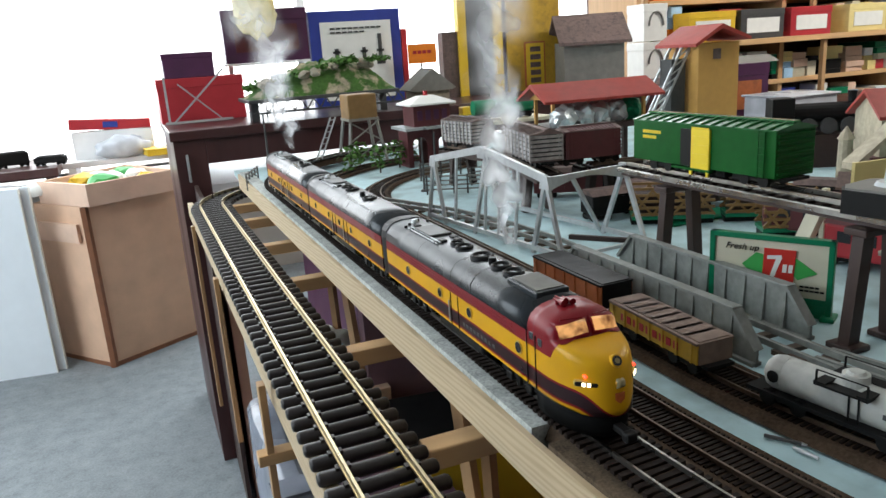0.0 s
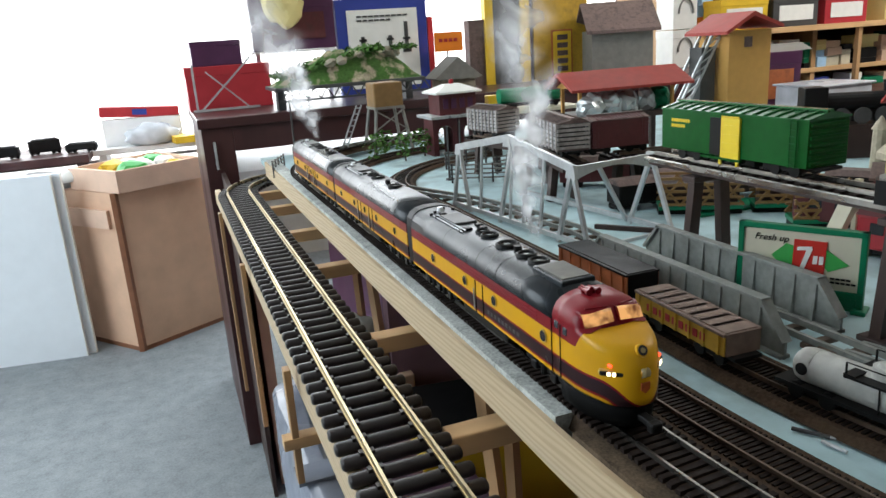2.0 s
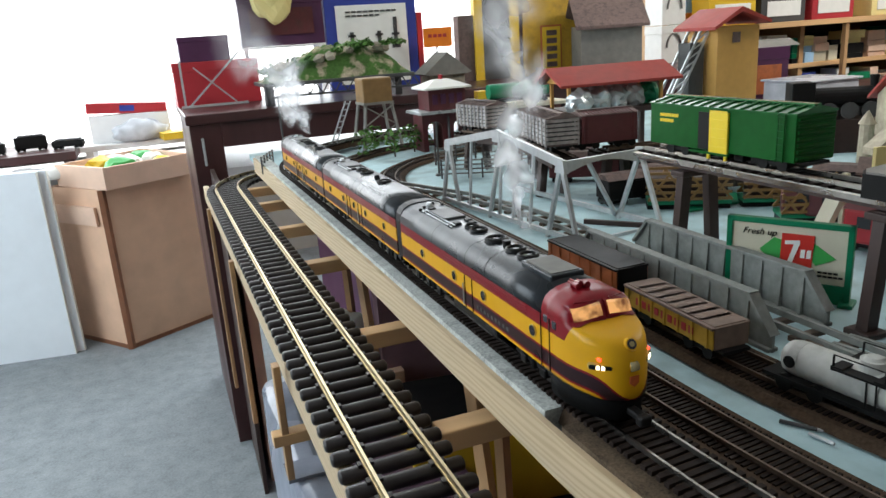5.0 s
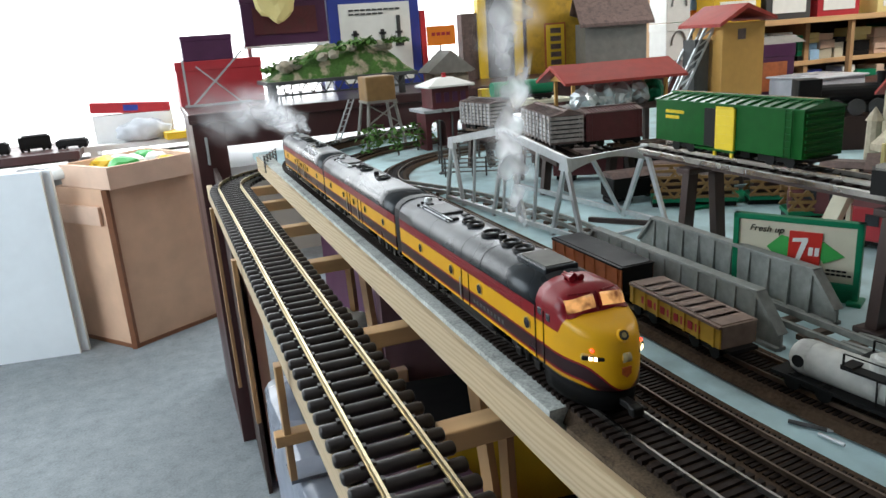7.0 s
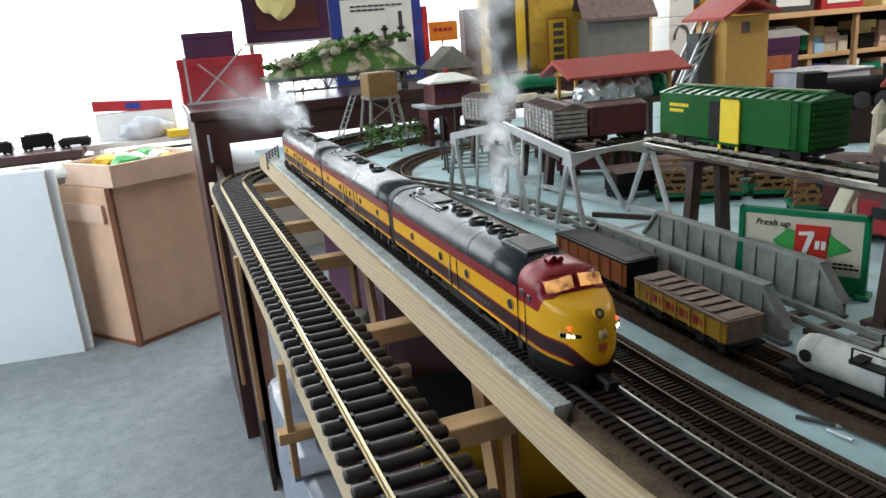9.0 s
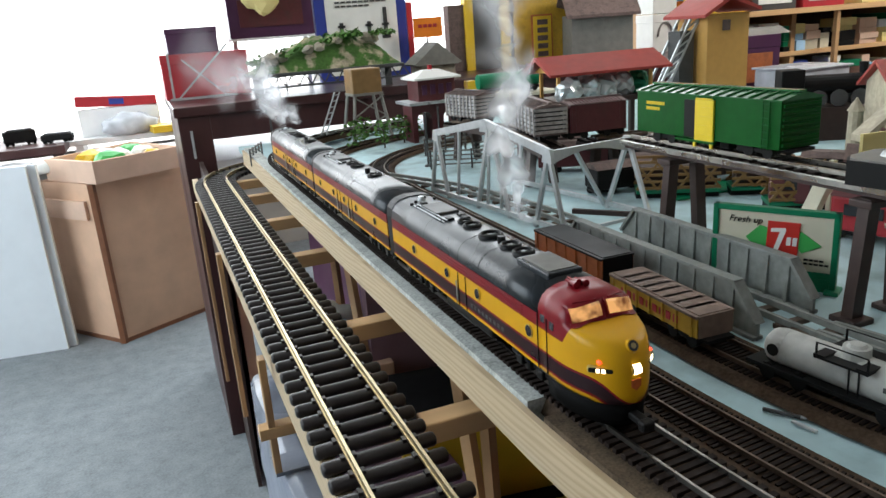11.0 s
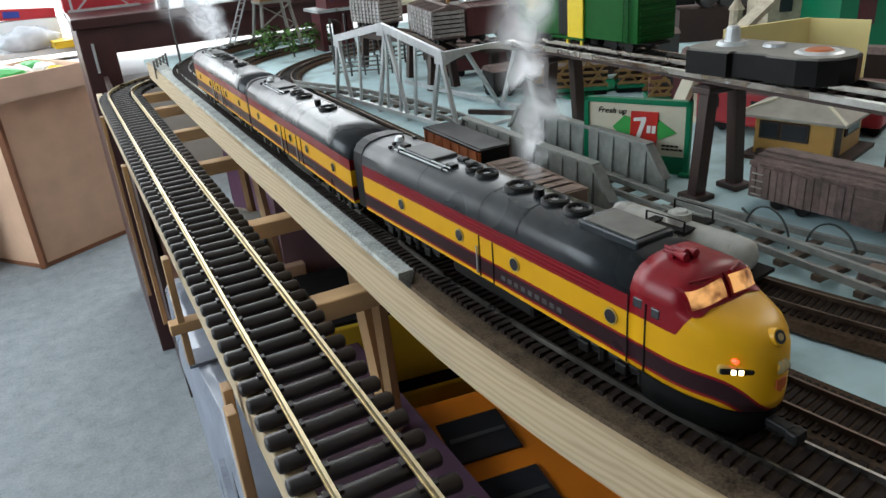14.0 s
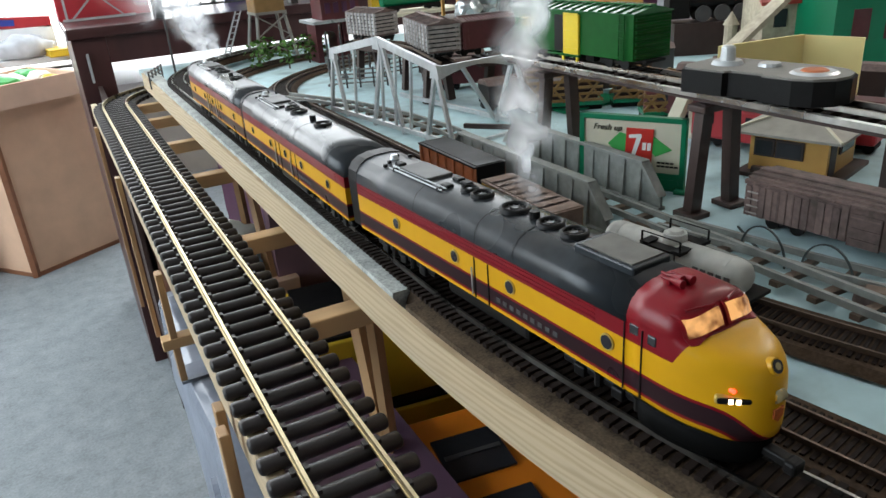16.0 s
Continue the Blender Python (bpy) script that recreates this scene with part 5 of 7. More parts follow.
# ---- smoke ----
def smoke_mat():
    m = bpy.data.materials.new("thin_smoke")
    m.use_nodes = True
    n, l = m.node_tree.nodes, m.node_tree.links
    n.remove(n["Principled BSDF"])
    out = n["Material Output"]
    tr, df, mx = n.new("ShaderNodeBsdfTransparent"), n.new("ShaderNodeBsdfDiffuse"), n.new("ShaderNodeMixShader")
    tl, ad = n.new("ShaderNodeBsdfTranslucent"), n.new("ShaderNodeMixShader")
    df.inputs[0].default_value = (0.96, 0.97, 1.0, 1)
    tl.inputs[0].default_value = (0.96, 0.97, 1.0, 1)
    ad.inputs[0].default_value = 0.7
    l.new(df.outputs[0], ad.inputs[1])
    l.new(tl.outputs[0], ad.inputs[2])
    uv = n.new("ShaderNodeUVMap")
    sep = n.new("ShaderNodeSeparateXYZ")
    l.new(uv.outputs[0], sep.inputs[0])
    # soft towards the rim; the second coordinate tells how thick the puff is
    e2 = n.new("ShaderNodeMapRange")
    e2.interpolation_type = "SMOOTHERSTEP"
    e2.inputs[1].default_value, e2.inputs[2].default_value, e2.inputs[3].default_value, e2.inputs[4].default_value = 0.0, 1.0, 0.92, 0.0
    l.new(sep.outputs[0], e2.inputs[0])
    tc = n.new("ShaderNodeTexCoord")
    ns = n.new("ShaderNodeTexNoise")
    ns.inputs["Scale"].default_value, ns.inputs["Detail"].default_value, ns.inputs["Distortion"].default_value = 24, 3, 1.0
    l.new(tc.outputs["Object"], ns.inputs[0])
    nr = n.new("ShaderNodeMapRange")
    nr.inputs[1].default_value, nr.inputs[2].default_value = 0.24, 0.62
    l.new(ns.outputs[0], nr.inputs[0])
    a = n.new("ShaderNodeMath")
    a.operation = "MULTIPLY"
    l.new(e2.outputs[0], a.inputs[0])
    l.new(sep.outputs[1], a.inputs[1])
    b = n.new("ShaderNodeMath")
    b.operation = "MULTIPLY"
    l.new(a.outputs[0], b.inputs[0])
    l.new(nr.outputs[0], b.inputs[1])
    l.new(b.outputs[0], mx.inputs[0])
    l.new(tr.outputs[0], mx.inputs[1])
    l.new(ad.outputs[0], mx.inputs[2])
    l.new(mx.outputs[0], out.inputs[0])
    return m


M["smoke"] = smoke_mat()


def puff(q, count, height, r0, r1, lean):
    """One small hollow cap of smoke; they grow and scatter as they rise. Returns its mesh and its place."""
    bm = bmesh.new()
    uv = bm.loops.layers.uv.new("UVMap")
    for f in ((q + 0.5) / count,):
        r = (r0 + (r1 - r0) * f ** 0.75) * random.uniform(0.8, 1.25)
        spread = r * 0.45
        at = Vector((lean[0] * f * f + random.uniform(-1, 1) * spread, lean[1] * f * f + random.uniform(-1, 1) * spread, height * f))
        c = Vector((0, 0, 0))
        turn = Euler((radians(90 + random.uniform(-28, 28)), 0, radians(-20 + random.uniform(-32, 32)))).to_matrix()
        roll = random.uniform(0, 6.28)
        strong = (1 - f) ** 0.8 * (0.45 + 0.55 * min(1.0, f * 9)) * random.uniform(0.75, 1.0)
        n, k = 5, 18
        mid = bm.verts.new(c + turn @ Vector((0, 0, r * 0.4)))
        rows = []
        for i in range(1, n + 1):
            e = i / n
            row = []
            for j in range(k):
                a = roll + 2 * math.pi * j / k
                w = r * e * (1 + 0.22 * math.sin(3 * a + q) + 0.12 * math.sin(5 * a + 2 * q))
                row.append(bm.verts.new(c + turn @ Vector((math.cos(a) * w, math.sin(a) * w * 1.25, r * 0.4 * (1 - e * e)))))
            rows.append(row)
        for j in range(k):
            fc = bm.faces.new((mid, rows[0][j], rows[0][(j + 1) % k]))
            for lp, e in zip(fc.loops, (0, 1 / n, 1 / n)):
                lp[uv].uv = (e, strong)
            for i in range(n - 1):
                fc = bm.faces.new((rows[i][j], rows[i + 1][j], rows[i + 1][(j + 1) % k], rows[i][(j + 1) % k]))
                for lp, e in zip(fc.loops, ((i + 1) / n, (i + 2) / n, (i + 2) / n, (i + 1) / n)):
                    lp[uv].uv = (e, strong)
    return bm, at


def plume(name, label, count, height, r0, r1, lean):
    t = thing(name, label, "smoke")
    out = []
    for q in range(count):
        bm, at = puff(q, count, height, r0, r1, lean)
        out.append((part("puff", bm, "smoke", t, m=Matrix.Translation(at), smooth=True), at))
    return t, out


lead_smoke = plume("lead_smoke_plume", "thin white smoke rising from the lead diesel", 19, 0.38, 0.009, 0.048, (0.012, 0.0))
rear_smoke = plume("rear_smoke_plume", "thin white smoke drifting from the rear diesel", 14, 0.32, 0.010, 0.066, (-0.04, 0.0))


# ---- scenery on the far part of the table ----
def legs4(parent, hx, hy, z0, z1, r, material, name="leg", splay=1.3):
    for sx in (-1, 1):
        for sy in (-1, 1):
            b = bmesh.new()
            add_bar(b, (sx * hx * splay, sy * hy * splay, z0), (sx * hx, sy * hy, z1), r, r)
            part(name, b, material, parent)


def turf_mat():
    """Grass with bare tan rock showing through."""
    m = mat("turf_and_rock", (0.055, 0.12, 0.025), 0.95, 0, 0.5, 160, 1.0)
    n, l = m.node_tree.nodes, m.node_tree.links
    col = next(x for x in n if x.bl_idname == "ShaderNodeMix")
    ns, r, tc = n.new("ShaderNodeTexNoise"), n.new("ShaderNodeValToRGB"), next(x for x in n if x.bl_idname == "ShaderNodeTexCoord")
    ns.inputs["Scale"].default_value, ns.inputs["Detail"].default_value = 26, 7
    l.new(tc.outputs["Object"], ns.inputs[0])
    r.color_ramp.elements[0].position, r.color_ramp.elements[0].color = 0.50, (0.055, 0.125, 0.025, 1)
    r.color_ramp.elements[1].position, r.color_ramp.elements[1].color = 0.60, (0.40, 0.34, 0.24, 1)
    l.new(ns.outputs[0], r.inputs[0])
    l.new(r.outputs[0], col.inputs[6])
    return m


def hill():
    u = thing("model_hill", "grassy green model hill with rock outcrops", "model hill", pose(0.512, 2.06, 0.93))
    bm = bmesh.new()
    n, k = 56, 26
    grid = []
    for i in range(n + 1):
        row = []
        for j in range(k + 1):
            x, y = -0.20 + 0.40 * i / n, -0.09 + 0.18 * j / k
            e = max(0, 1 - abs(2 * i / n - 1) ** 2.5) * max(0, 1 - abs(2 * j / k - 1) ** 3)
            h = 0.062 + e * (0.098 * (0.30 + 0.70 * min(1, (x + 0.2) / 0.26)) + 0.030 * noise.noise(Vector((x * 16, y * 16, 1))) + 0.010 * noise.noise(Vector((x * 60, y * 60, 4))))
            row.append(bm.verts.new((x + 0.006 * noise.noise(Vector((x * 50, y * 50, 7))), y, h)))
        grid.append(row)
    for i in range(n):
        for j in range(k):
            bm.faces.new((grid[i][j], grid[i + 1][j], grid[i + 1][j + 1], grid[i][j + 1]))
    part("turf", bm, turf_mat(), u, smooth=True)
    for q in range(16):
        x, y = random.uniform(-0.16, 0.18), random.uniform(-0.085, -0.02)
        bm = bmesh.new()
        bmesh.ops.create_icosphere(bm, subdivisions=2, radius=random.uniform(0.008, 0.02))
        for w in bm.verts:
            w.co *= 1 + 0.5 * noise.noise(w.co * 90 + Vector((q, 0, 0)))
            w.co.z *= 0.7
        part("rock", bm, "rock", u, m=pose(x, y, 0.085 + 0.050 * min(1, max(0.1, (x + 0.2) / 0.25)), 20, 15, q * 40))
    for q in range(26):
        x, y = random.uniform(-0.19, 0.19), random.uniform(-0.09, 0.05)
        bm = bmesh.new()
        for w in range(26):
            p = Vector((random.gauss(0, 0.008), random.gauss(0, 0.008), abs(random.gauss(0, 0.006))))
            a = random.random() * 6.3
            d, e = Vector((math.cos(a), math.sin(a), 0.4)) * 0.004, Vector((-math.sin(a), math.cos(a), 0.7)) * 0.004
            bm.faces.new([bm.verts.new(p + v) for v in (-d - e, d - e, d + e, e - d)])
        part("bush", bm, "grass", u, m=pose(x, y, 0.080 + 0.060 * min(1, max(0.05, (x + 0.2) / 0.24))))
    part("base_board", box(-0.205, 0.205, -0.095, 0.095, 0.052, 0.062, 0.002), "darkgrey", u)
    for q in range(12):
        x = -0.19 + q * 0.034
        b = bmesh.new()
        add_bar(b, (x, -0.093, 0.028), (x + 0.017, -0.093, 0.054), 0.003, 0.003)
        add_bar(b, (x + 0.034, -0.093, 0.028), (x + 0.017, -0.093, 0.054), 0.003, 0.003)
        part("truss_brace", b, "darkgrey", u)
    part("truss_chord", box(-0.195, 0.22, -0.096, -0.090, 0.024, 0.029), "darkgrey", u)
    for x in (-0.18, 0.18):
        part("prop", box(x - 0.01, x + 0.01, -0.02, 0.02, 0, 0.052), "darkgrey", u)


hill()


def water_tank():
    u = thing("water_tower", "tan square tank on a steel lattice tower", "water tower", pose(0.535, 1.76, TOP))
    part("tank", box(-0.036, 0.036, -0.036, 0.036, 0.108, 0.168, 0.004), "tanktan", u)
    part("tank_band", box(-0.0375, 0.0375, -0.0375, 0.0375, 0.106, 0.112), "housegrey", u)
    legs4(u, 0.032, 0.032, 0.0, 0.108, 0.006, "housegrey", splay=1.5)
    for z0, z1 in ((0.01, 0.055), (0.055, 0.105)):
        b = bmesh.new()
        add_bar(b, (-0.042, -0.042, z0), (0.038, -0.038, z1), 0.003, 0.003)
        add_bar(b, (0.042, -0.042, z0), (-0.038, -0.038, z1), 0.003, 0.003)
        part("cross_brace", b, "housegrey", u)
    v = thing("leaning_ladder", "pale grey model ladder leaning on the tower", "ladder", pose(0.44, 1.74, TOP))
    for x in (-0.006, 0.006):
        b = bmesh.new()
        add_bar(b, (x - 0.03, 0, 0), (x + 0.025, 0, 0.12), 0.003, 0.003)
        part("rail", b, "silver", v)
    for q in range(9):
        f = (q + 0.5) / 9
        part("rung", box(-0.03 + 0.055 * f - 0.006, -0.03 + 0.055 * f + 0.006, -0.001, 0.001, 0.12 * f - 0.001, 0.12 * f + 0.001), "silver", v)


water_tank()

# rail fence and posts at the far table edge
for k, (x, y, rz) in enumerate(((0.245, 1.62, 68), (0.60, 1.42, 12), (0.66, 1.30, 8), (0.55, 1.24, -30))):
    f = thing("model_fence", "small dark grey model rail fence", "fence", pose(x, y, TOP, 0, 0, rz), "model fences")
    for q in range(5):
        part("fence_post", box(-0.05 + q * 0.025 - 0.0015, -0.05 + q * 0.025 + 0.0015, -0.0015, 0.0015, 0, 0.036), "darkgrey", f)
    for z in (0.009, 0.017, 0.025, 0.033):
        part("fence_rail", box(-0.054, 0.054, -0.001, 0.001, z - 0.0013, z + 0.0013), "housegrey", f)
for x, y in ((0.29, 1.66), (0.515, 1.30), (0.565, 1.36)):
    p = thing("line_pole", "thin dark model line pole with crossarm", "pole", pose(x, y, TOP), "line poles")
    part("mast", cyl((0, 0, 0), (0, 0, 0.15 if x < 0.3 else 0.10), 0.0025, 0.0018, 8), "darkgrey", p)
    part("foot", cyl((0, 0, 0), (0, 0, 0.004), 0.008, 0.006, 10), "darkgrey", p)
# green shrubs by the tower foot
for k, (x, y) in enumerate(((0.46, 1.60), (0.52, 1.58), (0.58, 1.62), (0.50, 1.67), (0.62, 1.66))):
    u = thing("model_shrub", "dark green ragged model shrub", "shrub", pose(x, y, TOP), "model shrubs")
    part("stem", cyl((0, 0, 0), (0, 0, 0.05), 0.002, 0.001, 6), "trestle", u)
    bm = bmesh.new()
    for w in range(70):
        p = Vector((random.gauss(0, 0.010), random.gauss(0, 0.010), random.uniform(0.012, 0.062)))
        a = random.random() * 6.3
        d, e = Vector((math.cos(a), math.sin(a), random.uniform(-1, 1))) * 0.0035, Vector((-math.sin(a), math.cos(a), 0.5)) * 0.0035
        bm.faces.new([bm.verts.new(p + v) for v in (-d - e, d - e, d + e, e - d)])
    tagged(part("crown", bm, "grass", u), kind="stuff")


# stone-coloured far roadbed humps and a coil of wire behind the train
b = bmesh.new()
for k in range(40):
    a = k * 0.55
    add_bar(b, (0.385 + 0.013 * math.cos(a), 1.075 + 0.006 * math.sin(a * 0.3), TOP + 0.014 + 0.013 * math.sin(a)), (0.385 + 0.013 * math.cos(a + 0.55), 1.075 + 0.006 * math.sin((a + 0.55) * 0.3), TOP + 0.014 + 0.013 * math.sin(a + 0.55)), 0.002, 0.002)
simple("wire_coil", b, "wire", "small coil of black wire on the table", "wire coil")
b = bmesh.new()
for cx, cy in ((0.505, 0.318), (0.512, 0.268)):
    for k in range(16):
        a0, a1 = math.pi * k / 16, math.pi * (k + 1) / 16
        add_bar(b, (cx + 0.004 * k / 16, cy - 0.022 * math.cos(a0), TOP + 0.026 * math.sin(a0)), (cx + 0.004 * (k + 1) / 16, cy - 0.022 * math.cos(a1), TOP + 0.026 * math.sin(a1)), 0.0012, 0.0012)
add_bar(b, (0.505, 0.31, TOP + 0.002), (0.54, 0.37, TOP + 0.002), 0.0015, 0.0015)
simple("loose_wire", b, "wire", "thin looped grey-green wire on the table", "wire")
u = thing("pen", "dark pen lying on the pale blue board", "pen", pose(0.377, 0.335, TOP + 0.002, 0, 0, -58))
part("barrel", cyl((-0.012, 0, 0), (0.010, 0, 0), 0.0014, n=8), "darkgrey", u)
part("tip", cyl((0.010, 0, 0), (0.014, 0, 0), 0.0013, 0.0003, 8), "silver", u)
u = thing("small_tool", "small metal screwdriver on the board", "tool", pose(0.376, 0.318, TOP + 0.002, 0, 0, -80))
part("barrel", cyl((-0.008, 0, 0), (0.008, 0, 0), 0.0012, n=8), "silver", u)
# switch machine and dark ties on the bridge line
for k, (x, y) in enumerate(((0.470, 0.405), (0.462, 0.335), (0.505, 0.225), (0.49, 0.185))):
    u = thing("switch_machine", "dark brown model track switch box", "track switch", pose(x, y, TOP, 0, 0, 12 * k), "track switches")
    part("housing", box(-0.009, 0.009, -0.013, 0.013, 0, 0.009, 0.0015), "tie_small" if k % 2 else "weather", u)
    part("cap", box(-0.006, 0.006, -0.008, 0.008, 0.009, 0.012, 0.001), "rust_rail", u)
railway("siding_track", "grey metal siding track branching on the table", [(0.60, 0.02), (0.545, 0.15), (0.512, 0.27), (0.487, 0.40)][::-1], 0.0224, 0.841, None, pitch=0.030, tie=(0.032, 0.006, 0.004), rail="girder", railw=0.0034, railh=0.005, tiemat="rust_rail")

# mid-level line that the red and slatted cars stand on
spur = [(0.84, 0.941), (0.70, 0.966), (0.642, 0.976)]
railway("spur_track", "dark mid-level spur track under the red car", spur, 0.0224, 0.902, None, pitch=0.014, tie=(0.036, 0.007, 0.004), rail="rust_rail", railw=0.0024, railh=0.004)
mid = [(0.580, 0.948), (0.602, 1.044), (0.621, 1.125), (0.624, 1.20), (0.607, 1.30), (0.59, 1.37)]
railway("mid_level_track", "dark mid-level model track on piers", mid, 0.0224, 0.902, None, pitch=0.014, tie=(0.036, 0.007, 0.004), rail="rust_rail", railw=0.0024, railh=0.004)
md = thing("mid_level_deck", "dark plank deck under the mid-level track", "track deck")
part("plank", ribbon(mid, 0.022, 0.884, 0.894), "trestle", md)
part("plank", ribbon(spur, 0.022, 0.884, 0.894), "trestle", md)
for x, y in ((0.621, 1.15), (0.597, 1.02), (0.68, 0.97), (0.78, 0.952), (0.604, 1.32)):
    u = thing("short_pier", "short dark brown model railway pier", "bridge pier", pose(x, y, TOP), "piers under the mid-level track")
    for s in (-1, 1):
        b = bmesh.new()
        add_bar(b, (s * 0.022, 0, 0), (s * 0.015, 0, 0.056), 0.011, 0.012)
        part("leg", b, "trestle", u)
part_car = boxcar("grey_stock_car", "small weathered grey slatted stock car", pose(0.607, 1.295, 0.902, 0, 0, 10), "weather", L=0.10, H=0.040, roofmat="weather", slats=True)

# plum-coloured signal house on arched piers
u = thing("signal_house", "plum model house with pale hipped roof", "model building", pose(0.655, 1.62, TOP))
for s in (-1, 1):
    arch = [(-0.030, 0), (-0.018, 0)] + [(-0.018 * math.cos(math.pi * k / 8), 0.05 + 0.018 * math.sin(math.pi * k / 8)) for k in range(9)] + [(0.018, 0), (0.030, 0), (0.030, 0.085), (-0.030, 0.085)]
    part("arched_pier", prism([(x + s * 0.032, z) for x, z in arch], -0.03, 0.03, "y"), "boxcar_red", u)
part("deck", box(-0.072, 0.072, -0.05, 0.05, 0.085, 0.091), "silver", u)
part("wall", box(-0.045, 0.045, -0.035, 0.035, 0.091, 0.138, 0.001), "boxcar_red", u)
for x in (-0.03, -0.01, 0.01, 0.03):
    part("window", box(x - 0.006, x + 0.006, -0.0365, -0.035, 0.105, 0.127), "purplebox", u)
rf = []
for z, hx, hy in ((0.138, 0.056, 0.046), (0.142, 0.056, 0.046), (0.158, 0.018, 0.010)):
    rf.append([(-hx, -hy, z), (hx, -hy, z), (hx, hy, z), (-hx, hy, z)])
part("roof", loft(rf), "paper", u, "pale hipped roof")
part("chimney", box(-0.004, 0.004, -0.004, 0.004, 0.156, 0.168), "redbox", u)
u = thing("yellow_crate", "small yellow model crate by the house", "crate", pose(0.745, 1.60, TOP))
part("stand", box(-0.014, 0.014, -0.014, 0.014, 0, 0.09), "trestle", u)
part("crate", box(-0.012, 0.012, -0.012, 0.012, 0.09, 0.125, 0.002), "yellowbox", u)

# red-roofed shelter with wrapped goods
u = thing("goods_shelter", "open wooden model shelter with red roof", "model building", pose(0.885, 1.30, TOP, 0, 0, -6))
part("platform", box(-0.125, 0.125, -0.06, 0.06, 0.085, 0.095), "trestle", u)
legs4(u, 0.11, 0.05, 0, 0.085, 0.010, "trestle", splay=1.0)
legs4(u, 0.10, 0.04, 0.095, 0.150, 0.006, "tan", "roof_post", 1.0)
part("roof", prism([(-0.07, 0.142), (-0.07, 0.147), (0, 0.178), (0.07, 0.147), (0.07, 0.142), (0, 0.170)], -0.13, 0.13, "x"), "redroof", u, "red sheet roof")
for s in (-1, 1):
    part("gable", prism([(-0.055, 0.146), (0, 0.168), (0.055, 0.146)], s * 0.105 - 0.002, s * 0.105 + 0.002, "x"), "tan", u)
for k in range(5):
    bm = bmesh.new()
    bmesh.ops.create_icosphere(bm, subdivisions=3, radius=0.026)
    for w in bm.verts:
        w.co *= 1 + 0.35 * noise.noise(w.co * 70 + Vector((k * 3, 0, 0)))
    simple("wrapped_parcel", bm, "foil" if k < 4 else "signgreen", "parcel in crumpled shiny clear wrap", "parcel", "parcels under the shelter").matrix_basis = pose(0.80 + k * 0.042, 1.262 + 0.004 * k, TOP + 0.095 + 0.018, 10 * k, 0, 30 * k)

# green locomotive standing at the back
u = thing("green_tank_wagon", "green model tank wagon on a pale board", "model wagon", pose(0.80, 1.52, 0.925, 0, 0, 84))
part("tank", cyl((0, -0.07, 0.028), (0, 0.07, 0.028), 0.017, n=18), "signgreen", u)
part("frame", box(-0.015, 0.015, -0.078, 0.078, 0.008, 0.013), "black", u)
wheels(u, 0.15)
u = thing("pale_shelf_board", "pale board on dark posts at the table back", "board", pose(0.80, 1.52, TOP))
part("board", box(-0.11, 0.11, -0.05, 0.05, 0.09, 0.0965), "cream", u)
legs4(u, 0.095, 0.04, 0, 0.09, 0.009, "trestle", splay=1.0)

# tan coaling tower with ladder
u = thing("coaling_tower", "tall tan model tower with red roof", "model building", pose(1.285, 1.42, TOP))
part("shaft", box(-0.060, 0.060, -0.05, 0.05, 0, 0.232, 0.002), "tan", u)
part("hatch", box(-0.018, 0.004, -0.0515, -0.05, 0.195, 0.218), "weather", u)
part("roof", prism([(-0.085, 0.225), (-0.085, 0.232), (-0.01, 0.272), (0.075, 0.240), (0.075, 0.233), (-0.01, 0.262)], -0.07, 0.07, "y"), "redroof", u)
v = thing("lattice_hoist", "silver lattice hoist beside the tower", "lattice hoist", pose(1.195, 1.42, TOP))
for s in (-1, 1):
    for y in (-0.02, 0.02):
        b = bmesh.new()
        add_bar(b, (-0.075 + s * 0.012, y, 0.06), (0.02 + s * 0.012, y, 0.225), 0.005, 0.005)
        part("boom", b, "silver", v)
for q in range(8):
    f = q / 8
    x0, z0 = -0.075 + 0.095 * f, 0.06 + 0.165 * f
    b = bmesh.new()
    add_bar(b, (x0 - 0.012, -0.02, z0), (x0 + 0.024, -0.02, z0 + 0.02), 0.003, 0.003)
    part("lacing", b, "silver", v)
part("column", box(-0.02, 0.02, -0.02, 0.02, 0, 0.2), "darkgrey", v)

# yellow lattice crates, red wagon and timber under the elevated line
for k, (x, y, w, h) in enumerate(((0.705, 0.835, 0.110, 0.056), (0.815, 0.770, 0.115, 0.052), (0.775, 0.690, 0.08, 0.045))):
    u = thing("lattice_crate_wagon", "yellow wooden lattice-sided model wagon", "model wagon", pose(x, y, TOP, 0, 0, -32), "lattice wagons")
    part("base", box(-w / 2, w / 2, -0.02, 0.02, 0.008, 0.013), "signgreen", u)
    part("core", box(-w / 2 + 0.006, w / 2 - 0.006, -0.012, 0.012, 0.013, h - 0.012), "trestle", u)
    for s in (-1, 1):
        for z in (0.016, 0.025, 0.034, 0.043, 0.052):
            if z < h:
                part("rail", box(-w / 2, w / 2, s * 0.02 - 0.0015, s * 0.02 + 0.0015, z - 0.0018, z + 0.0018), "tanktan", u)
        n = 4
        for q in range(n):
            b = bmesh.new()
            a0 = -w / 2 + w * q / n
            add_bar(b, (a0, s * 0.0205, 0.014), (a0 + w / n, s * 0.0205, h - 0.006), 0.003, 0.003)
            add_bar(b, (a0 + w / n, s * 0.0207, 0.014), (a0, s * 0.0207, h - 0.006), 0.003, 0.003)
            part("lattice", b, "tanktan", u)
    part("underframe", box(-w / 2, w / 2, -0.012, 0.012, 0, 0.008), "black", u)
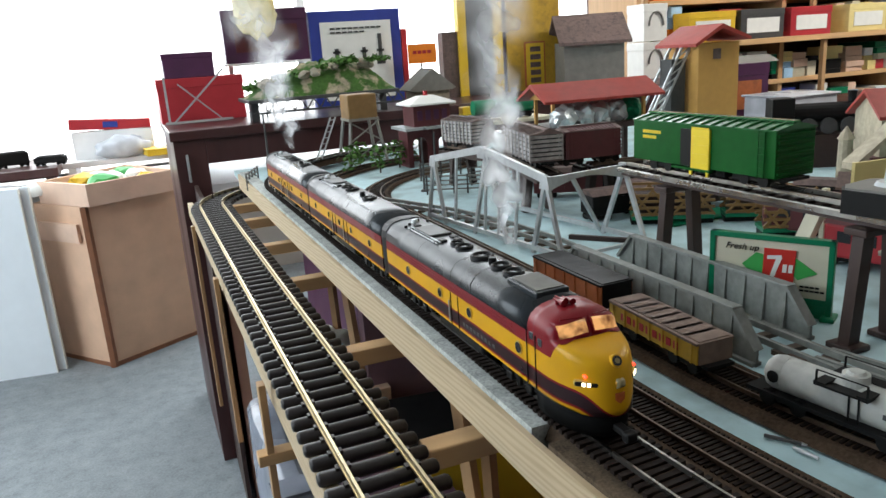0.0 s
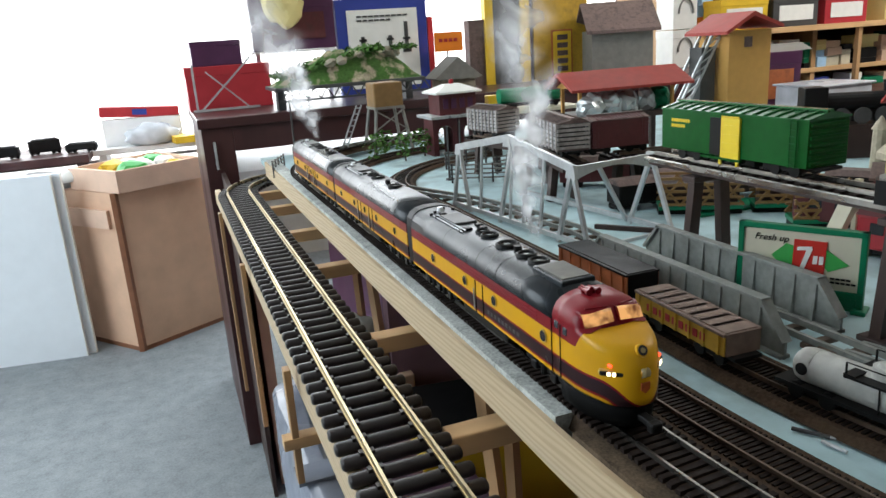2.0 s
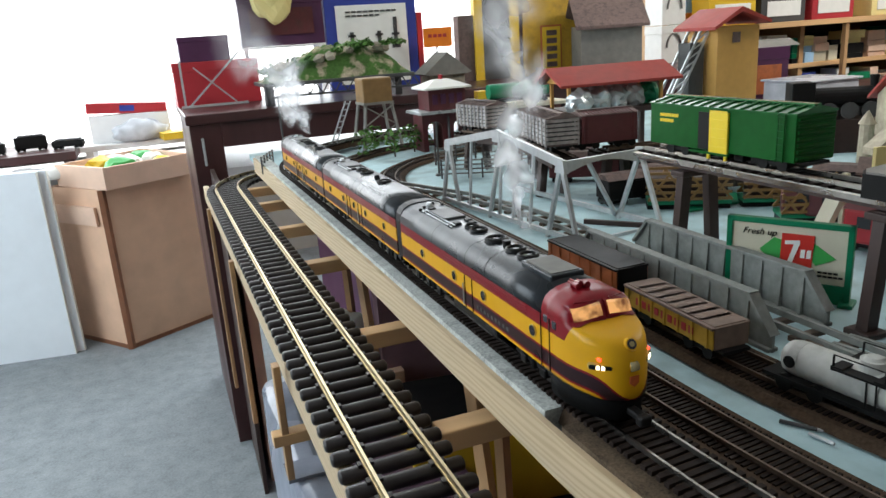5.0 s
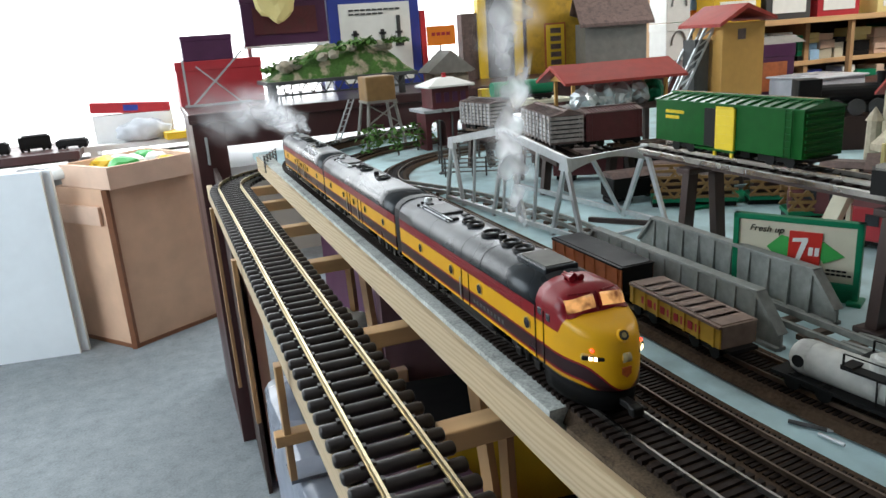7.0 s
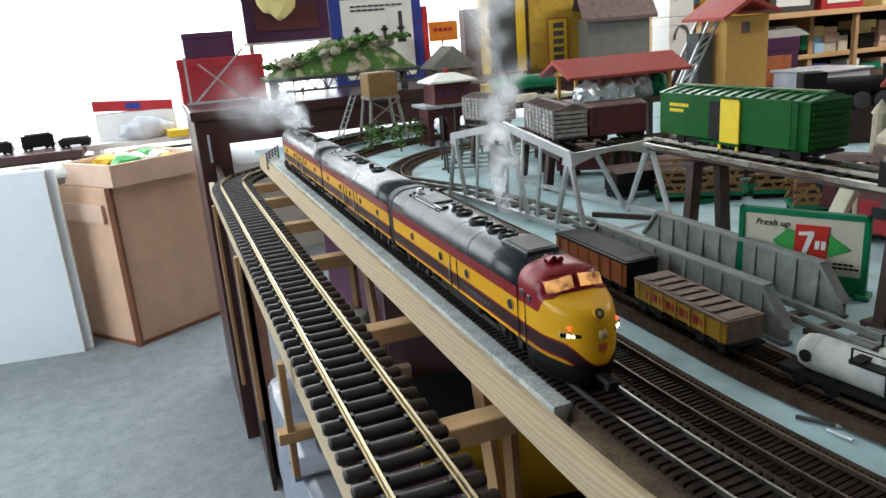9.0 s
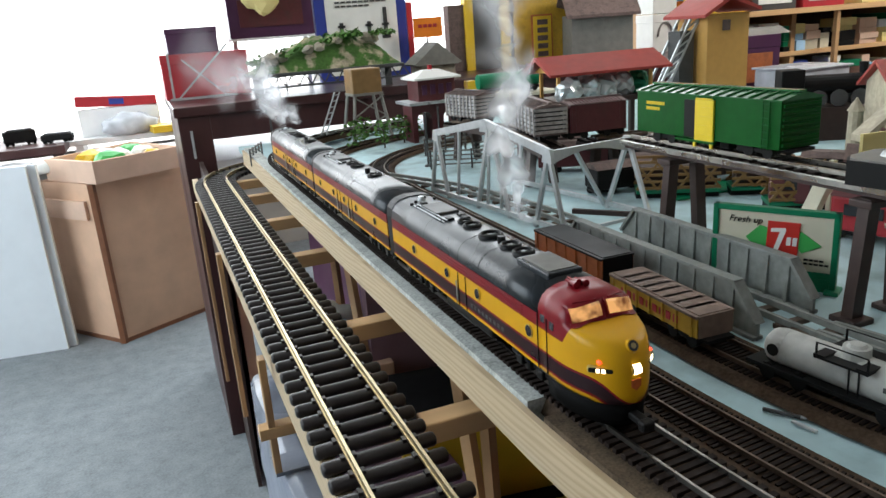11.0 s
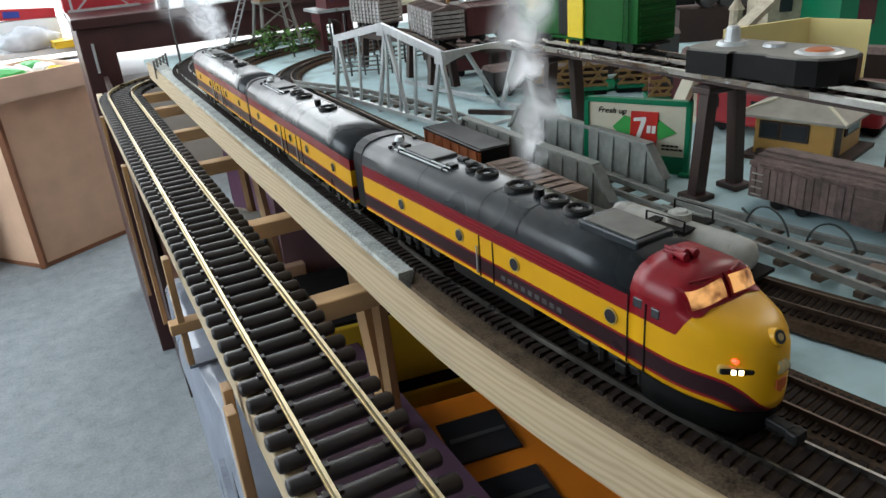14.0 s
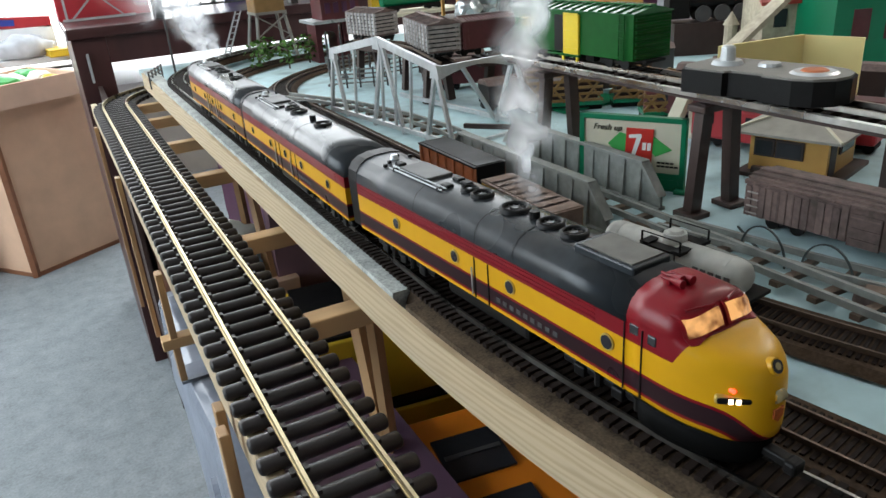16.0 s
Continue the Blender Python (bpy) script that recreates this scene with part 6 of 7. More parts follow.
u = thing("green_ground_mat", "dark green model ground mat", "ground mat", pose(0.745, 0.835, TOP))
part("mat", box(-0.06, 0.06, -0.03, 0.03, 0.0005, 0.004, 0.001), "signgreen", u)
for k, (x, y, rz, L) in enumerate(((0.79, 0.66, 30, 0.13), (0.735, 0.53, 12, 0.12), (0.80, 0.48, 20, 0.11))):
    u = thing("red_model_car", "dark red enamel model railway car", "model wagon", pose(x, y, TOP, 0, 0, rz), "red model cars")
    part("body", box(-0.022, 0.022, -L / 2, L / 2, 0.010, 0.048, 0.004), "redbox" if k else "boxcar_red", u)
    part("roof", prism([(-0.023, 0.047), (-0.012, 0.056), (0.012, 0.056), (0.023, 0.047)], -L / 2, L / 2, "y"), "boxcar_red", u)
    for q in range(4):
        part("window", box(-0.0232, -0.0222, -L / 2 + 0.012 + q * L / 4.6, -L / 2 + 0.026 + q * L / 4.6, 0.028, 0.040), "glass_dark", u)
    wheels(u, L)
for k, (x, y, rz, L, H, mm) in enumerate(((0.665, 0.905, 84, 0.10, 0.040, "black"), (0.74, 0.90, 70, 0.11, 0.044, "signgreen"), (0.83, 0.875, 80, 0.12, 0.046, "trestle"), (0.70, 1.08, 60, 0.13, 0.045, "boxcar_red"),
                                              (0.80, 1.04, 75, 0.13, 0.048, "black"), (0.72, 1.20, 40, 0.12, 0.044, "trestle"), (0.92, 0.93, 65, 0.13, 0.050, "darkgrey"), (0.90, 0.72, 30, 0.12, 0.045, "black"), (0.98, 0.60, 20, 0.13, 0.05, "trestle"))):
    u = thing("shadowed_wagon", "dark model wagon parked under the raised track", "model wagon", pose(x, y, TOP, 0, 0, rz), "wagons under the raised track")
    part("body", box(-0.020, 0.020, -L / 2, L / 2, 0.010, H, 0.002), mm, u)
    part("roof", prism([(-0.021, H - 0.001), (-0.010, H + 0.006), (0.010, H + 0.006), (0.021, H - 0.001)], -L / 2 - 0.001, L / 2 + 0.001, "y"), "weather", u)
    for s in (-1, 1):
        part("side_door", box(s * 0.0206 - 0.0008, s * 0.0206 + 0.0008, -0.014, 0.014, 0.012, H - 0.004), mm, u)
    wheels(u, L)
u = thing("timber_prop", "pale slanting timber prop", "timber", pose(0.70, 0.60, TOP))
b = bmesh.new()
add_bar(b, (-0.012, 0, 0.02), (0.02, 0, 0.075), 0.018, 0.008)
add_bar(b, (0.02, 0, 0), (0.02, 0, 0.08), 0.006, 0.006)
part("plank", b, "cream", u)

# black platform with silver domes on the elevated line
u = thing("control_platform", "long black platform with rounded end and silver domes", "platform", pose(0.545, 0.362, EL, 0, 0, 8))
rb = [(-0.030, 0.055), (-0.030, 0.018), (-0.025, 0.016), (-0.025, -0.012), (-0.030, -0.014), (-0.030, -0.038)] + [(0.030 * math.sin(math.radians(a)), -0.038 - 0.028 * math.cos(math.radians(a))) for a in range(-60, 75, 30)] + [(0.030, -0.038), (0.030, 0.050), (0.015, 0.062), (-0.018, 0.062)]
part("base", prism(rb, 0.0, 0.018, "z"), "black", u)
part("deck", prism([(x * 0.94, y * 0.97) for x, y in rb], 0.018, 0.0195, "z"), "housegrey", u)
for y, r, mm in ((0.034, 0.0125, "silver"), (-0.038, 0.017, "silver")):
    part("dome_base", cyl((0, y, 0.0195), (0, y, 0.0225 if y > 0 else 0.0210), r, r * 0.85, 28), mm, u)
part("dome", cyl((0, 0.034, 0.0225), (0, 0.034, 0.0325), 0.0062, 0.0055, 16), "silver", u)
part("dome_cap", cyl((0, 0.034, 0.0325), (0, 0.034, 0.0340), 0.0050, 0.0042, 16), "silver", u)
part("lamp_disc", cyl((0, -0.038, 0.0210), (0, -0.038, 0.0222), 0.010, 0.008, 20), "rustcar", u)
part("small_disc", cyl((0.008, 0.002, 0.0195), (0.008, 0.002, 0.022), 0.009, 0.008, 14), "silver", u)
u = thing("yellow_card", "folded pale yellow card standing upright on a dark block", "card", pose(0.857, 0.563, TOP))
part("panel", prism([(-0.120, 0.017), (-0.120, 0.021), (0, 0.004), (0, 0.0)], 0.034, 0.108, "z"), "yellowcard", u)
part("panel", prism([(0.0005, 0.0), (0.0005, 0.004), (0.017, -0.065), (0.013, -0.067)], 0.034, 0.1075, "z"), "yellowcard", u)
part("block", prism([(-0.120, 0.005), (-0.120, 0.040), (0.03, 0.02), (0.03, -0.068), (0.005, -0.068), (0, -0.008)], 0, 0.034, "z"), "trestle", u)

# station with grey hipped roof
u = thing("model_station", "tan model station with grey hipped roof", "model building", pose(0.7145, 0.4445, TOP, 0, 0, -73.5))
part("wall", box(-0.037, 0.037, -0.0399, 0.0399, 0, 0.043), "tan", u)
for x0, x1 in ((-0.032, -0.012), (-0.011, 0.016)):
    w = part("window", box(x0, x1, -0.0419, -0.0399, 0.020, 0.038), "trestle", u)
    part("pane", box(x0 + 0.002, x1 - 0.002, -0.0426, -0.0417, 0.022, 0.036), "glass_dark", w)
part("corner_post", box(0.033, 0.0385, -0.0414, -0.036, 0, 0.043), "tan", u)
# the wall is solid; this dark plate paints the shade in a doorway
part("door", box(0.037, 0.0382, -0.033, -0.016, 0, 0.037), "trestle", u, "dark brown plate that paints the shade of an open doorway")
w = part("window", box(0.037, 0.0388, -0.008, 0.030, 0.022, 0.038), "trestle", u)
part("pane", box(0.0386, 0.0395, -0.006, 0.028, 0.024, 0.036), "glass_dark", w)
part("roof", loft([[(-hx, -hy, z), (hx, -hy, z), (hx, hy, z), (-hx, hy, z)] for z, hx, hy in ((0.043, 0.053, 0.054), (0.0455, 0.053, 0.054), (0.064, 0.006, 0.010))]), "greyroof", u)
for sx, sy in ((1, -1), (-1, -1), (1, 1)):
    b = bmesh.new()
    add_bar(b, (sx * 0.053, sy * 0.054, 0.0462), (sx * 0.006, sy * 0.010, 0.0645), 0.002, 0.002)
    part("hip_cap", b, "cream", u)
part("vent", box(-0.010, 0.010, -0.004, 0.004, 0.063, 0.068), "black", u)
part("bench", box(-0.030, 0.002, -0.050, -0.043, 0.004, 0.010), "trestle", u)
part("plinth", box(-0.045, 0.050, -0.053, 0.048, 0, 0.004), "trestle", u)

# white house with red roof, beige ramp, dark green house, black engine
u = thing("white_model_house", "white model house with red roof on a stand", "model building", pose(1.16, 0.82, TOP, 0, 0, -28))
part("stand", box(-0.075, 0.075, -0.05, 0.05, 0, 0.05), "boxcar_red", u)
part("wall", box(-0.062, 0.062, -0.045, 0.045, 0.05, 0.115), "dust", u)
part("gable", prism([(-0.045, 0.115), (0.045, 0.115), (0, 0.145)], -0.062, 0.062, "x"), "dust", u)
part("roof", prism([(-0.058, 0.108), (-0.058, 0.113), (0, 0.152), (0.058, 0.113), (0.058, 0.108), (0, 0.146)], -0.072, 0.072, "x"), "redroof", u)
for x in (-0.035, 0.02):
    part("window", box(x - 0.010, x + 0.010, -0.0465, -0.045, 0.072, 0.100), "glass_dark", u)
u = thing("beige_ramp", "weathered grey model coal ramp rising to the house", "ramp", pose(0.990, 0.735, TOP, 0, 0, -20))
part("chute", prism([(-0.048, 0.055), (-0.048, 0.064), (0.045, 0.145), (0.045, 0.136)], -0.016, 0.016, "y"), "dust", u)
legs4(u, 0.030, 0.012, 0, 0.070, 0.005, "dust", splay=1.0)
u = thing("small_cupola", "tiny weathered tan model turret", "turret", pose(1.035, 0.83, TOP))
part("shaft", cyl((0, 0, 0), (0, 0, 0.082), 0.011, 0.010, 10), "dust", u)
part("cone", cyl((0, 0, 0.082), (0, 0, 0.102), 0.013, 0.001, 10), "dust", u)
u = thing("red_engine_shed", "dark red model engine shed behind the piers", "model building", pose(0.865, 0.60, TOP, 0, 0, 124))
part("wall", box(-0.075, 0.075, -0.022, 0.022, 0, 0.062), "boxcar_red", u)
part("roof", prism([(-0.027, 0.060), (-0.027, 0.063), (0, 0.078), (0.027, 0.063), (0.027, 0.060), (0, 0.074)], -0.08, 0.08, "x"), "weather", u)
for x in (-0.045, 0.0, 0.045):
    part("shed_door", box(x - 0.014, x + 0.014, 0.0215, 0.0235, 0, 0.042), "redbox", u)
u = thing("dark_green_house", "dark green model house with shuttered windows", "model building", pose(1.19, 0.70, TOP, 0, 0, -25))
part("wall", box(-0.09, 0.09, -0.06, 0.06, 0, 0.135), "signgreen", u)
part("roof", prism([(-0.07, 0.13), (-0.07, 0.137), (0, 0.18), (0.07, 0.137), (0.07, 0.13), (0, 0.173)], -0.1, 0.1, "x"), "darkgrey", u)
for x in (-0.05, 0.0, 0.05):
    part("window", box(x - 0.013, x + 0.013, -0.0615, -0.06, 0.06, 0.105), "boxcar_red", u)
u = thing("black_engine", "black model steam engine on a stand", "model locomotive", pose(1.20, 1.02, TOP, 0, 0, 60))
part("stand", box(-0.03, 0.03, -0.08, 0.08, 0, 0.06), "trestle", u)
part("boiler", cyl((0, -0.07, 0.098), (0, 0.05, 0.098), 0.018, n=18), "black", u)
part("cab", box(-0.022, 0.022, 0.05, 0.09, 0.068, 0.128, 0.002), "black", u)
part("stack", cyl((0, -0.055, 0.112), (0, -0.055, 0.135), 0.006, 0.008, 12), "black", u)
for s in (-1, 1):
    for q in range(3):
        part("wheel", cyl((s * 0.018, -0.045 + q * 0.035, 0.075), (s * 0.022, -0.045 + q * 0.035, 0.075), 0.015, n=16), "darkgrey", u)
u = thing("clear_tub", "clear plastic storage tub at the shelf foot", "plastic tub", pose(1.90, 1.72, 0.80))
part("tub", box(-0.10, 0.10, -0.09, 0.09, 0, 0.085, 0.012), "bag", u)
part("rim", box(-0.105, 0.105, -0.095, 0.095, 0.080, 0.087, 0.003), "bag", u)
u = thing("side_table", "dark side table behind the layout", "table", pose(1.75, 1.75, 0))
part("tabletop", box(-0.24, 1.2, -0.45, 0.5, 0.77, 0.80, 0.003), "darkwood", u)
for x in (-0.2, 1.15):
    for y in (-0.4, 0.45):
        part("leg", box(x - 0.02, x + 0.02, y - 0.02, y + 0.02, 0, 0.77), "darkwood", u)
carton("orange_tray", "flat orange carton beside the platform", 0.70, 0.79, 0.255, 0.345, TOP + 0.085, TOP + 0.105, "orangebox", -20)
u = thing("tray_stand", "dark stand under the orange carton", "stand", pose(0.745, 0.30, TOP))
part("top", box(-0.055, 0.055, -0.055, 0.055, 0.078, 0.085), "trestle", u)
legs4(u, 0.045, 0.045, 0, 0.078, 0.009, "trestle", splay=1.0)


# ---- posters and cartons on the far cabinet ----
def poster(name, label, x0, x1, z0, z1, y, frame_m, panel_m, rim=0.02):
    u = thing(name, label, "display board")
    part("backing", box(x0, x1, y, y + 0.03, z0, z1, 0.002), frame_m, u)
    part("panel", box(x0 + rim, x1 - rim, y - 0.004, y - 0.0005, z0 + rim * 0.6, z1 - rim), panel_m, u)
    part("stand", box((x0 + x1) / 2 - 0.05, (x0 + x1) / 2 + 0.05, y + 0.02, y + 0.10, 0.93, z0 + 0.03), "darkgrey", u)
    return u


u = poster("blue_poster_carton", "blue bordered white poster carton with dark line drawings", 0.575, 0.875, 0.93, 1.225, 2.36, "bluebox", "paper", 0.034)
for k, x in enumerate((0.655, 0.745, 0.80)):
    b = box(x - 0.006, x + 0.006, 2.353, 2.3555, 1.06, 1.15 if k == 2 else 1.11)
    add_box(b, x - 0.014, x + 0.014, 2.353, 2.3555, 1.055, 1.066)
    add_box(b, x - 0.012, x + 0.012, 2.353, 2.3555, 1.095, 1.102)
    part("drawing", b, "darkgrey", u)
b = bmesh.new()
for z, n in ((1.168, 9), (1.156, 6)):
    for i in range(n):
        add_box(b, 0.64 + i * 0.019, 0.655 + i * 0.019, 2.353, 2.3555, z, z + 0.005)
part("small_print", b, "darkgrey", u)
part("red_edge", box(0.877, 0.895, 2.36, 2.39, 0.93, 1.16), "redbox", u)
carton("hanging_purple_carton", "dark purple long carton on a rack", 0.315, 0.57, 2.36, 2.46, 1.085, 1.24, "purplebox", panel="boxcar_red")
u = thing("carton_rack", "thin white rack holding cartons before the window", "rack")
for x in (0.33, 0.55):
    part("post", box(x, x + 0.012, 2.44, 2.455, 0.93, 1.085), "frame", u)
part("rail", box(0.315, 0.57, 2.36, 2.455, 1.078, 1.0845), "frame", u)
bm = bmesh.new()
bmesh.ops.create_icosphere(bm, subdivisions=3, radius=0.06)
for w in bm.verts:
    w.co = Vector((w.co.x * 1.0, w.co.y * 0.4, w.co.z * 1.3)) * (1 + 0.45 * noise.noise(w.co * 26) + 0.25 * abs(noise.noise(w.co * 60)))
tagged(part("yellow_bag", bm, "yellowcard"), "yellow and green soft packet on the purple carton", "packet").matrix_basis = pose(0.42, 2.33, 1.24)
u = thing("orange_sign", "small orange sign card on a thin stem", "sign")
part("card", box(0.875, 0.972, 2.30, 2.304, 1.048, 1.108), "orangebox", u)
part("stem", cyl((0.92, 2.306, 0.93), (0.92, 2.306, 1.06), 0.003, n=8), "darkgrey", u)
b = bmesh.new()
for i in range(4):
    add_box(b, 0.89 + i * 0.017, 0.902 + i * 0.017, 2.2985, 2.2998, 1.078, 1.088)
part("lettering", b, "redbox", u)
u = thing("yellow_display", "tall yellow framed black and ochre display board", "display board")
part("strip", box(1.055, 1.084, 2.30, 2.33, 0.93, 1.32), "yellowbox", u)
part("dark_panel", box(1.084, 1.184, 2.305, 2.325, 0.93, 1.32), "darkgrey", u)
part("strip", box(1.184, 1.217, 2.30, 2.33, 0.93, 1.32), "yellowbox", u)
part("dark_strip", box(1.217, 1.232, 2.305, 2.325, 0.93, 1.32), "darkwood", u)
part("ochre_panel", box(1.232, 1.44, 2.30, 2.33, 0.93, 1.32), "ochre", u)
part("label_rim", box(1.297, 1.378, 2.2965, 2.2995, 0.942, 1.093), "rustcar", u)
part("label", box(1.303, 1.372, 2.2945, 2.2985, 0.948, 1.087), "yellowbox", u)
b = bmesh.new()
for i in range(5):
    add_box(b, 1.318, 1.358, 2.293, 2.2955, 0.955 + i * 0.026, 0.972 + i * 0.026)
part("lettering", b, "weather", u, "vertical dark lettering bars")
part("side_post", box(1.00, 1.055, 2.31, 2.35, 0.93, 1.14), "weather", u)
u = thing("grey_model_house", "weathered grey model house with gabled roof", "model building", pose(1.50, 2.2, 0.93, 0, 0, -20))
part("wall", box(-0.11, 0.09, -0.09, 0.09, 0, 0.15), "housegrey", u)
part("roof", prism([(-0.11, 0.14), (-0.11, 0.15), (0, 0.24), (0.11, 0.15), (0.11, 0.14), (0, 0.23)], -0.13, 0.11, "x"), "weather", u)
for k in range(2):
    u = carton("arch_print_carton", "white carton printed with a dark arch", 1.80, 1.905, 2.30, 2.40, 0.93 + k * 0.135, 1.063 + k * 0.135, "paper", group="white cartons")
    b = bmesh.new()
    for q in range(10):
        a0, a1 = math.pi * q / 10, math.pi * (q + 1) / 10
        add_bar(b, (0.032 * math.cos(a0), -0.0535, 0.055 + 0.05 * math.sin(a0)), (0.032 * math.cos(a1), -0.0535, 0.055 + 0.05 * math.sin(a1)), 0.008, 0.003)
    part("arch_print", b, "housegrey", u)
u = thing("rock_pile", "grey model rock pile under a peaked roof", "model building", pose(0.86, 2.12, 0.93))
part("wall", box(-0.055, 0.055, -0.04, 0.04, 0, 0.05), "rock", u)
part("roof", prism([(-0.075, 0.045), (0, 0.105), (0.075, 0.045), (0.06, 0.04), (-0.06, 0.04)], -0.05, 0.05, "y"), "housegrey", u)
# clear wrap over the red carton: two stays and a hook
u = thing("wire_stand", "thin silver crossed wire stand before the red carton", "wire stand")
b = bmesh.new()
add_bar(b, (0.14, 2.27, 0.935), (0.29, 2.27, 1.075), 0.005, 0.005)
part("stay", b, "silver", u)
b = bmesh.new()
add_bar(b, (0.27, 2.275, 0.935), (0.16, 2.275, 1.04), 0.004, 0.004)
part("stay", b, "silver", u)
part("upright", box(0.122, 0.128, 2.27, 2.276, 0.93, 1.06), "silver", u)
part("foot", box(0.115, 0.30, 2.26, 2.285, 0.93, 0.935), "silver", u)
u = thing("sprig", "pale wiry model trees before the window", "model tree", pose(0.375, 2.2, 0.93), "pale trees")
for k in range(5):
    b = cyl((0.022 * k - 0.03, 0.01 * (k % 2), 0), (0.022 * k - 0.03, 0.01 * (k % 2), 0.10 + 0.02 * (k % 3)), 0.002, 0.001, 6)
    for q in range(14):
        z = 0.03 + 0.006 * q
        a = q * 2.4
        add_bar(b, (0.022 * k - 0.03, 0.01 * (k % 2), z), (0.022 * k - 0.03 + 0.018 * math.cos(a), 0.01 * (k % 2) + 0.018 * math.sin(a), z + 0.012), 0.0012, 0.0012)
    part("twig", b, "housegrey", u)
# things on the window sill and low table
u = thing("red_long_box", "long red flat carton lying on a stand", "carton", pose(-0.07, 3.62, 0.845, 0, 4, 0))
part("body", box(-0.165, 0.165, -0.04, 0.04, 0, 0.045, 0.003), "redbox", u)
part("print", box(-0.03, 0.03, -0.042, -0.0405, 0.01, 0.035), "bluebox", u)
u = thing("sill_shelf", "white narrow shelf under the window", "shelf")
part("board", box(-0.30, 0.30, 3.5, 3.78, 0.70, 0.725, 0.003), "frame", u)
part("riser", box(-0.23, 0.1, 3.58, 3.66, 0.725, 0.842), "frame", u)
for x in (-0.26, 0.24):
    part("bracket", box(x, x + 0.03, 3.5, 3.78, 0, 0.70), "frame", u)
bm = bmesh.new()
bmesh.ops.create_icosphere(bm, subdivisions=3, radius=0.1)
for w in bm.verts:
    w.co = Vector((w.co.x * 1.1, w.co.y * 0.5, max(-0.035, w.co.z * 0.55))) * (1 + 0.3 * noise.noise(w.co * 22))
tagged(part("plastic_bag", bm, "bag", smooth=True), "crumpled clear grey plastic bag on the shelf", "plastic bag").matrix_basis = pose(-0.03, 3.52, 0.765)
u = carton("yellow_flat_box", "flat yellow carton on the shelf", 0.05, 0.27, 3.42, 3.56, 0.727, 0.757, "yellowbox", 8)
for k in range(7):
    u = thing("black_model_wagon", "black model wagon on the low table", "model wagon", pose(-1.18 + k * 0.145, 3.42 + 0.06 * (k % 2), 0.735, 0, 0, 80 + 11 * (k % 3)), "models on the low table")
    part("body", box(-0.022, 0.022, -0.06, 0.06, 0.010, 0.035 + 0.012 * (k % 3), 0.004), "black", u)
    part("roof", box(-0.024, 0.024, -0.05, 0.045, 0.035 + 0.012 * (k % 3), 0.042 + 0.012 * (k % 3), 0.002), "darkgrey", u)
    wheels(u, 0.12)
for k in range(5):
    bm = bmesh.new()
    bmesh.ops.create_icosphere(bm, subdivisions=2, radius=0.06)
    for w in bm.verts:
        w.co = Vector((w.co.x * 1.3, w.co.y, max(-0.02, w.co.z * 0.5))) * (1 + 0.35 * noise.noise(w.co * 30 + Vector((k, 0, 0))))
    simple("folded_cloth", bm, ("black", "bluebox", "paper", "darkgrey", "paper")[k], "dark folded cloth behind the white panels", "cloth", "cloth pieces behind the panels", smooth=True).matrix_basis = pose(-0.75 + k * 0.10, 3.16, 0.672, 0, 0, k * 50)
u = thing("bundle_shelf", "narrow white shelf behind the panels", "shelf")
part("board", box(-1.0, -0.47, 3.1, 3.26, 0.635, 0.65), "frame", u)
for x in (-0.98, -0.52):
    part("bracket", box(x, x + 0.02, 3.1, 3.26, 0, 0.635), "frame", u)


# ---- stock shelves along the far right ----
sh = thing("stock_shelf", "tall open wooden shop shelf full of cartons", "shelf")
rowz = (0.40, 0.66, 0.86, 1.04, 1.22, 1.42)
for z in rowz:
    part("board", box(2.02, 4.6, 2.55, 2.95, z - 0.02, z, 0.002), "pine_x", sh)
for x in (2.0, 2.75, 3.5, 4.3):
    part("upright", box(x, x + 0.025, 2.56, 2.95, 0, 1.75), "pine_z", sh)
part("back", box(2.0, 4.6, 2.95, 2.965, 0, 1.75), "weather", sh)
palette = ["paper", "paper", "paper", "paper", "cream", "cream", "blueplastic", "cardboard_top", "whiteboard", "whiteboard", "blueplastic", "bluebox", "orangebox", "yellowcard", "redbox", "signgreen", "black"]
cache = {}
for row, z in enumerate(rowz[:5]):
    room = rowz[row + 1] - z - 0.035
    x = 2.05
    while x < 3.9:
        w = random.choice((0.06, 0.075, 0.09, 0.12)) if row < 4 else random.choice((0.14, 0.2, 0.24))
        d = random.choice((0.10, 0.16, 0.22))
        fill = random.uniform(0.72, 1.0) * room
        zz = z
        tint = random.choice(palette)
        while zz < z + fill - 0.02:
            h = random.choice((0.022, 0.028, 0.036, 0.045)) if row < 4 else random.uniform(0.09, 0.14)
            if random.random() < 0.45:
                tint = random.choice(palette)
            key = (w, d, round(h, 3), tint)
            if key not in cache:
                bm = box(-w / 2 + 0.002, w / 2 - 0.002, -d / 2, d / 2, 0, h - 0.001, 0.0015)
                me = bpy.data.meshes.new("stock_carton")
                bm.to_mesh(me)
                bm.free()
                me.materials.append(M[tint])
                cache[key] = me
            o = new("stock_carton", cache[key])
            o.matrix_basis = pose(x + w / 2, 2.556 + d / 2 + random.uniform(0, 0.03), zz, 0, 0, random.uniform(-4, 4))
            tagged(o, "small coloured model carton stacked on the shelf", "carton", "cartons on the stock shelf")
            zz += h
        x += w + random.choice((0.004, 0.008, 0.03))
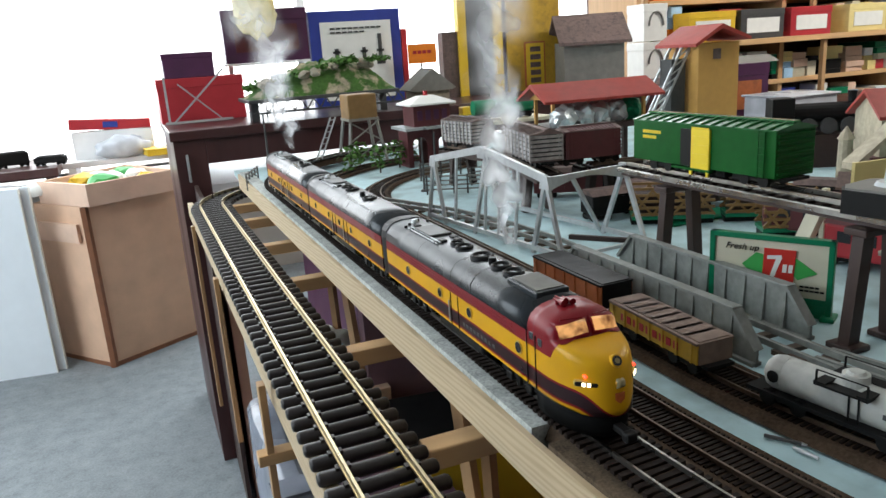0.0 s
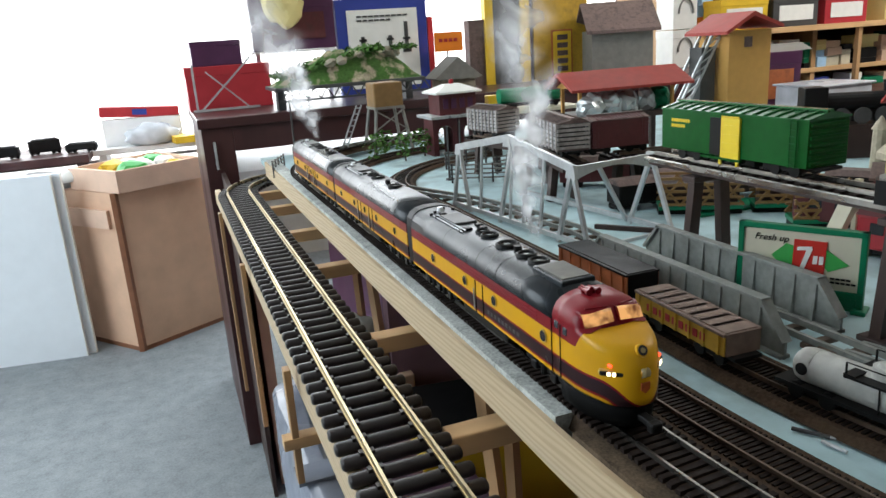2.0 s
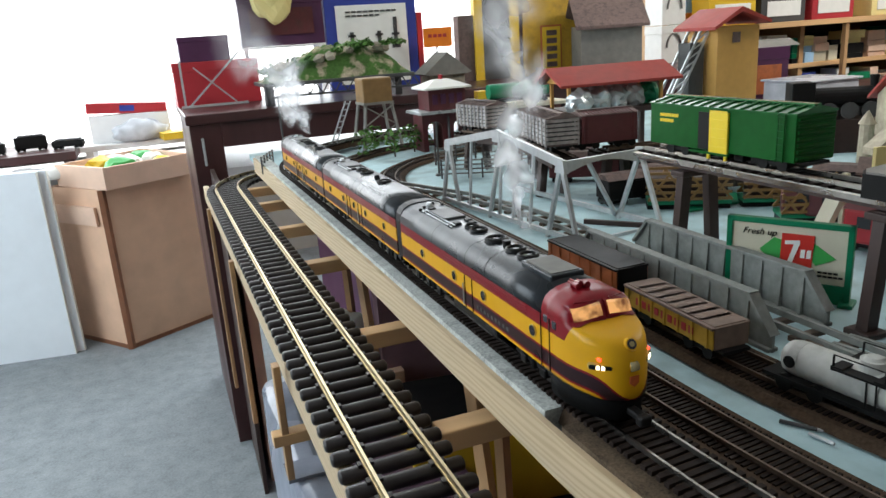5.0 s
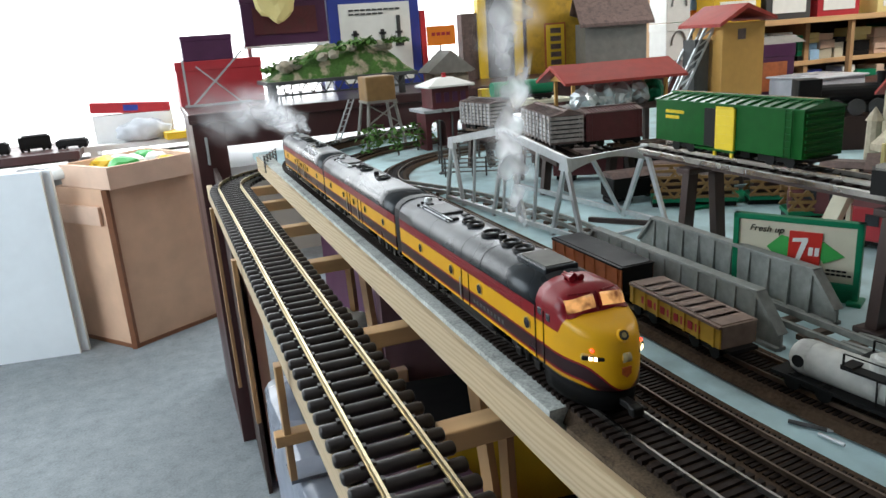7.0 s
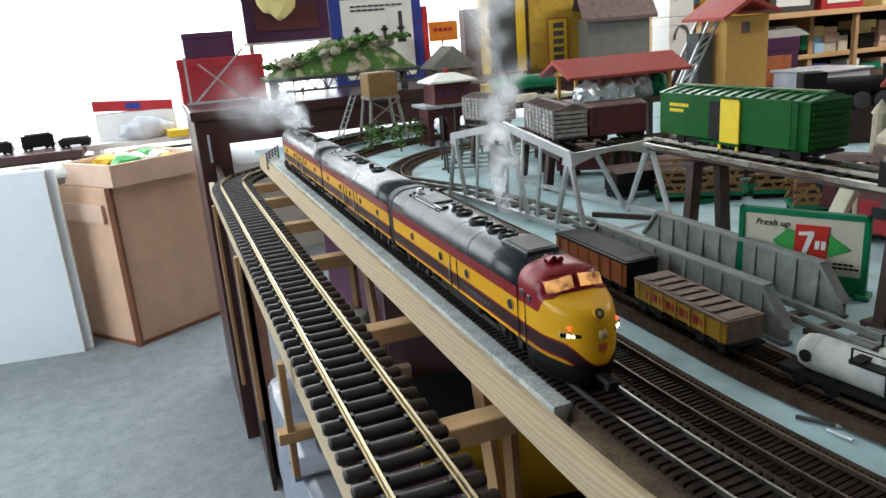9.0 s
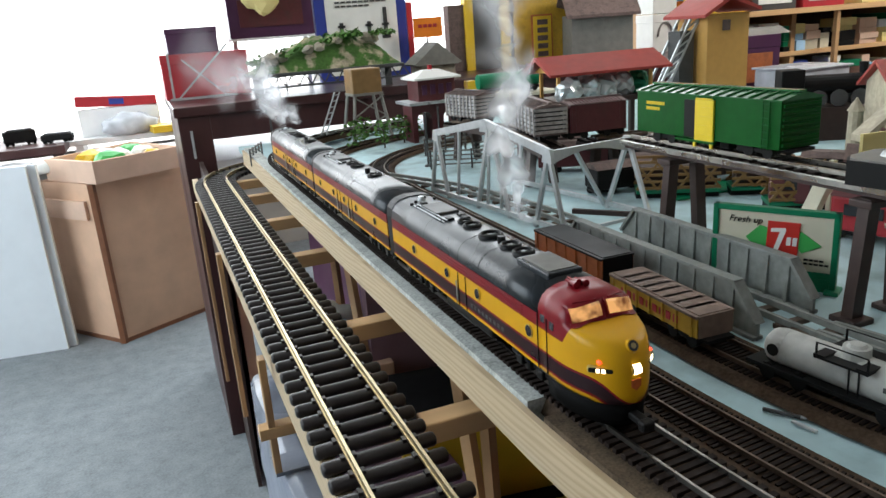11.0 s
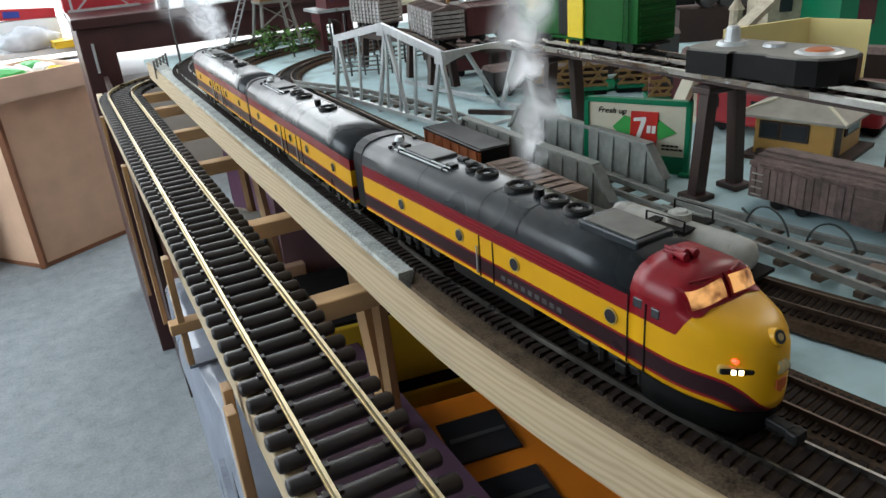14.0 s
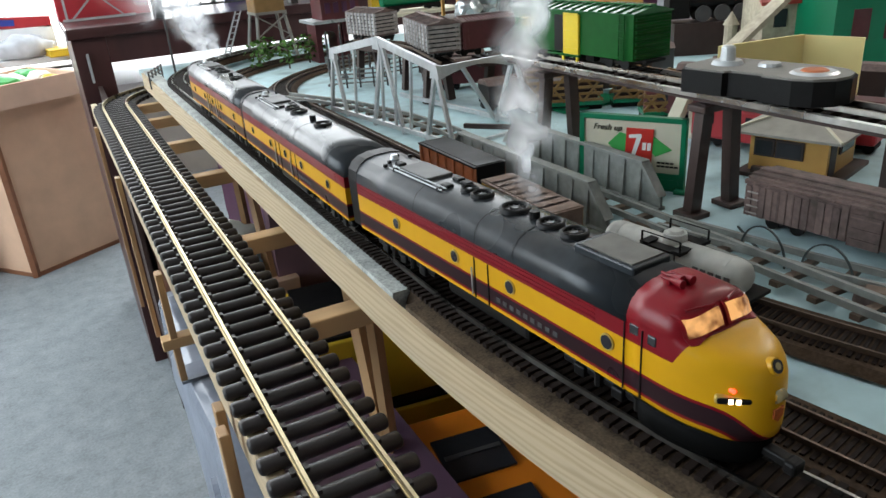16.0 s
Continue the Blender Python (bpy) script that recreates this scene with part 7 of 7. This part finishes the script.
for k in range(8):
    u = carton("orange_display_case", "orange framed display carton on the top shelf", 1.95 + k * 0.30, 2.22 + k * 0.30, 2.5, 2.62, 1.0 + 0.44, 1.60, "orangebox" if k % 3 else "yellowcard", panel="glass_dark" if k % 2 else "paper", group="display cartons")
for k, (x, z, mm) in enumerate(((2.15, 1.045, "yellowbox"), (2.42, 1.045, "darkgrey"), (2.7, 1.045, "redbox"), (3.05, 1.045, "yellowcard"), (3.4, 1.045, "yellowcard"))):
    carton("framed_display", "framed model display carton on the shelf edge", x, x + 0.24, 2.46, 2.56, z, z + 0.12, mm, panel="paper", group="display cartons")
u = thing("display_ledge", "narrow wooden display ledge before the shelf", "shelf")
part("board", box(1.93, 4.4, 2.44, 2.548, 1.022, 1.0445, 0.002), "pine_x", u)
part("board", box(1.93, 4.4, 2.44, 2.548, 1.42, 1.438, 0.002), "pine_x", u)
for x in (1.94, 2.9, 4.36):
    part("post", box(x, x + 0.02, 2.455, 2.475, 0, 1.022), "pine_z", u)
    part("post", box(x, x + 0.02, 2.525, 2.545, 1.0445, 1.42), "pine_z", u)
carton("purple_train_set", "large purple train set carton with pale panel", 1.73, 1.95, 1.86, 1.99, 0.80, 0.98, "purplebox", -10, panel="rustcar")
u = thing("grey_roof_model", "long grey roofed model shed", "model building", pose(1.86, 1.93, 0.98, 0, 0, -10))
part("roof", prism([(-0.06, 0.0), (0, 0.022), (0.06, 0.0)], -0.14, 0.14, "x"), "housegrey", u)


# ---- below the layout ----
u = thing("dark_side_board", "tall thin dark board leaning at the cabinet end", "board")
part("board", prism([(0.148, 2.065), (0.158, 2.065), (0.150, 1.70), (0.140, 1.70)], 0, 0.79, "z"), "trestle", u)
u = thing("pale_side_board", "pale wooden board beside the dark board", "board")
part("board", prism([(0.176, 2.05), (0.20, 2.05), (0.19, 1.75), (0.166, 1.75)], 0, 0.72, "z"), "cardboard", u)
u = thing("wrapped_box", "box wrapped in grey plastic sheet under the track", "wrapped box")
bm = box(0.106, 0.150, 0.45, 0.98, 0.02, 0.64, 0.012)
bmesh.ops.subdivide_edges(bm, edges=bm.edges[:], cuts=6, use_grid_fill=True)
for w in bm.verts:
    w.co += Vector((noise.noise(w.co * 14) * 0.014, noise.noise(w.co * 14 + Vector((5, 0, 0))) * 0.014, noise.noise(w.co * 14 + Vector((0, 5, 0))) * 0.01 + 0.01))
part("sheet", bm, "sheet", u, smooth=True)
part("tape_strip", box(0.100, 0.156, 0.70, 0.735, 0.652, 0.656), "sheet", u, "pale tape strip")
part("fold", prism([(0.094, 0.52), (0.100, 0.52), (0.104, 0.60), (0.098, 0.60)], 0.12, 0.60, "z"), "sheet", u)
u = thing("orange_train_carton", "orange carton with two black windows under the table", "carton", pose(0.365, 0.50, 0.0, 0, 0, -8))
part("body", box(-0.100, 0.115, -0.20, 0.092, 0, 0.575, 0.003), "orangebox", u)
for y in (0.013, -0.086):
    part("window_film", box(-0.055, 0.016, y - 0.034, y + 0.034, 0.575, 0.578), "glass_dark", u)
    part("tray_edge", box(-0.050, 0.012, y - 0.003, y + 0.003, 0.578, 0.5795), "darkgrey", u)
u = thing("yellow_carton_stack", "stack of yellow cartons under the table", "carton", pose(0.375, 0.76, 0, 0, 0, -8))
for k in range(6):
    z, e = k * 0.105, 0.022 * k
    part("carton_layer", box(-0.125, 0.11, -0.150 + e, 0.13, z, z + 0.100, 0.003), "yellowbox", u)
    # black slab fills the gap between layers: its shade given as colour
    part("gap_shade", box(-0.120, 0.108, -0.145 + e, 0.128, z + 0.100, z + 0.105), "black", u)
u = thing("plum_board", "plum board standing under the table", "board", pose(0.33, 0.955, 0))
part("board", box(-0.055, 0.055, -0.012, 0.012, 0, 0.75), "mauve", u)
for k, (x, y, z) in enumerate(((0.225, 0.99, 0.66), (0.235, 1.05, 0.665), (0.22, 1.12, 0.66))):
    bm = bmesh.new()
    bmesh.ops.create_icosphere(bm, subdivisions=3, radius=0.045)
    for w in bm.verts:
        w.co *= 1 + 0.4 * noise.noise(w.co * 40 + Vector((k * 4, 0, 0)))
        w.co.z *= 0.6
    simple("blue_wrap", bm, "blueplastic" if k % 2 == 0 else "paper", "crumpled pale blue plastic wrap", "plastic wrap", "wraps under the track", smooth=True).matrix_basis = pose(x, y, z)
u = carton("brown_storage_box", "brown storage carton under the track", 0.17, 0.30, 0.93, 1.2, 0, 0.635, "cardboard")
carton("dark_storage_box", "dark storage carton deep under the table", 0.33, 0.58, 1.05, 1.6, 0, 0.68, "purplebox")
# added board, so that the gaps between the large ties look dark plum
u = thing("plum_shelf", "added dark plum board filling the gaps seen under the large track", "shelf board")
part("board", box(0.155, 0.30, 0.0, 0.92, 0.585, 0.60), "purpleshade", u)
for y in (0.03, 0.86):
    part("support", box(0.16, 0.19, y, y + 0.02, 0, 0.585), "pine_z", u)


# ---- what moves ----
# where the front of the booster stands along the straight line, by seconds
RUN = [(0, 0.705), (4, 0.705), (6.5, 0.705), (6.8, 0.709), (7, 0.718), (7.3, 0.739), (7.5, 0.7475), (8, 0.748), (8.7, 0.748), (9.4, 0.746), (10.2, 0.725), (11, 0.686), (11.5, 0.654), (12, 0.641), (12.25, 0.628),
       (12.5, 0.607), (12.75, 0.580), (13, 0.551), (13.25, 0.522), (13.5, 0.499), (13.75, 0.492), (14, 0.490), (16, 0.490)]


def on_line(y):
    """The place on the main line for a run of y along it."""
    if y >= 0.40:
        return Vector((0.2625, y, LINE))
    a = (0.40 - y) / 1.4
    return Vector((0.2625 + 1.4 * (1 - math.cos(a)), 0.40 - 1.4 * math.sin(a), LINE))


def unit_pose(y):
    a, b = on_line(y - 0.1), on_line(y + 0.1)
    c, d = (a + b) / 2, b - a
    over = 0.007 * min(1.0, max(0.0, (0.48 - y) / 0.166))  # overhang on the bend
    return pose(c.x + over * 1.3, c.y, LINE - 0.001, 0, 0, math.degrees(math.atan2(-d.x, d.y)) + 100 * over)


def motions():
    at = lamp_drum.matrix_basis.translation.copy()
    swing = [(0, 0), (10.2, 0), (10.3, 60), (10.4, 120), (10.5, 180), (13.5, 180), (13.54, 240), (13.58, 300), (13.62, 360), (16, 360)]
    walk(lamp_drum, [(t, pose(at.x, at.y, at.z, a, 0, 0)) for t, a in swing])
    for ob, back in zip(units, (-0.176, 0.160, 0.490)):
        walk(ob, [(t, unit_pose(g + back)) for t, g in RUN])
    tilt = [(0, -4), (2, -14), (4, -10), (6.5, -38), (7, -52), (7.5, -46), (8.7, -40), (10.8, -34), (11.5, -28), (12.5, -44), (13.5, -18), (14.5, -8), (16, -22)]
    # how tall each plume stands: the draught presses the rear one down for a while
    tall = {0: [(0, 1), (16, 1)], 1: [(0, 1.1), (2, 1.0), (4, 0.75), (6.5, 0.62), (7.5, 0.42), (8.7, 0.36), (10.8, 0.62), (12.5, 0.6), (14, 0.5), (16, 0.6)]}
    for (t0, wisps), back, along, side, lean in ((lead_smoke, -0.176, -0.004, 0.020, 0), (rear_smoke, 0.488, 0.165, 0.018, 1)):
        stops = sorted(set(t for t, g in RUN) | set(t for t, a in tilt))
        rows = []
        for t in stops:
            g = float(np.interp(t, [r[0] for r in RUN], [r[1] for r in RUN]))
            a = float(np.interp(t, [r[0] for r in tilt], [r[1] for r in tilt]))
            p = on_line(g + back + along)
            rows.append((t, pose(p.x + side, p.y, LINE + 0.070, 0, lean * a, 0)))
        walk(t0, rows)
        for k, (w, at) in enumerate(wisps):
            loose = 0.15 + at.z * 2.2
            walk(w, [(0.5 * i, pose(at.x + 0.008 * loose * math.sin(0.9 * i + k), at.y + 0.006 * loose * math.sin(0.7 * i + 2 * k), at.z * float(np.interp(0.5 * i, [r[0] for r in tall[lean]], [r[1] for r in tall[lean]])) + 0.010 * loose * math.sin(1.2 * i + 1.7 * k), 0, 14 * math.sin(0.5 * i + k), 12 * math.sin(0.6 * i + 1.3 * k))) for i in range(33)])


motions()
